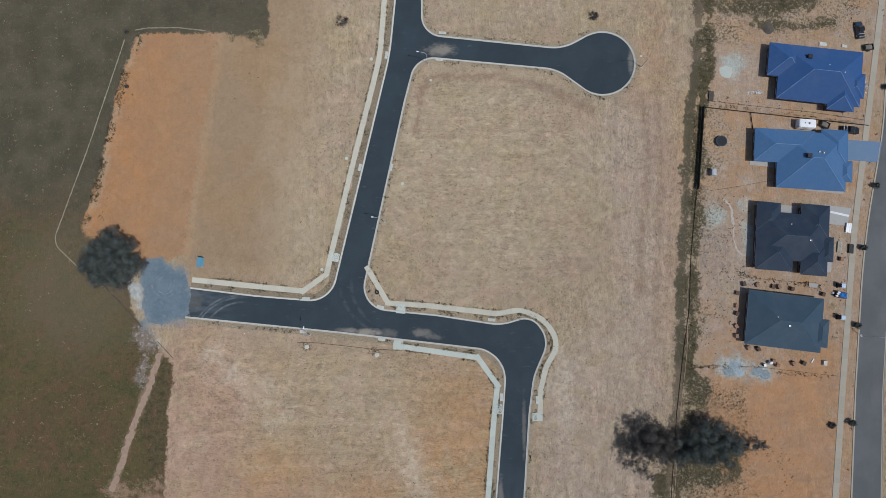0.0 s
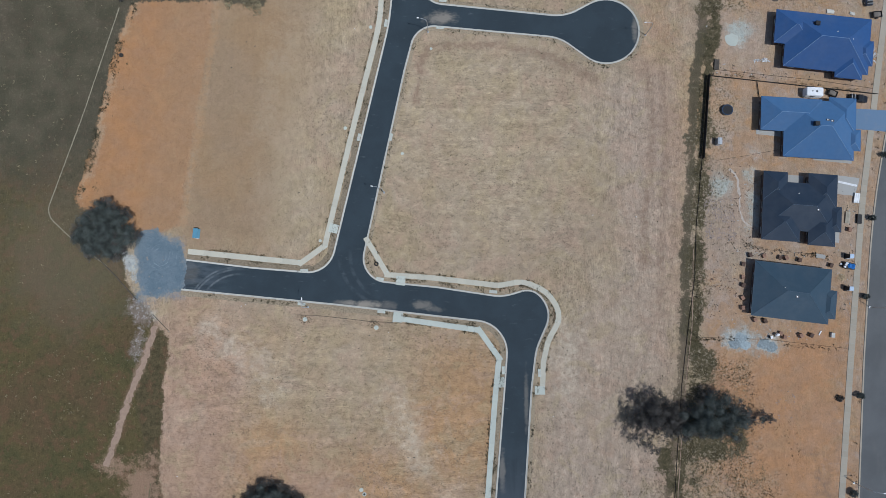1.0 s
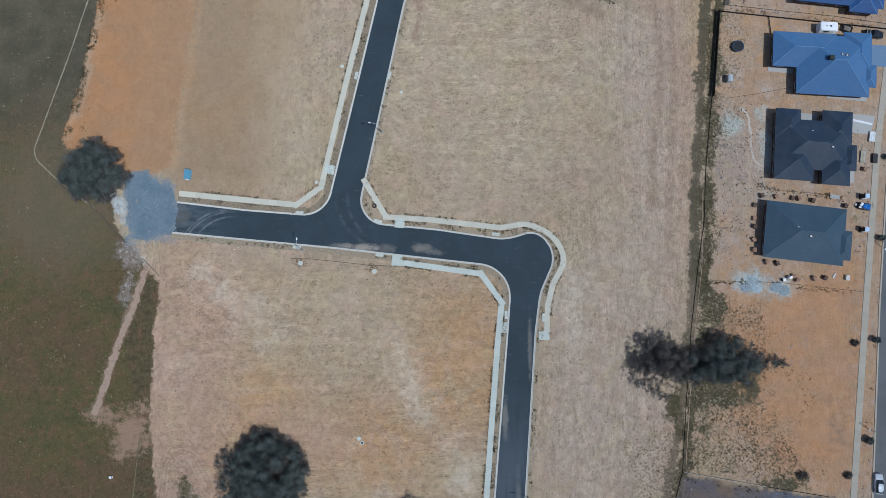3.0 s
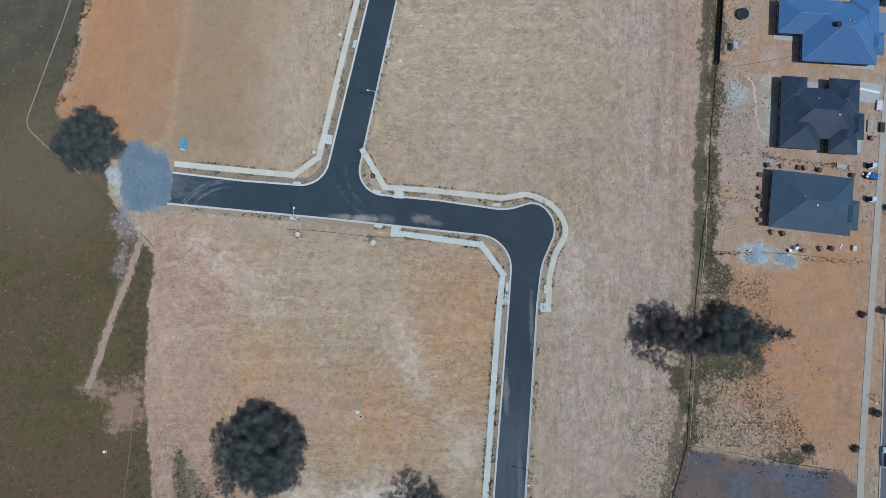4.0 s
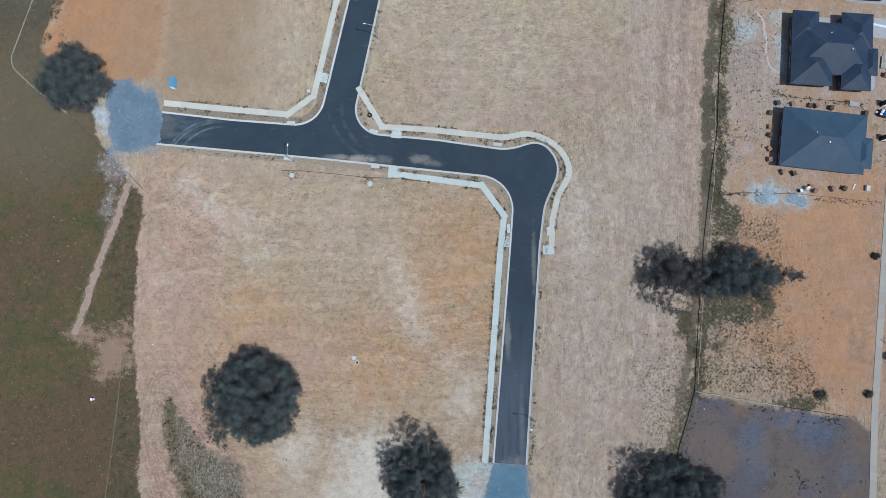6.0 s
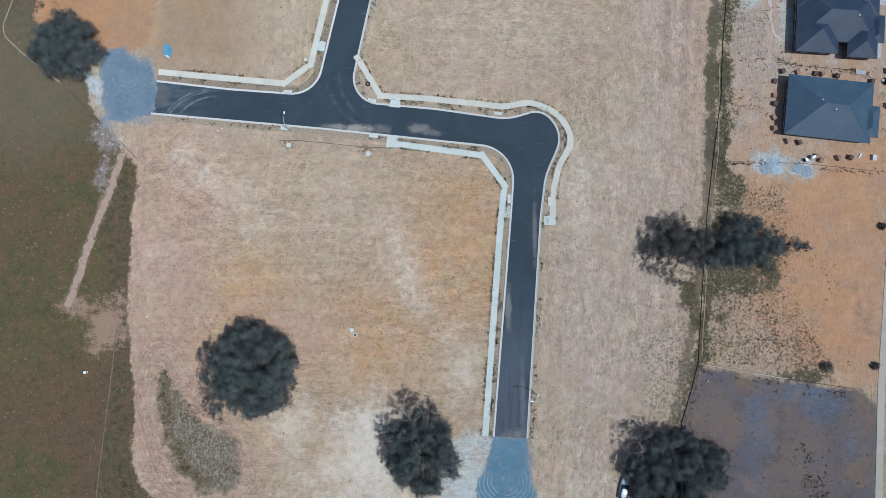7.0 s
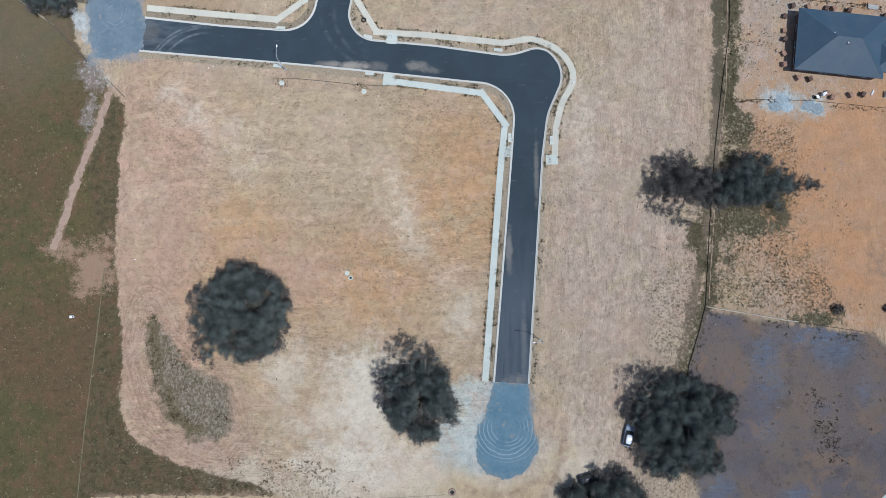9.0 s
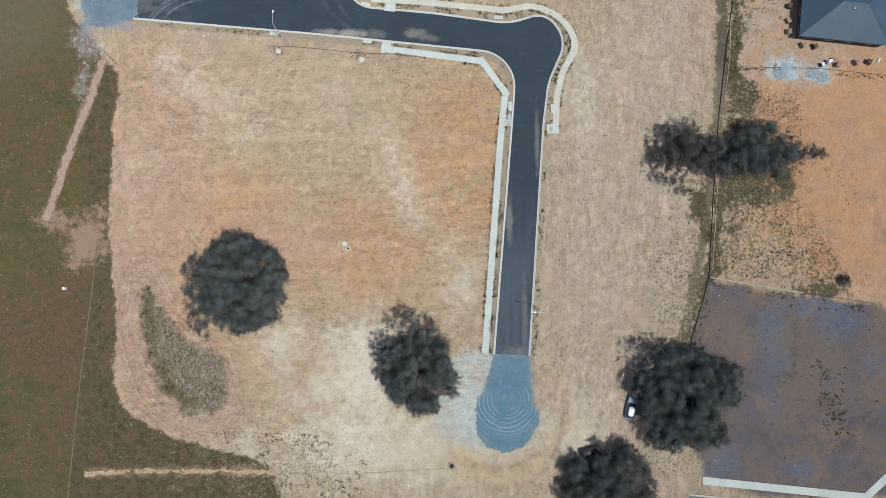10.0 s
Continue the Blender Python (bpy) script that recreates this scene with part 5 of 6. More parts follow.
# ---- street furniture ----
def street_lamp(x, y, turn, label):
    """turn: the way the arm points, in degrees."""
    t = thing("street_lamp", x, y, turn, label, "street lamp", "street lamps")
    part("base_plate", box(-0.22, -0.22, 0, 0.22, 0.22, 0.06, 0.01), STEEL, t)
    part("pole", tube([(0, 0, 0.05), (0, 0, 2.5), (0, 0, 5.4), (0.1, 0, 6.3), (0.45, 0, 6.9)], [0.10, 0.09, 0.075, 0.07, 0.06], 10), STEEL, t, smooth=True)
    part("arm", tube([(0.43, 0, 6.88), (1.1, 0, 7.15), (2.0, 0, 7.3)], [0.05, 0.042, 0.036], 8), STEEL, t, "pale outreach arm", smooth=True)
    head = part("lamp_head", box(1.9, -0.12, 7.24, 2.45, 0.12, 7.36, 0.04), WHITE, t, "flat pale lantern")
    part("lens", box(1.98, -0.09, 7.215, 2.38, 0.09, 7.238), GLASS, head)
    return t


for x, y, a in ((-37.1, -9.3, 84), (-18.4, 19.3, 172), (-7.5, 60.7, 172), (47.6, 59.3, 180), (16.8, -67.2, 178), (99.8, -9.3, -5), (93.9, -50.8, -5)):
    street_lamp(x, y, a, "galvanised street lamp with a pale outreach arm")


def kerb_inlet(x, y, turn):
    t = thing("kerb_inlet", x, y, turn, "pale concrete stormwater inlet set in the kerb", "drain inlet", "kerb inlets")
    part("lintel", box(-0.95, -0.36, 0, 0.95, 0.36, 0.175, 0.03), CONCRETE, t)
    part("lid", box(-0.40, -0.26, 0.176, 0.40, 0.28, 0.20, 0.01), KERB, t, "square cast lid")
    # no real opening: a black plate paints the slot's shade
    part("throat", box(-0.8, -0.38, 0.05, 0.8, -0.362, 0.14), BLACK, t, "black plate for the shade inside the inlet slot")


for x, y, a in ((-38.7, -8.5, 174), (-38.2, -0.2, -3), (-19.3, -2.3, -12), (8.7, -5.5, -6), (-18.9, -10.4, 174), (-3.7, 68.9, -5), (-4.4, 61.8, 175), (-16.8, 33.4, 76), (-24.9, 33.4, -104), (11.0, -24.6, 90), (19.8, -25.2, -88), (-18.3, 63.1, -100)):
    kerb_inlet(x, y, a)


def pit_cover(x, y, r, label):
    t = thing("pit_cover", x, y, 0, label, "manhole", "pit covers")
    part("collar", disc(r, -0.02, 0.10, 24, top=r * 0.94), CONCRETE, t)
    part("lid", disc(r * 0.72, 0.101, 0.125, 20), CONCRETE, t, "round pale lid")


for x, y, r in ((-37.8, -12.3, 0.56), (-20.1, -14.3, 0.56), (-23.4, -53.2, 0.5), (-28.4, 35.8, 0.45), (-22.2, 62.1, 0.45), (-6.7, 56.3, 0.35), (-13.9, 29.2, 0.4), (-34.3, 7.2, 0.4)):
    pit_cover(x, y, r, "round white concrete pit cover on bare earth")


def open_pit(x, y, r, label, rim=None):
    t = thing("open_pit", x, y, 0, label, "manhole", "pit covers")
    bm = bmesh.new()
    prof = [(r, -0.02), (r * 0.95, 0.16), (r * 0.55, 0.16), (r * 0.52, 0.03)]
    rings = [[bm.verts.new((q * math.cos(2 * math.pi * k / 24), q * math.sin(2 * math.pi * k / 24), z)) for k in range(24)] for q, z in prof]
    for a, b in zip(rings, rings[1:]):
        for k in range(24):
            bm.faces.new((a[k], a[(k + 1) % 24], b[(k + 1) % 24], b[k]))
    part("ring", bm, rim or CONCRETE, t)
    # flat black disc paints the shade of a deep well
    part("well", disc(r * 0.56, 0.0, 0.03, 20), BLACK, t, "black disc for the darkness down the well")


open_pit(-22.65, -54.2, 0.5, "open white concrete ring beside a pit cover")
open_pit(-1.5, -98.1, 0.8, "sunken round pit ringed with brown spoil", TRACK)


def peg(x, y, h=0.5):
    t = thing("survey_peg", x, y, 20, "white-painted timber survey peg in the ground", "peg", "survey pegs")
    part("stake", box(-0.055, -0.055, 0, 0.055, 0.055, h, 0.012), WHITE, t)
    part("cap", box(-0.08, -0.08, h, 0.08, 0.08, h + 0.06, 0.015), WHITE, t)


for x, y in ((-28.1, 33.6), (-26.2, 61.6), (73.2, 60.9), (62.9, 61.3), (52.9, -64.1), (-68.2, -50.2), (47.5, -74.4), (24.6, -12.9), (22.9, -35.6), (-52.6, -8.6), (-53.6, -9.0), (33.4, 13.4), (44.0, 12.9), (-17.0, -15.4)):
    peg(x, y)


# ---- fences ----
def sheet_fence(x0, y0, x1, y1, high, label):
    a, b = Vector((x0, y0)), Vector((x1, y1))
    d = b - a
    t = thing("sheet_fence", x0, y0, math.degrees(math.atan2(d.y, d.x)), label, "fence", "boundary fences")
    n = max(1, round(d.length / 2.4))
    w = d.length / n
    bm = bmesh.new()
    k = 16
    low = [bm.verts.new((0.03 + (w - 0.06) * i / k, 0.025 * (1 if i % 2 else -1), 0.05)) for i in range(k + 1)]
    top = [bm.verts.new((v.co.x, v.co.y, high - 0.03)) for v in low]
    for i in range(k):
        bm.faces.new((low[i], low[i + 1], top[i + 1], top[i]))
    bmesh.ops.solidify(bm, geom=bm.faces[:], thickness=0.012)
    first = part("panel", bm, DARK_STEEL, t)
    post = part("post", box(-0.035, -0.035, 0, 0.035, 0.035, high, 0.006), DARK_STEEL, t)
    rail = part("rail", box(0.03, -0.04, high - 0.06, w - 0.03, 0.04, high, 0.008), DARK_STEEL, t)
    for i in range(1, n):
        for src in (first, rail, post):
            o = new(src.name.split(".")[0], src.data)
            o.parent = t
            o.location = (w * i, 0, 0)
    o = new("post", post.data)
    o.parent = t
    o.location = (d.length, 0, 0)
    return t


sheet_fence(62.8, 48.6, 60.7, 27.3, 1.8, "tall near-black steel sheet boundary fence")
sheet_fence(63.0, 48.55, 104.2, 43.5, 0.65, "long dark steel sheet fence between two lots")
sheet_fence(74.9, 47.1, 75.3, 42.9, 0.45, "short dark steel side fence by the house")


def silt_fence(name, pts, high, label, material, spacing=3.0, sag=0.05, thick=0.03):
    t = thing(name, 0, 0, 0, label, "fence", "low site fences")
    for i, (a, b) in enumerate(zip(pts, pts[1:])):
        a, b = Vector(a), Vector(b)
        n = max(1, round((b - a).length / spacing))
        for k in range(n):
            p, q = a.lerp(b, k / n), a.lerp(b, (k + 1) / n)
            side = Vector((-(b - a).y, (b - a).x)).normalized()
            bm, rows = bmesh.new(), []
            for s in range(5):
                c = p.lerp(q, s / 4) + side * (0.06 * noise.noise((p.x + s, p.y, 2)))
                z = high * (1 - sag * math.sin(math.pi * s / 4)) * (1 + 0.1 * noise.noise((c.x, c.y, 5)))
                rows.append([bm.verts.new((c.x + side.x * o, c.y + side.y * o, zz)) for o, zz in ((thick, 0.0), (thick * 0.5, z), (-thick * 0.5, z), (-thick, 0.0))])
            for m, o in zip(rows, rows[1:]):
                for j in range(3):
                    bm.faces.new((m[j], m[j + 1], o[j + 1], o[j]))
            part("cloth", bm, material, t)
            post = part("stake", box(-0.025, -0.025, 0, 0.025, 0.025, high + 0.18, 0.004), PALE_WOOD if material is SILT else DARK_STEEL, t)
            post.location = (p.x, p.y, 0)
    return t


silt_fence("silt_fence", [(60.7, 27.0), (58.7, 10), (58.0, -1.9), (56.1, -13.6), (54.1, -27.7), (52.6, -42.9), (51.1, -60.3), (49.7, -65.2), (47.3, -72.5), (46.4, -78)], 0.24, "low black silt cloth fence along the boundary drain", SILT)
silt_fence("silt_fence", [(57.6, -15.2), (59.5, -16.6), (75, -17.1), (93.8, -19.2)], 0.12, "low sagging dark site fence across the lot", SILT, 4.0)
silt_fence("silt_fence", [(69.9, -63.6), (84, -65.8)], 0.3, "low dark cloth fence beside the burnt lot", SILT)
silt_fence("silt_fence", [(64.0, 27.0), (72.5, 28.3), (79.5, 29.6)], 0.10, "thin dark site fence behind the pale blue house", SILT, 4.0)
silt_fence("silt_fence", [(65.0, 50.2), (78.0, 48.6), (90, 47.2), (103.5, 45.0)], 0.14, "low ragged silt roll beside the sheet fence", SILT, 4.0)
silt_fence("silt_fence", [(70.5, 5.6), (77.0, 4.6), (88.0, 3.6)], 0.13, "low ragged silt roll between two houses", SILT, 4.0)
silt_fence("board_edging", [(51.2, -60.4), (59.5, -61.8), (69.9, -63.6)], 0.35, "pale weathered board edging of the burnt lot", PALE_WOOD, 3.0, 0.02, 0.12)


def roll(name, pts, r, material, label, category):
    line = fillet([(*p, 3) for p in pts], 0.8)
    t = thing(name, 0, 0, 0, label, category)
    part("casing", tube([(p.x, p.y, r * 0.9 + 0.02 * noise.noise((p.x, p.y, 1))) for p in line], r, 7), material, t, smooth=True)
    for p, s in ((line[0], 1), (line[-1], -1)):
        o = part("end_tie", box(-0.08, -0.08, 0, 0.08, 0.08, 0.3, 0.01), PALE_WOOD, t)
        o.location = (p.x, p.y, 0)


roll("silt_sock", [(-40.4, -11.2), (-35.4, -11.3), (-26.8, -12.2), (-21.8, -12.8), (-15.8, -13.1)], 0.06, DARK_BARK, "long dark silt sock on bare earth", "silt sock")
roll("silt_sock", [(-90.0, 2.7), (-85.5, -1.6), (-80.0, -7.5)], 0.11, DARK_BARK, "dark silt sock beside the gravel pad", "silt sock")
roll("silt_sock", [(-75.9, -11.0), (-71.6, -15.3)], 0.07, DARK_BARK, "dark silt sock at the paddock edge", "silt sock")
# made-up dark tube that draws a zigzag shadow on the verge
roll("steel_rail", [(15.1, -4.4), (15.7, -2.8), (17.1, -4.2), (17.7, -2.6)], 0.05, DARK_STEEL, "bent dark tube added for a zigzag shadow on the verge", "rail")


# ---- vehicles ----
def wheel(parent, x, y, r=0.33, w=0.22):
    bm = bmesh.new()
    bmesh.ops.create_cone(bm, cap_ends=True, segments=18, radius1=r, radius2=r, depth=w, matrix=pose(0, 0, 0, 90))
    t = part("wheel", bm, BLACK, parent, "black rubber tyre")
    t.location = (x, y, r)
    bm = bmesh.new()
    bmesh.ops.create_cone(bm, cap_ends=True, segments=14, radius1=r * 0.6, radius2=r * 0.6, depth=w + 0.02, matrix=pose(0, 0, 0, 90))
    part("rim", bm, STEEL, t)


def loft(sections):
    """A closed shell through cross-sections (x, half width, floor, shoulder, half roof width, roof)."""
    bm, rings = bmesh.new(), []
    for x, w, lo, sh, rw, top in sections:
        rings.append([bm.verts.new((x, y, z)) for y, z in ((-w, lo), (w, lo), (w, sh), (rw, top), (-rw, top), (-w, sh))])
    for a, b in zip(rings, rings[1:]):
        for i in range(6):
            bm.faces.new((a[i], a[(i + 1) % 6], b[(i + 1) % 6], b[i]))
    bm.faces.new(rings[0][::-1]), bm.faces.new(rings[-1])
    bmesh.ops.bevel(bm, geom=bm.edges[:], offset=0.05, segments=2, affect="EDGES", profile=0.6)
    return bm


def car(x, y, turn, paint, roof_paint, label, tray=False, name="car"):
    t = thing(name, x, y, turn, label, name, "parked cars")
    part("body", loft([(-2.2, 0.80, 0.35, 0.75, 0.72, 0.92), (-1.6, 0.88, 0.25, 0.85, 0.80, 1.00), (0.9, 0.90, 0.25, 0.85, 0.80, 0.98), (1.7, 0.86, 0.28, 0.78, 0.74, 0.88), (2.25, 0.74, 0.36, 0.62, 0.62, 0.72)]), paint, t, smooth=True)
    if tray:
        cab = part("cabin", loft([(-0.6, 0.80, 0.9, 1.0, 0.70, 1.05), (-0.45, 0.80, 0.9, 1.1, 0.66, 1.68), (0.5, 0.80, 0.9, 1.1, 0.66, 1.66), (1.15, 0.78, 0.88, 0.98, 0.70, 1.0)]), GLASS, t, "dark glazed cabin", smooth=True)
        part("roof", box(-0.42, -0.62, 1.64, 0.46, 0.62, 1.72, 0.03), roof_paint, cab)
        part("tray", box(-2.15, -0.72, 1.0, -0.65, 0.72, 1.04, 0.01), BLACK, t, "dark tray liner")
        for xx in (-1.9, -1.2):
            part("rack_bar", box(xx - 0.04, -0.75, 1.04, xx + 0.04, 0.75, 1.45, 0.01), STEEL, t)
    else:
        cab = part("cabin", loft([(-2.0, 0.76, 0.9, 1.0, 0.66, 1.05), (-1.55, 0.80, 0.9, 1.1, 0.62, 1.46), (0.2, 0.80, 0.9, 1.1, 0.62, 1.46), (1.0, 0.78, 0.88, 0.98, 0.68, 1.0)]), GLASS, t, "dark glazed cabin", smooth=True)
        part("roof", loft([(-1.58, 0.60, 1.38, 1.43, 0.40, 1.45), (-0.9, 0.62, 1.40, 1.47, 0.42, 1.535), (-0.3, 0.62, 1.40, 1.47, 0.42, 1.54), (0.25, 0.60, 1.38, 1.43, 0.40, 1.46)]), roof_paint, cab, smooth=True)
    for yy in (-0.5, 0.5):
        part("headlight", box(2.16, yy - 0.2, 0.55, 2.24, yy + 0.2, 0.68, 0.02), WHITE, t, "clear headlight")
        part("tail_light", box(-2.2, yy * 1.2 - 0.12, 0.6, -2.14, yy * 1.2 + 0.12, 0.78, 0.02), CLAY, t, "red tail light")
        part("mirror", box(0.72, yy * 1.9 - 0.08, 0.95, 0.85, yy * 1.9 + 0.08, 1.08, 0.02), paint, t)
    for xx in (-1.35, 1.4):
        for yy in (-0.78, 0.78):
            wheel(t, xx, yy)
    return t


car(34.5, -86.5, 77, CAR_SILVER, CAR_WHITE, "silver-white sedan parked under a gum tree")
car(26.3, -95.1, 15, CAR_DARK, CAR_DARK, "black car parked under a gum tree")
car(94.9, -62.7, 86, CAR_WHITE, CAR_WHITE, "white car parked by the old kerb")
car(103.2, 68.3, 96, CAR_NAVY, CAR_DARK, "dark utility parked beside the deep blue house", True, "utility")
car(99.4, 42.3, -8, CAR_DARK, CAR_DARK, "black utility with a tray rack by the sheet fence", True, "utility")


def box_trailer(x, y, turn, label, w=1.5, l=2.2):
    t = thing("trailer", x, y, turn, label, "trailer", "trailers")
    part("bed", box(-l / 2, -w / 2, 0.45, l / 2, w / 2, 0.52), DARK_STEEL, t)
    for s in (-1, 1):
        part("side", box(-l / 2, s * w / 2 - 0.03, 0.52, l / 2, s * w / 2 + 0.03, 0.88), DARK_STEEL, t)
        part("end", box(s * l / 2 - 0.03, -w / 2 + 0.03, 0.52, s * l / 2 + 0.03, w / 2 - 0.03, 0.88), DARK_STEEL, t)
        wheel(t, 0, s * (w / 2 + 0.13), 0.3, 0.18)
    part("drawbar", tube([(l / 2, 0.4, 0.45), (l / 2 + 1.1, 0, 0.42), (l / 2, -0.4, 0.45)], 0.04, 6), STEEL, t)
    part("load", loft([(-0.8, 0.5, 0.52, 0.7, 0.4, 0.8), (0, 0.6, 0.52, 0.85, 0.4, 1.0), (0.8, 0.5, 0.52, 0.75, 0.4, 0.85)]), BARK, t, "dull brown load of offcuts")
    return t


box_trailer(93.2, 43.7, -25, "small dark box trailer by the fence")
box_trailer(105.2, 63.8, 5, "dark box trailer full of rubble")


def caravan(x, y, turn):
    t = thing("caravan", x, y, turn, "white caravan parked beside the sheet fence", "caravan")
    part("body", loft([(-2.1, 0.98, 0.5, 1.8, 0.92, 2.35), (-1.9, 1.05, 0.45, 2.2, 1.0, 2.5), (1.7, 1.05, 0.45, 2.2, 1.0, 2.5), (2.1, 0.98, 0.6, 1.6, 0.9, 2.1)]), WHITE, t, smooth=True)
    for xx, s in ((0.3, 0.2), (-0.7, 0.12)):
        part("roof_hatch", box(xx - s, -s, 2.5, xx + s, s, 2.58, 0.02), GLASS, t, "dark roof hatch")
    for yy in (-1, 1):
        part("side_window", box(-1.0, yy * 1.05 - 0.02, 1.4, 0.2, yy * 1.05 + 0.02, 1.95), GLASS, t)
        wheel(t, -0.2, yy * 0.95)
    part("drawbar", tube([(2.0, 0.5, 0.5), (3.2, 0, 0.5), (2.0, -0.5, 0.5)], 0.05, 6), STEEL, t)


caravan(88.0, 43.6, -4)


# ---- site things ----
def site_hut(x, y, turn):
    t = thing("site_hut", x, y, turn, "light blue portable site hut on bare earth", "hut")
    part("body", box(-0.52, -1.15, 0.12, 0.52, 1.15, 1.8, 0.03), SKY_BLUE, t)
    part("roof", box(-0.57, -1.2, 1.805, 0.57, 1.2, 1.88, 0.02), SKY_BLUE, t, "flat pale blue roof")
    part("door", box(-0.36, -1.19, 0.15, 0.36, -1.152, 1.7), WHITE, t, "plain white door")
    for xx in (-0.4, 0.4):
        part("skid", box(xx - 0.06, -1.1, 0, xx + 0.06, 1.1, 0.12), STEEL, t)


site_hut(-65.1, 9.0, -5)


def trough(x, y):
    t = thing("water_trough", x, y, 4, "small white concrete water trough in the paddock", "trough")
    part("tank", box(-0.34, -0.28, 0, 0.12, 0.28, 0.55, 0.03), WHITE, t)
    part("basin", box(0.12, -0.22, 0, 0.36, 0.22, 0.4, 0.03), WHITE, t)
    part("water", box(0.15, -0.18, 0.4, 0.33, 0.18, 0.41), GLASS, t)


trough(-81.3, -62.2)


def site_toilet(x, y, turn):
    t = thing("site_toilet", x, y, turn, "white-roofed portable site toilet by the footpath", "toilet", "site toilets")
    part("cabin", box(-0.5, -0.5, 0.1, 0.5, 0.5, 2.1, 0.03), DARK_STEEL, t, "dark cabin walls")
    part("roof", loft([(-0.5, 0.5, 2.1, 2.14, 0.4, 2.22), (0, 0.5, 2.1, 2.16, 0.4, 2.28), (0.5, 0.5, 2.1, 2.14, 0.4, 2.22)]), PALE_PANEL, t, "domed pale blue-white roof")
    part("door", box(-0.4, -0.53, 0.15, 0.4, -0.503, 2.0), WHITE, t)
    part("base", box(-0.6, -0.6, 0, 0.6, 0.6, 0.1), BLACK, t)


site_toilet(94.9, 3.0, -5)
site_toilet(94.4, -4.8, -5)


def brick_pallet(x, y, turn, h, material, label, w=0.42, l=0.5):
    t = thing("brick_pallet", x, y, turn, label, "brick stack", "brick stacks")
    for s in (-1, 0, 1):
        part("runner", box(-w, s * l * 0.8 - 0.05, 0, w, s * l * 0.8 + 0.05, 0.1), TIMBER, t)
    part("deck", box(-w, -l, 0.1, w, l, 0.13), TIMBER, t)
    rows = max(1, round(h / 0.3))
    for r in range(rows):
        for k in (-1, 1):
            o = 0.02 * noise.noise((x, r, k))
            part("brick_layer", box(-w + 0.03 + o, 0.01 if k > 0 else -l + 0.02, 0.135 + r * 0.3, w - 0.03 + o, l - 0.02 if k > 0 else -0.01, 0.43 + r * 0.3, 0.01), material, t)


random.seed(4)
for x, y in ((69.7, 1.2), (69.5, -2.0), (69.4, -3.9), (69.2, -7.0), (69.1, -9.4), (74.8, 3.2), (78.6, 2.8), (80.0, 2.7), (90.7, 0.9), (71.9, -12.3), (74.3, -12.6), (78.0, -15.6), (78.8, -16.5), (82.7, -16.1), (85.2, -16.0), (71.4, 3.4), (83.2, 2.2), (91.6, -6.0), (95.6, 9.6), (91.4, 8.6)):
    brick_pallet(x, y, random.uniform(-30, 30), random.choice((0.6, 0.9, 0.9)), random.choice((CLAY, CLAY, BRICK)), "pallet of dark brown bricks beside the unfinished house")
brick_pallet(90.4, -16.0, -8, 0.6, RENDER, "pallet of pale blocks on orange earth", 0.45, 0.6)


def crumpled(name, x, y, rx, ry, h, material, label, category, seed, group=""):
    """A soft uneven heap."""
    t = thing(name, x, y, 0, label, category, group)
    bm, rings = bmesh.new(), []
    for j in range(6):
        f = j / 5
        rings.append([])
        for k in range(22):
            a = 2 * math.pi * k / 22
            w = 1 + 0.35 * noise.noise((math.cos(a) * 1.5, math.sin(a) * 1.5, seed)) + 0.15 * noise.noise((math.cos(a) * 4, math.sin(a) * 4, seed + f))
            r = 1 - f
            z = h * (1 - r ** 1.6) * (0.75 + 0.6 * noise.noise((math.cos(a) * 2 * r + seed, math.sin(a) * 2 * r, 3))) if j else -0.02
            rings[-1].append(bm.verts.new((math.cos(a) * rx * r * w, math.sin(a) * ry * r * w, z)))
    for a, b in zip(rings, rings[1:-1]):
        for k in range(22):
            bm.faces.new((a[k], a[(k + 1) % 22], b[(k + 1) % 22], b[k]))
    bm.faces.new(rings[-2])
    bmesh.ops.delete(bm, geom=rings[-1], context="VERTS")
    part("mound", bm, material, t, smooth=material not in (WHITE,))
    return t


def torn_sheet(x, y, rx, ry, count, label, seed):
    """Thin plastic lying in creased strips."""
    t = thing("plastic_sheet", x, y, 0, label, "sheet", "plastic sheets")
    r = np.random.default_rng(seed)
    bm = bmesh.new()
    for k in range(count):
        cx, cy, a = r.normal() * rx * 0.5, r.normal() * ry * 0.5, r.uniform(0, 3.14)
        l, w = r.uniform(0.15, 0.55), r.uniform(0.05, 0.16)
        u, v = Vector((math.cos(a), math.sin(a), 0)), Vector((-math.sin(a), math.cos(a), 0))
        c = Vector((cx, cy, 0.03 + 0.004 * k))
        e = [bm.verts.new(c + u * l * p + v * w * q * r.uniform(0.6, 1.3) + Vector((0, 0, h * r.uniform(0.3, 1)))) for p, q, h in ((-1, -0.6, 0), (0, -1, 0.14), (1, -0.5, 0.02), (1, 0.5, 0.05), (0, 1, 0.02), (-1, 0.6, 0.08))]
        for f in ((e[0], e[1], e[4], e[5]), (e[1], e[2], e[3], e[4])):
            bm.faces.new(f)
    bmesh.ops.solidify(bm, geom=bm.faces[:], thickness=0.015)
    part("film", bm, WHITE, t)
    return t


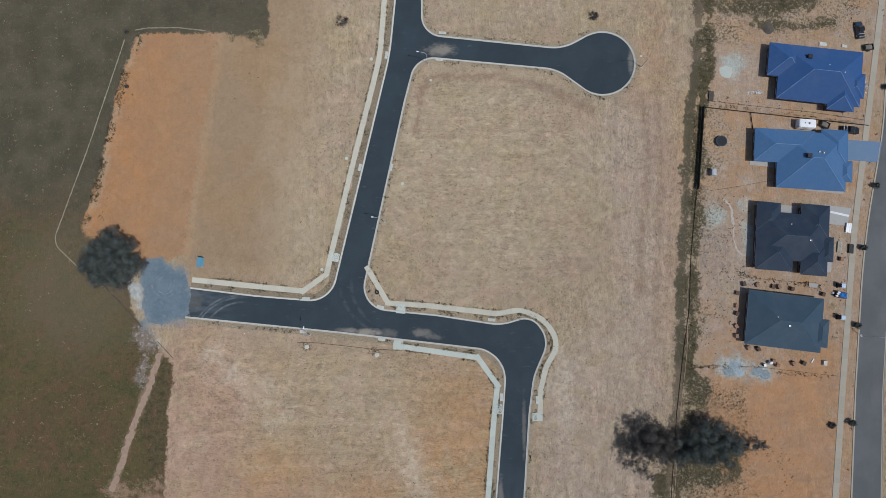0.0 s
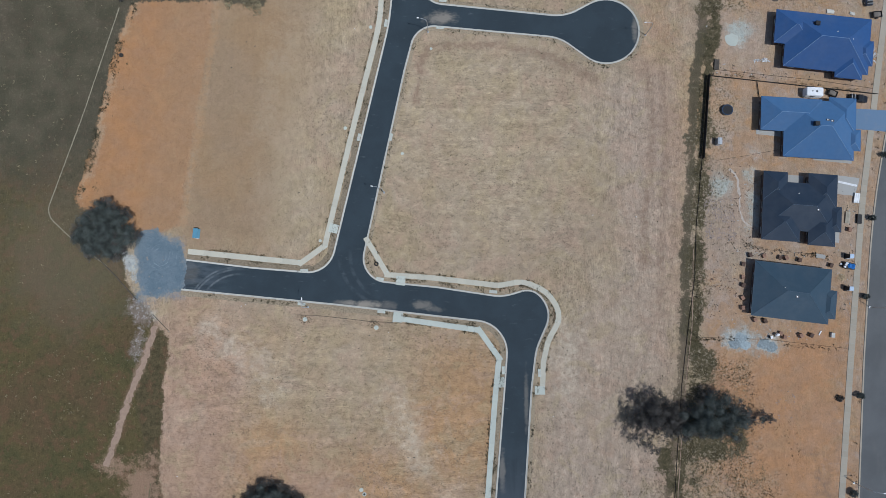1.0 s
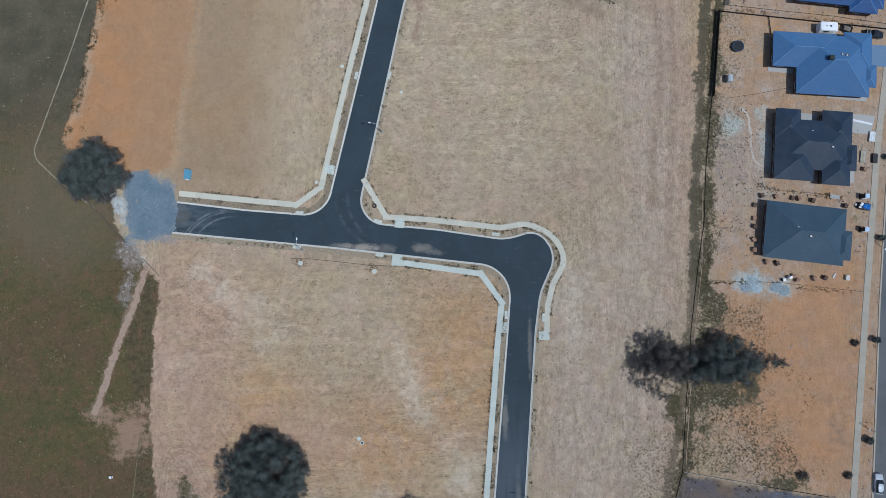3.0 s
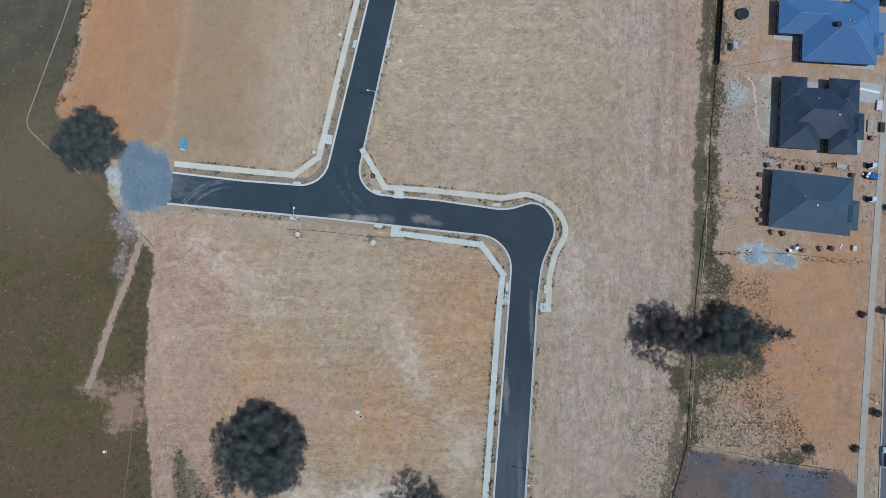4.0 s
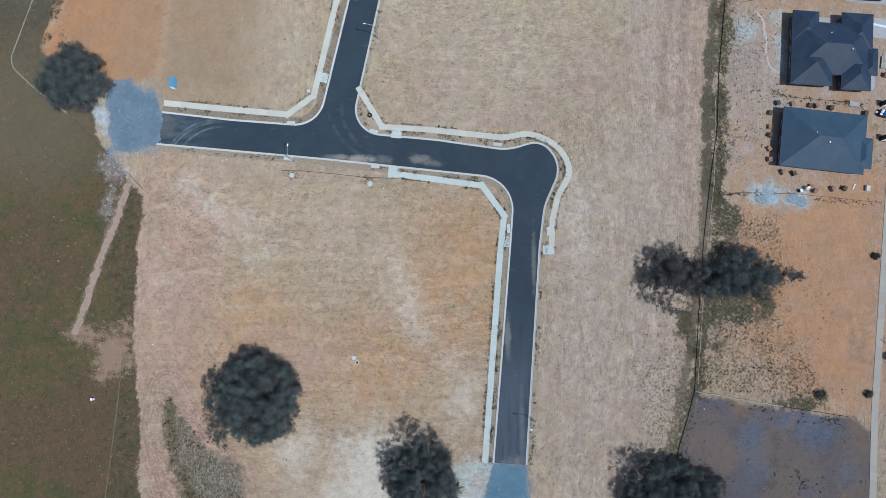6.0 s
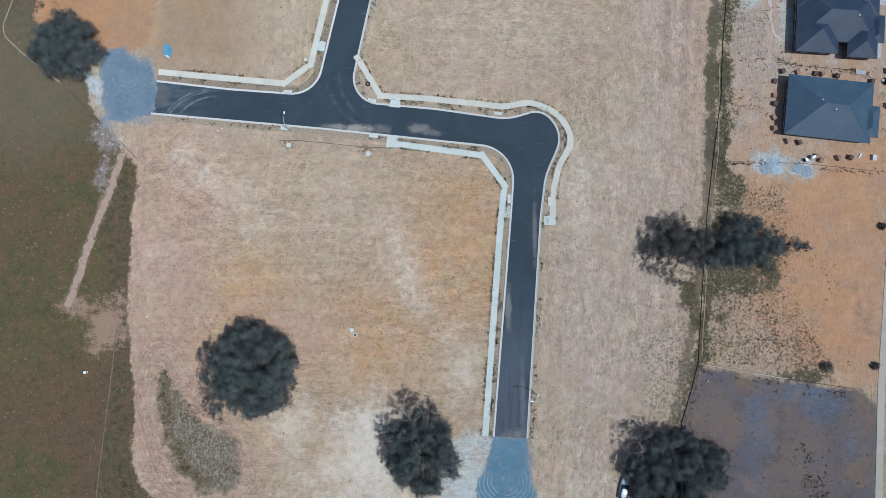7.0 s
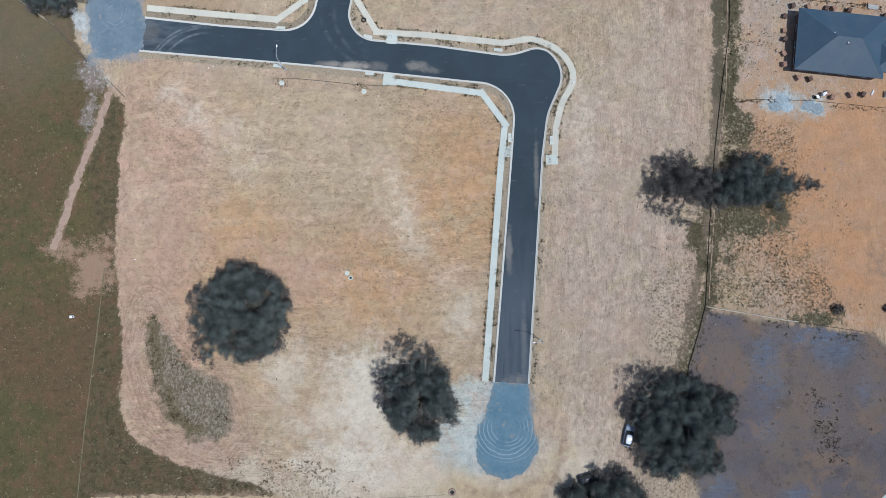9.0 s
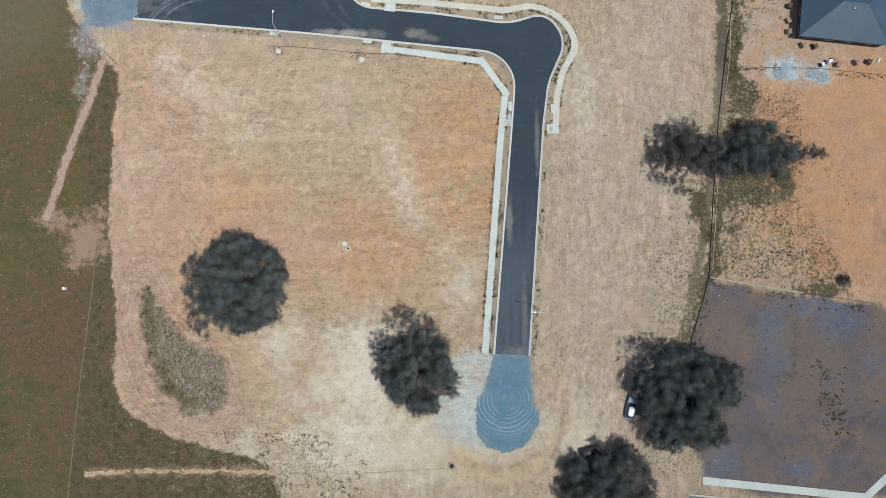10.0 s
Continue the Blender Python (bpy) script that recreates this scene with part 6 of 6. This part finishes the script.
for k, (x, y, rx, ry) in enumerate(((68.6, -17.0, 1.7, 1.5), (67.2, -18.2, 1.6, 1.2), (69.6, -18.4, 1.4, 1.1), (74.2, -18.2, 1.7, 1.3), (75.8, -18.9, 1.5, 1.2))):
    crumpled("gravel_heap", x, y, rx, ry, 0.22, PALE_GRAVEL, "spread heap of pale blue-grey gravel on the lot", "gravel heap", 2.0 + 5 * k, "gravel heaps")
crumpled("washout_slab", 69.2, 58.0, 1.9, 1.7, 0.12, CONCRETE, "round pale concrete washout on the lot", "concrete", 3.0)
torn_sheet(104.2, 53.9, 0.7, 1.6, 26, "white plastic sheet bunched beside the house", 5)
torn_sheet(77.2, 52.4, 1.2, 0.5, 20, "torn white plastic sheet on bare earth", 9)
torn_sheet(75.3, 52.5, 0.8, 0.35, 9, "torn white plastic sheet on bare earth", 12)
crumpled("sand_heap", 93.4, -2.0, 0.95, 0.8, 0.35, STRAW, "low heap of yellow building sand", "sand heap", 15.0)
crumpled("spoil_heap", 80.4, 69.2, 1.6, 1.3, 0.9, DARK_BARK, "dark heap of soil and roots", "soil heap", 19.0)

skip = thing("skip_bin", 95.0, 0.7, -12, "blue-covered rubbish skip with white bags", "skip")
part("bin", loft([(-1.3, 0.7, 0.05, 0.5, 0.75, 1.0), (0, 0.8, 0.05, 0.5, 0.85, 1.05), (1.3, 0.7, 0.05, 0.5, 0.75, 1.0)]), DARK_STEEL, skip)
part("cover", loft([(-0.6, 0.3, 1.0, 1.1, 0.2, 1.2), (-0.2, 0.62, 1.0, 1.12, 0.2, 1.42), (0.3, 0.5, 1.0, 1.15, 0.35, 1.25), (0.8, 0.72, 1.0, 1.1, 0.15, 1.5), (1.2, 0.4, 1.0, 1.1, 0.3, 1.15)]), BLUE, skip, "bright blue tarpaulin")
for k, (bx, by) in enumerate(((-1.0, 0.1), (-1.2, -0.45), (-0.8, 0.5), (-1.6, 0.2))):
    part("bag", loft([(bx - 0.3, 0.18, 1.0 - 0.95 * (bx < -1.5), 1.1 - 0.9 * (bx < -1.5), 0.12, 1.2 - 0.9 * (bx < -1.5)), (bx, 0.24, 1.0 - 0.95 * (bx < -1.5), 1.2 - 0.9 * (bx < -1.5), 0.14, 1.34 - 0.9 * (bx < -1.5)), (bx + 0.3, 0.18, 1.0 - 0.95 * (bx < -1.5), 1.1 - 0.9 * (bx < -1.5), 0.1, 1.18 - 0.9 * (bx < -1.5))]), WHITE, skip, "bulging white bag").location = (0, by, 0)

tramp = thing("trampoline", 67.1, 39.6, 0, "round dark trampoline on straw-coloured yard", "trampoline")
part("mat", disc(1.12, 0.80, 0.83, 28), BLACK, tramp)
bm = bmesh.new()
for k in range(28):
    a, b = 2 * math.pi * k / 28, 2 * math.pi * (k + 1) / 28
    bm.faces.new([bm.verts.new((r * math.cos(q), r * math.sin(q), 0.86)) for r, q in ((1.12, a), (1.4, a), (1.4, b), (1.12, b))])
bmesh.ops.remove_doubles(bm, verts=bm.verts, dist=0.001)
bmesh.ops.solidify(bm, geom=bm.faces[:], thickness=0.04)
part("padding", bm, CAR_NAVY, tramp, "dark blue edge padding")
for k in range(6):
    a = math.pi * k / 3
    part("leg", tube([(1.3 * math.cos(a), 1.3 * math.sin(a), 0), (1.3 * math.cos(a), 1.3 * math.sin(a), 0.82)], 0.03, 6), STEEL, tramp)

shed = thing("garden_shed", 64.6, 31.5, -3, "small grey metal garden shed by the fence", "shed")
part("walls", box(-0.5, -0.78, 0, 0.5, 0.78, 1.75), STEEL, shed)
part("roof", loft([(-0.56, 0.84, 1.75, 1.78, 0.8, 1.82), (0, 0.84, 1.75, 1.9, 0.8, 2.0), (0.56, 0.84, 1.75, 1.78, 0.8, 1.82)]), STEEL, shed)
part("door", box(0.503, -0.35, 0.02, 0.53, 0.35, 1.65), DARK_STEEL, shed)


def stack(x, y, turn, w, l, n, material, label, category):
    t = thing("timber_stack" if category == "timber" else "sheet_stack", x, y, turn, label, category, "material stacks")
    for i in range(n):
        for k in range(3):
            o = 0.06 * noise.noise((x + k, i * 1.7, 2))
            part("board", box(-l / 2 + o * 2, -w / 2 + k * w / 3 + 0.01, 0.06 + i * 0.12, l / 2 + o * 3, -w / 2 + (k + 1) * w / 3 - 0.01, 0.17 + i * 0.12, 0.008), material, t)
    for s in (-1, 1):
        part("bearer", box(s * l * 0.3 - 0.05, -w / 2, 0, s * l * 0.3 + 0.05, w / 2, 0.06), TIMBER, t)


stack(95.5, 12.6, 82, 1.1, 2.8, 3, PALE_WOOD, "loose stack of pale building timber", "timber")
stack(97.9, 17.4, 80, 1.3, 2.4, 4, STEEL, "grey wrapped stack beside the footpath", "sheets")
stack(98.2, 12.2, 84, 1.1, 2.2, 5, DARK_STEEL, "dark grey stack of wrapped sheets", "sheets")
stack(94.0, 64.9, -8, 1.0, 1.8, 2, RENDER, "pale stack of plasterboard offcuts", "sheets")
stack(99.4, 64.3, -20, 0.7, 1.2, 2, RENDER, "pale stack of plasterboard offcuts", "sheets")
stack(65.1, 51.4, 85, 1.2, 2.6, 3, DARK_BARK, "dark weathered heap of boards by the drain", "timber")
stack(88.6, 3.1, -10, 1.0, 2.2, 2, SLAB, "flat pale stack of cement sheet", "sheets")
stack(87.6, -15.5, 60, 0.3, 1.2, 1, WHITE, "single white length of guttering", "sheets")
stack(96.0, 21.0, -13, 0.5, 4.6, 1, WHITE, "white packing strip lying on the slab", "sheets")
stack(97.5, 1.0, 80, 0.4, 1.6, 1, PALE_WOOD, "weathered planks beside the footpath", "timber")

mixer = thing("cement_mixer", 77.0, -15.9, 25, "dirty cement mixer among bricks", "mixer")
part("drum", loft([(-0.45, 0.25, 0.7, 0.9, 0.18, 1.2), (0, 0.4, 0.6, 0.95, 0.3, 1.4), (0.4, 0.2, 0.8, 0.95, 0.15, 1.3)]), WHITE, mixer, "pale dented drum", smooth=True)
part("stand", tube([(-0.5, -0.4, 0), (0, 0, 0.8), (0.5, 0.4, 0)], 0.05, 6), STEEL, mixer)
part("stand", tube([(-0.5, 0.4, 0), (0, 0, 0.8), (0.5, -0.4, 0)], 0.05, 6), STEEL, mixer)
bin_ = thing("wheelie_bin", 75.6, -16.5, 10, "dark green wheelie bin by the gravel", "bin")
part("tub", box(-0.28, -0.3, 0.05, 0.28, 0.3, 0.95, 0.04), TUFT_DARK, bin_)
part("lid", box(-0.3, -0.33, 0.955, 0.3, 0.33, 1.02, 0.02), WHITE, bin_, "pale lid")

tyre = thing("old_tyre", -20.2, 1.4, 0, "old black tyre lying on the verge", "tyre")
bm, rings = bmesh.new(), []
for k in range(20):
    a = 2 * math.pi * k / 20
    rings.append([bm.verts.new(((0.42 + 0.14 * math.cos(b)) * math.cos(a), (0.42 + 0.14 * math.cos(b)) * math.sin(a), 0.13 + 0.13 * math.sin(b))) for b in (math.pi * j / 4 for j in range(8))])
for k in range(20):
    for j in range(8):
        bm.faces.new((rings[k][j], rings[(k + 1) % 20][j], rings[(k + 1) % 20][(j + 1) % 8], rings[k][(j + 1) % 8]))
part("carcass", bm, BLACK, tyre, smooth=True)


# ---- slabs round the houses ----
def pad(name, corners, material, label, h=0.06):
    bm = bmesh.new()
    top = [bm.verts.new((*c, h)) for c in corners]
    low = [bm.verts.new((*c, -0.02)) for c in corners]
    bm.faces.new(top)
    for i in range(len(top)):
        j = (i + 1) % len(top)
        bm.faces.new((low[i], low[j], top[j], top[i]))
    return tagged(mesh_object(name, bm, material), label, "slab", kind="structure")


pad("driveway", [(97.4, 40.0), (107.6, 39.3), (106.3, 34.0), (97.2, 34.9)], DRIVE, "smooth blue-grey concrete driveway across the footpath", 0.118)
pad("slab_2", [(80.6, 23.4), (85.4, 23.0), (85.2, 20.5), (80.4, 20.9)], SLAB, "bare concrete patio in the slate house notch")
pad("slab_4", [(92.4, 23.3), (99.0, 22.4), (98.6, 20.6), (97.6, 18.0), (92.2, 18.6)], SLAB, "dusty pale concrete before the slate house")
pad("slab_5", [(88.0, 28.0), (97.4, 27.1), (97.3, 26.0), (87.9, 27.0)], SLAB, "pale concrete path along the house")
pad("slab_6", [(74.4, 34.9), (81.0, 34.2), (80.9, 32.9), (74.3, 33.6)], SLAB, "pale concrete path along the house")
pad("slab_7", [(90.8, 10.0), (93.6, 9.6), (93.2, 6.4), (90.6, 6.7)], SLAB, "bare concrete landing beside the house")


# ---- small trees, brush, tufts ----
def bush(x, y, r, h, leaf, label, seed, name="shrub", group="street shrubs", count=1400):
    rng = np.random.default_rng(seed)
    t = thing(name, x, y, 0, label, "shrub", group)
    stem = bmesh.new()
    for k in range(5):
        a = 2 * math.pi * k / 5 + rng.random()
        add_tube(stem, [(0, 0, -0.02), (0.3 * r * math.cos(a), 0.3 * r * math.sin(a), h * 0.4), (0.7 * r * math.cos(a), 0.7 * r * math.sin(a), h * 0.75)], [0.05, 0.035, 0.015], 5)
    part("stems", stem, BARK, t)
    c = rng.normal(size=(26, 3))
    c /= np.linalg.norm(c, axis=1)[:, None]
    c = c * (r * 0.75, r * 0.6, h * 0.36) + (0, 0, h * 0.58)
    at = c[rng.integers(0, 26, count)] + rng.normal(size=(count, 3)) * r * 0.16
    at[:, 2] = np.maximum(at[:, 2], 0.08)
    al = rng.normal(size=(count, 3))
    al /= np.linalg.norm(al, axis=1)[:, None]
    sd = np.cross(al, rng.normal(size=(count, 3)))
    sd /= np.linalg.norm(sd, axis=1)[:, None]
    quad = np.stack([at - al * 0.13, at - sd * 0.05, at + al * 0.13, at + sd * 0.05], 1).reshape(-1, 3)
    data_object("leaves", quad.tolist(), [(4 * i, 4 * i + 1, 4 * i + 2, 4 * i + 3) for i in range(count)], leaf, t)


for k, (x, y, r, h) in enumerate(((95.9, -30.3, 0.9, 1.9), (101.0, 12.4, 0.8, 1.7), (98.5, -6.7, 0.8, 1.7), (104.9, 28.0, 0.9, 1.7), (109.2, 53.3, 0.9, 1.8), (93.2, -53.0, 1.0, 1.9))):
    bush(x, y, r, h, LEAF, "young dark-leaved street tree on the dry verge", 60 + k)
for k, (x, y, r, h) in enumerate(((91.4, -31.0, 1.0, 0.7), (88.3, -60.9, 1.0, 0.9), (-30.1, 72.4, 1.9, 0.7), (78.0, -61.0, 1.5, 0.7), (-87.0, 70.0, 0.6, 0.8), (-86.4, 55.2, 0.55, 0.6), (35.5, 73.0, 1.4, 0.5))):
    bush(x, y, r, h, LEAF_BROWN, "low scrubby brown bush on bare earth", 80 + k, "scrub_bush", "scrub bushes", 900)


def tufts(name, places, size, material, label, seed):
    """Uncountable weeds: a few bent blades for each."""
    rng = np.random.default_rng(seed)
    verts, faces = [], []
    for x, y in places:
        s = size * rng.uniform(0.5, 1.4)
        for _ in range(7):
            a, q = rng.uniform(0, 6.28), rng.uniform(0.2, 1.0) * s
            b = a + rng.uniform(-0.7, 0.7)
            dx, dy = math.cos(a), math.sin(a)
            w = 0.16 * s
            k = len(verts)
            ox, oy = x + rng.normal() * s * 0.5, y + rng.normal() * s * 0.5
            verts += [(ox - dy * w, oy + dx * w, 0), (ox + dy * w, oy - dx * w, 0), (ox + dx * q * 0.6 + dy * w * 0.7, oy + dy * q * 0.6 - dx * w * 0.7, s * 0.55), (ox + dx * q * 0.6 - dy * w * 0.7, oy + dy * q * 0.6 + dx * w * 0.7, s * 0.55), (ox + math.cos(b) * q * 1.3, oy + math.sin(b) * q * 1.3, s * 0.4)]
            faces += [(k, k + 1, k + 2, k + 3), (k + 3, k + 2, k + 4)]
    return tagged(data_object(name, verts, faces, material), label, "weeds", kind="stuff")


rng = np.random.default_rng(21)


def along(line, lo, hi, per_metre, clump=0.35):
    out = []
    for (p, n), q in zip(zip(line, normals_of(line)), line[1:]):
        d = (q - p).length
        for _ in range(rng.poisson(d * per_metre)):
            f = rng.random()
            o = rng.uniform(lo, hi)
            c = p.lerp(q, f) + n * o
            if noise.noise((c.x * 0.25, c.y * 0.25, 4.0)) > -clump:
                out.append((c.x, c.y))
    return out


verge = along(SOUTH_KERB, -1.5, -0.5, 4.2, 0.05) + along(EAST_KERB, -1.5, -0.5, 3.6, 0.08) + along(WEST_KERB, -1.6, -0.5, 3.0, 0.05) + along(EAST_ROAD_W, -2.6, -0.7, 0.5, 0.0)
for edge in ([(-18.7, 82), (-19.9, 63, 60), (-27.4, 31.5), (-33.1, 6.0), (-39.0, 1.7), (-53.0, 3.1), (-67.5, 4.6)], [(-23.0, 8.0), (-17.4, -1.3), (-7.0, -2.0), (10.1, -4.0, 8), (16.0, -2.9, 7), (21.8, -5.4, 8), (25.6, -11.2, 8), (22.0, -17.4, 10), (20.8, -22.5), (20.4, -30.0)], [(-15.2, -12.0), (5.2, -14.9), (10.0, -21.6), (8.9, -32), (5.4, -75.7)]):
    verge += along(fillet(edge), 0.75, 1.05, 3.0, 0.15) + along(fillet(edge), -1.05, -0.75, 3.4, 0.15)
tufts("verge_weeds", verge, 0.25, TUFT_DARK, "dark dry weeds sprouting along the kerbs", 31)
drain = [Vector(p) for p in DRAIN]
tufts("drain_weeds", along(drain, -0.3, 2.9, 5.0, 0.15), 0.26, TUFT_OLIVE, "rank dry weeds filling the boundary drain", 32)


def scatter(corners, count, cut, seed):
    """Points inside an outline, in clumps."""
    r = np.random.default_rng(seed)
    c = np.array(corners)
    p = r.uniform(c.min(0), c.max(0), (count * 3, 2))
    p = p[inside(p, corners) > 0]
    return [(x, y) for x, y in p if noise.noise((x * 0.22, y * 0.22, seed)) + 0.5 * noise.noise((x, y, seed)) > cut][:count]


tufts("scrub_weeds", scatter([(56, -20), (72, -22), (70, -45), (80, -62), (52, -60), (53, -40)], 2000, -0.02, 3) + scatter([(72, -24), (80, -30), (84, -62), (76, -60), (66, -45)], 190, 0.12, 63) + scatter([(40, -40), (52, -38), (50, -62), (45, -90), (38, -86), (40, -60)], 420, 0.06, 64) + scatter([(64, 66), (104, 70), (104, 84), (64, 84)], 800, 0.1, 4), 0.17, TUFT_OLIVE, "scattered olive weeds on the vacant lot", 33)
tufts("stubble", scatter([(56, -24), (70, -26), (72, -45), (80, -62), (53, -60), (54, -40)], 2600, -0.08, 65), 0.17, TUFT_PALE, "bleached stubble between weeds on the vacant lot", 46)
tufts("island_weeds", scatter([(-65, -60.5), (-55, -73), (-46.5, -84), (-55.5, -87), (-64, -75)], 350, -0.2, 5) + along(fillet([(-65, -62), (-65.0, -68), (-63.2, -75), (-60, -82.5), (-55.5, -86)]), -0.5, 1.6, 6.0, 0.3) + scatter([(-70, -90), (-38, -97), (-36, -104), (-78, -104), (-76, -70), (-71, -70)], 500, 0.0, 6), 0.24, TUFT, "dry weeds on the rough island and paddock edge", 34)
tufts("field_weeds", scatter([(30, 50), (56, 52), (52, -60), (34, -96), (18, -90), (22, -20)], 420, 0.30, 7) + scatter([(-22, 6), (-14, 56), (20, 58), (32, 50), (30, 6), (16, -1), (-10, 0)], 260, 0.34, 8) + scatter([(-70, -12), (0, -16), (6, -70), (-20, -97), (-46, -94), (-66, -56)], 420, 0.34, 9), 0.17, TUFT_DARK, "small dark weeds dotted over mown earth", 35)
tufts("pad_edge_weeds", along(fillet([(-84.3, 69.3), (-88.2, 57.3), (-90.6, 45), (-94.1, 27.3), (-96.6, 18.6)]), -0.4, 1.8, 16.0, 0.1) + scatter([(-97, 18), (-91, 16), (-85, 68), (-82, 66), (-84, 50), (-90, 30)], 160, 0.1, 10), 0.26, TUFT_DARK, "dark weeds along the orange fill edge", 36)
tufts("paddock_tufts", scatter([(-130, -20), (-82, -20), (-76, -50), (-72, -70), (-66, -90), (-36, -99), (-36, -120), (-130, -120)], 1500, 0.08, 12) + scatter([(-130, 100), (-60, 100), (-92, 60), (-100, 16), (-84, -10), (-130, -20)], 700, 0.15, 13), 0.25, TUFT_PALE, "bleached seed tufts dotted through the paddock", 37)
tufts("lot_tufts", scatter([(52, -62), (88, -68), (86, -100), (50, -98)], 110, 0.2, 14) + scatter([(72, -77), (77, -77), (78, -92), (73, -92)], 150, -0.05, 66) + scatter([(52, -62.5), (70, -65.5), (84, -68), (84, -66.5), (70, -64.2), (52, -61)], 220, -0.1, 67), 0.24, TUFT_DARK, "dark weeds on the burnt lot", 38)
tufts("edge_weeds", scatter([(-50, -91), (-28, -92), (-18, -98), (-20, -105), (-38, -106), (-42, -98)], 420, 0.0, 16), 0.22, TUFT_OLIVE, "dark weeds thinning out from the paddock corner", 45)
tufts("pale_clumps", scatter([(-60, 69.5), (-50.5, 70), (-50.5, 65.6), (-59, 66.4)], 130, -0.1, 17) + scatter([(-72, -60), (-71, -80), (-66, -90), (-40, -97), (-38, -103), (-76, -103), (-77, -80), (-75, -62)], 90, -0.1, 15), 0.42, TUFT_PALE, "bleached grass clumps in the dark paddock edge", 39)
strip("drain_edge_line", [(57.9, 5), (57.0, -14), (55.0, -28), (53.4, -43), (51.9, -59)], 0.09, TRACK, "thin pale dusty line beside the silt fence", amount=0.9)


def clods(name, places, material, label, seed):
    """Loose sticks and clods too many to count."""
    r = np.random.default_rng(seed)
    bm = bmesh.new()
    for x, y in places:
        l, w, h = r.uniform(0.07, 0.26), r.uniform(0.04, 0.10), r.uniform(0.03, 0.10)
        add_box(bm, -l, -w, 0, l, w, h, 0, pose(x, y, 0, 0, 0, r.uniform(0, 180)))
    ob = mesh_object(name, bm, material)
    return tagged(ob, label, "debris", kind="stuff")


clods("loose_sticks", scatter([(-70, -12), (0, -16), (6, -70), (-20, -97), (-46, -94), (-66, -56)], 34, 0.1, 21) + scatter([(-22, 6), (-14, 56), (50, 50), (50, -40), (24, -30), (24, 0)], 34, 0.05, 22) + scatter([(20, -30), (48, -45), (40, -95), (18, -90)], 16, 0.0, 23) + scatter([(-60, 6), (-36, 6), (-20, 70), (-60, 70)], 12, 0.0, 24), DARK_BARK, "dark sticks and clods on bare earth", 41)
clods("lot_rubble", scatter([(64, 52), (104, 47), (103, 45), (64, 49)], 26, -0.2, 25) + scatter([(67, 5.5), (92, 4), (92, 2.5), (67, 3.5)], 16, -0.2, 26) + scatter([(62, 25), (72, 25), (72, 6), (62, 6)], 22, 0.0, 27) + scatter([(92, 20), (98, 20), (96, -12), (92, -12)], 30, -0.1, 28) + scatter([(66, -12), (92, -15), (92, -18), (66, -16)], 26, 0.0, 29), SLAB, "pale rubble and offcuts on the building lots", 42)
clods("lot_scraps", scatter([(64, 52), (104, 47), (103, 45), (64, 49)], 60, -0.2, 35) + scatter([(67, 5.5), (92, 4), (92, 2.5), (67, 3.5)], 40, -0.2, 36) + scatter([(92, 20), (98, 20), (96, -12), (92, -12)], 50, -0.1, 38) + scatter([(62, 25), (72, 25), (72, -14), (62, -14)], 40, 0.0, 39), DARK_BARK, "dark scraps and clods on the building lots", 43)
def beside_line(pts, spread, count, seed):
    r = np.random.default_rng(seed)
    p = np.array(pts, float)
    out = []
    for _ in range(count):
        k = int(r.integers(0, len(p) - 1))
        q = p[k] + (p[k + 1] - p[k]) * r.random() + r.normal(size=2) * spread
        if noise.noise((q[0] * 0.3, q[1] * 0.3, seed)) > -0.2:
            out.append((q[0], q[1]))
    return out


tufts("fence_weeds", beside_line([(62.8, 6.2), (69.9, 6.5), (73.4, 5.1), (81.6, 4.2), (87.0, 3.4), (91.6, 2.2)], 0.4, 200, 71) + beside_line([(64.2, 48.9), (73.7, 48.2), (83.5, 46.9), (91.8, 45.6), (102.8, 44.1)], 0.3, 170, 72) + beside_line([(55.5, -14.6), (59.0, -17.0), (64.4, -17.2), (71.2, -16.9), (80.6, -18.6), (92.7, -19.1)], 0.3, 200, 73) + beside_line([(82, 29.6), (88, 29.2), (97, 27.6)], 0.4, 90, 74) + beside_line([(61.6, 46), (60.6, 29), (59.8, 20)], 0.7, 160, 75), 0.2, TUFT_DARK, "ragged dark weeds along the site fences", 47)
clods("pale_rubble", scatter([(76.5, -29), (81, -29), (80.5, -36), (76.5, -36)], 16, -0.2, 79), SPOIL, "pale broken rubble on the orange lot", 50)
clods("spoil_clods", scatter([(60.8, 17.3), (68.2, 17.5), (68.5, 7.0), (61, 7.4)], 330, -0.25, 76), SPOIL, "lilac-grey clods of spoil on the building lot", 48)
clods("spoil_clods", scatter([(62, 26), (74, 26), (74, 6), (62, 8)], 90, -0.1, 77) + scatter([(60, -2), (69, -1), (68, -13), (59, -12)], 60, 0.0, 78), BRICK, "dark clods of dug earth on the building lots", 49)
tufts("cover_weeds", [(-37.8 + math.cos(a) * q, -12.3 + math.sin(a) * q * 0.7) for a, q in zip(np.linspace(0, 25, 26), np.linspace(0.7, 1.5, 26))] + [(-20.9 + math.cos(a) * q, -13.4 + math.sin(a) * q * 0.7) for a, q in zip(np.linspace(0, 25, 30), np.linspace(0.2, 1.5, 30))], 0.22, TUFT_DARK, "dark weeds round the pit covers", 44)
